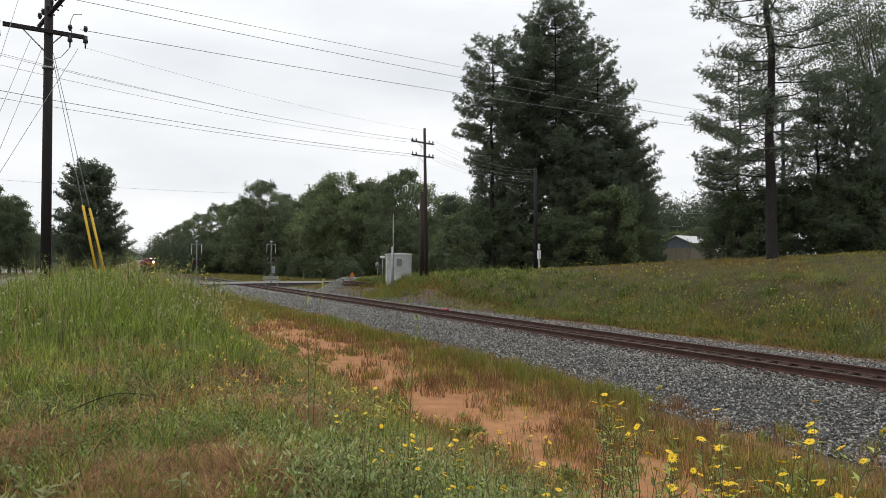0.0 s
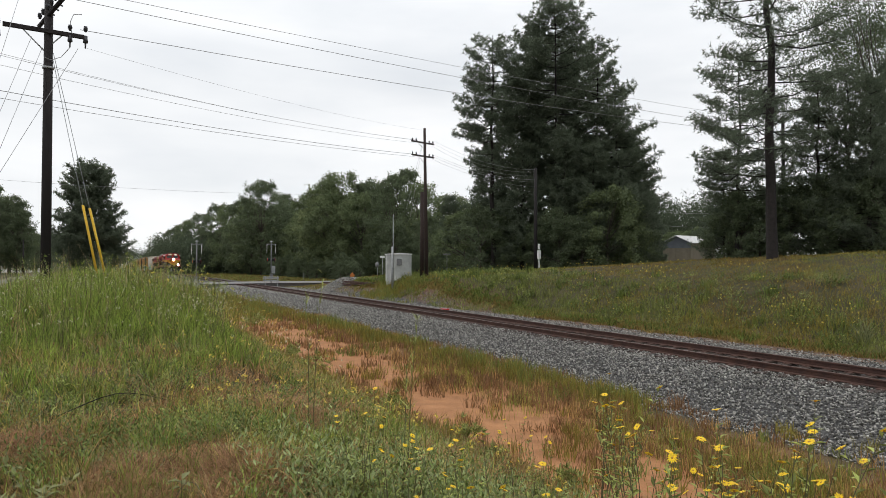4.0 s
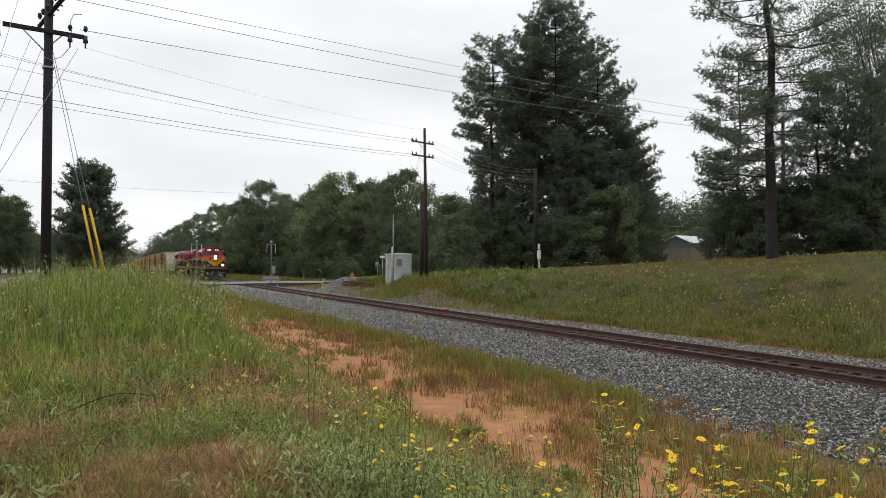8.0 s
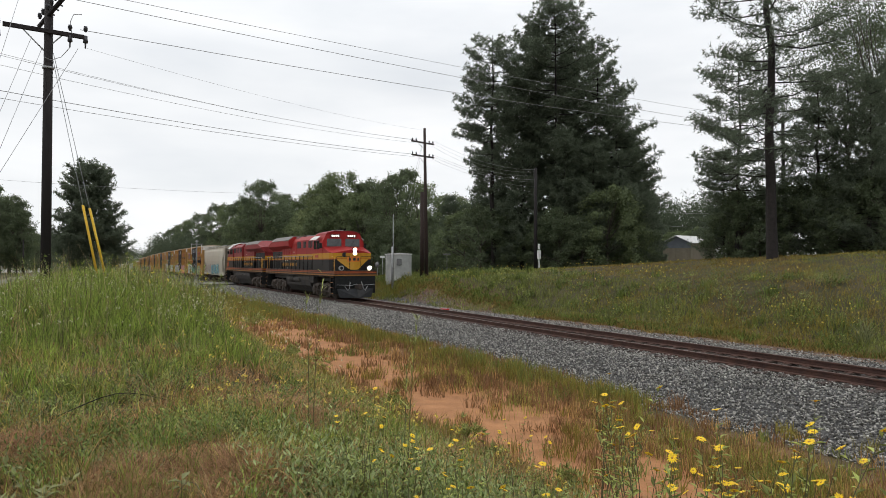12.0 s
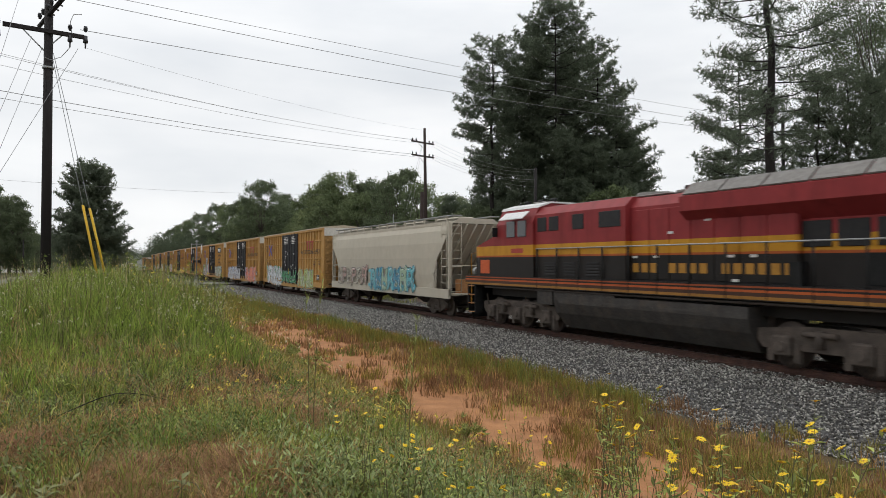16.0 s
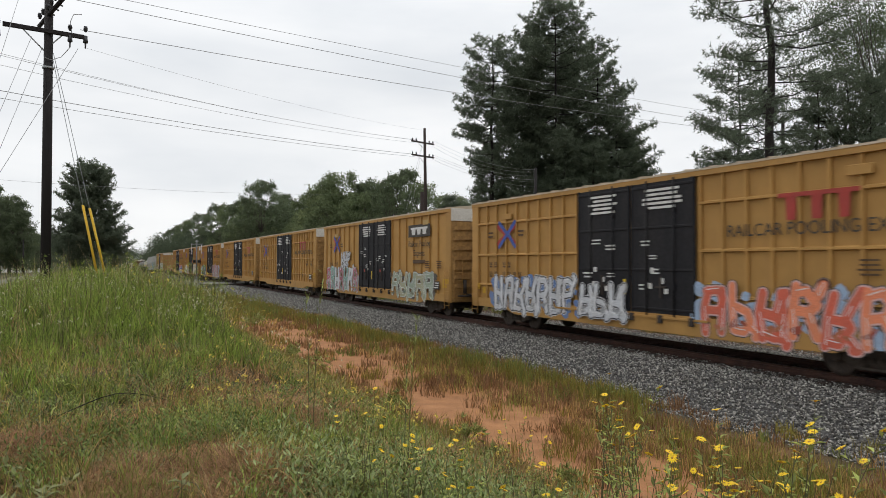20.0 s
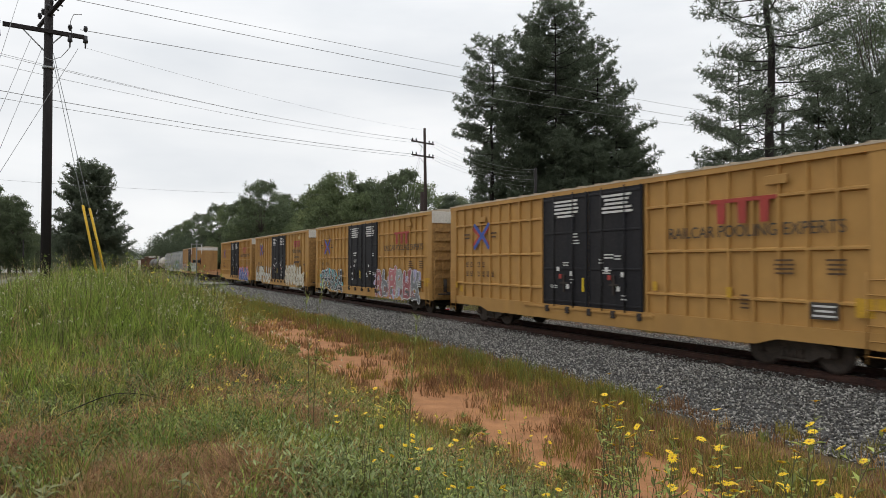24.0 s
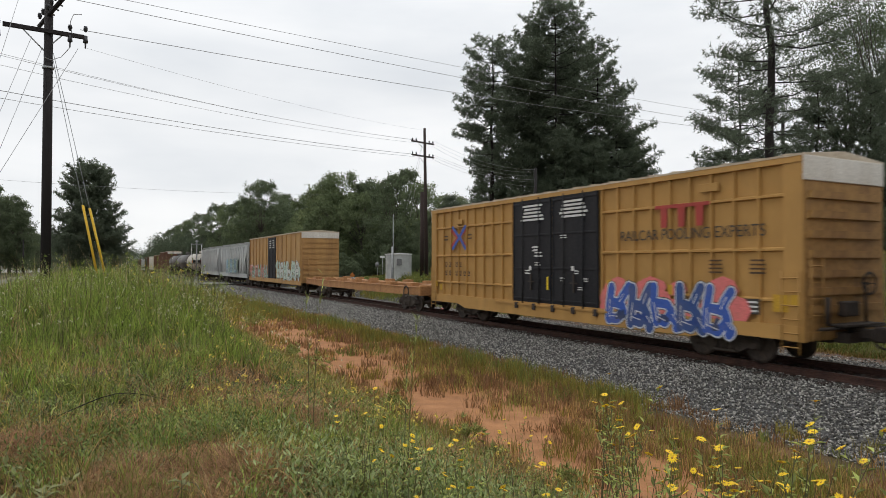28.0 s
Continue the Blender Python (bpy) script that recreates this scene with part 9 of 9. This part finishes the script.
    # small yellow flowers dotted over both banks
    for r0, r1, n, keep, size, up, label in ((6, 24, 210, lambda x, y: (y > 0.6) & (y < 4.9), 0.016, 0.3, "small yellow flowers dotted over the near bank"),
                                             (24, 60, 900, lambda x, y: (y > 22.5) & (y < 31) & (wob(x, y, 0.25, 6.0) > -0.1), 0.034, 0.5, "small yellow flowers dotted over the far bank"),
                                             (13, 26, 90, lambda x, y: (y > 0.5) & (y < 4.9), 0.02, 0.75, "yellow flowers on tall stems over the bank"),
                                             (9, 26, 420, lambda x, y: (y > -2.5) & (y < 3.2), 0.012, 0.55, "tiny cream flowers over the bank hump")):
        x, y, r = fan(rng, n * 3, r0, r1)
        k = keep(x, y)
        x, y = x[k][:n], y[k][:n]
        c = np.stack([x, y, ground_z(x, y) + up * rng.uniform(0.8, 1.4, len(x))], 1)
        v, f = leaves(rng, c, size, 5, 0.012)
        stuff("small_flowers", v, f, M["blossom" if "cream" in label else "petal_pale"], label, "flowers")
    for px, d, tall, seed, lean in ((556, 6.0, 1.55, 1, (0.12, 0.05)), (548, 6.4, 1.3, 2, (-0.1, 0.0)), (722, 4.6, 1.25, 3, (0.06, 0.05)), (716, 4.7, 1.0, 4, (-0.05, 0.05)), (78, 9.5, 1.0, 5, (0.05, 0.1)),
                                    (30, 9.0, 0.9, 6, (0, 0.1)), (205, 11.0, 0.9, 7, (0.1, 0)), (320, 13.0, 1.0, 8, (0.1, 0.1)), (330, 14.0, 1.2, 9, (0.25, 0.1)), (1490, 3.4, 0.75, 10, (0.1, 0.1))):
        tall_stalk(px, d, tall, seed, lean)


build_plants()
# ---- ballast stones and ties ----


def stones(rng, x, y, z, size, material, name, label):
    """Broken stones: squashed, cut octahedra of twelve faces."""
    n = len(x)
    base = np.array([[1, 0, 0.1], [0.35, 0.9, -0.1], [-0.7, 0.65, 0.15], [-0.95, -0.2, -0.1], [-0.2, -0.95, 0.1], [0.65, -0.7, -0.05], [0.1, 0.05, 0.75], [0, 0, -0.7]])
    v = base[None] * (1 + rng.normal(size=(n, 8, 3)) * 0.16)
    v = v * rng.uniform(0.65, 1.25, (n, 1, 3)) * size[:, None, None]
    a, b = rng.uniform(0, 6.3, n), rng.normal(size=n) * 0.5
    ca, sa, cb, sb = np.cos(a), np.sin(a), np.cos(b), np.sin(b)
    X = v[:, :, 0] * cb[:, None] + v[:, :, 2] * sb[:, None]
    Z = -v[:, :, 0] * sb[:, None] + v[:, :, 2] * cb[:, None]
    X, Y = X * ca[:, None] - v[:, :, 1] * sa[:, None], X * sa[:, None] + v[:, :, 1] * ca[:, None]
    v = np.stack([X + x[:, None], Y + y[:, None], Z + z[:, None]], -1).reshape(-1, 3)
    t = np.array([[0, 1, 6], [1, 2, 6], [2, 3, 6], [3, 4, 6], [4, 5, 6], [5, 0, 6], [1, 0, 7], [2, 1, 7], [3, 2, 7], [4, 3, 7], [5, 4, 7], [0, 5, 7]])
    f = ((np.arange(n) * 8)[:, None, None] + t[None]).reshape(-1, 3)
    return stuff(name, v, f, M[material], label, "gravel")


def build_ballast():
    rng = np.random.default_rng(9)
    n = 142000
    x = 6 - 86 * rng.uniform(size=n) ** 1.9
    y = 14.75 - (4.55 - 0.35 * np.abs(wob(x, x * 0, 0.9, 3.0))) * rng.uniform(size=n)
    z = ground_z(x, y) + rng.uniform(-0.015, 0.055, n)
    size = rng.uniform(0.013, 0.031, n) * (1 + 0.012 * np.abs(x))
    u = rng.uniform(size=n)
    for lo, hi, key, hue in ((0, 0.33, "stone_pale", "pale grey"), (0.33, 0.6, "stone", "grey"), (0.6, 1.1, "stone_dark", "dark grey")):
        k = (u >= lo) & (u < hi)
        stones(rng, x[k], y[k], z[k], size[k], key, "ballast", "loose %s broken stone beside the near rail" % hue)
    n = 26000
    x = 8 - 86 * rng.uniform(size=n) ** 1.7
    y = rng.uniform(16.45, 21.3, n)
    stones(rng, x, y, ground_z(x, y) + rng.uniform(-0.012, 0.03, n), rng.uniform(0.02, 0.04, n) * (1 + 0.008 * np.abs(x)), "stone", "ballast", "loose grey broken stone beyond the far rail")
    n = 12000
    x = 8 - 86 * rng.uniform(size=n) ** 1.7
    y = rng.uniform(14.6, 16.5, n)
    stones(rng, x, y, ground_z(x, y) + rng.uniform(0.0, 0.045, n), rng.uniform(0.022, 0.042, n) * (1 + 0.008 * np.abs(x)), "stone_grimy", "ballast", "grimy brown broken stone between the rails")
    g = Geo().bevel_box(-0.115, 0.115, -1.3, 1.3, -0.345, -0.172, 0.012)
    tie = g.mesh("tie")
    plate = Geo().bevel_box(-0.09, 0.09, -0.17, 0.17, -0.176, -0.158, 0.005)
    plate = plate.mesh("tie_plate")
    rnd = random.Random(3)
    x = 7.0
    while x > -92:
        m = pose(x + rnd.uniform(-0.03, 0.03), rnd.uniform(-0.05, 0.05), rnd.uniform(-0.012, 0.004), 0, 0, rnd.uniform(-1.2, 1.2))
        t = part("tie", tie, M["tie"], track, m=m)
        if x > -30:
            for s in (-0.755, 0.755):
                part("tie_plate", plate, M["rail_rust"], t, m=pose(0, s, 0))
        x -= 0.53


build_ballast()
for _r, _x, _y, _z in HEAP:
    stones(_r, _x, _y, _z, _r.uniform(0.03, 0.065, len(_x)), "stone", "gravel_heap", "heap of grey broken stone beside the track")


def motions():
    """The train runs from the distance past the eye, its wheels turning."""
    for car, back, turned in CARS:
        car.scale = (LENGTHWISE, 1, 1)
        rows = []
        for t in range(0, 29, 2):
            x = START_X - back * LENGTHWISE + SPEED * t
            rows.append((t, pose(x, TRACK_Y, float(fall(x)), 0, 0, 180 if turned else 0)))
        walk(car, rows)
    first = {}
    for wheel, r in WHEELS:
        if r not in first:
            walk(wheel, [(i / FPS, pose(0, 0, 0, 0, math.degrees(SPEED / r * i / FPS), 0)) for i in range(28 * FPS + 1)])
            first[r] = wheel.animation_data
        else:
            wheel.rotation_mode = "QUATERNION"
            keys = wheel.animation_data_create()
            keys.action = first[r].action
            keys.action_slot = first[r].action_slot


motions()
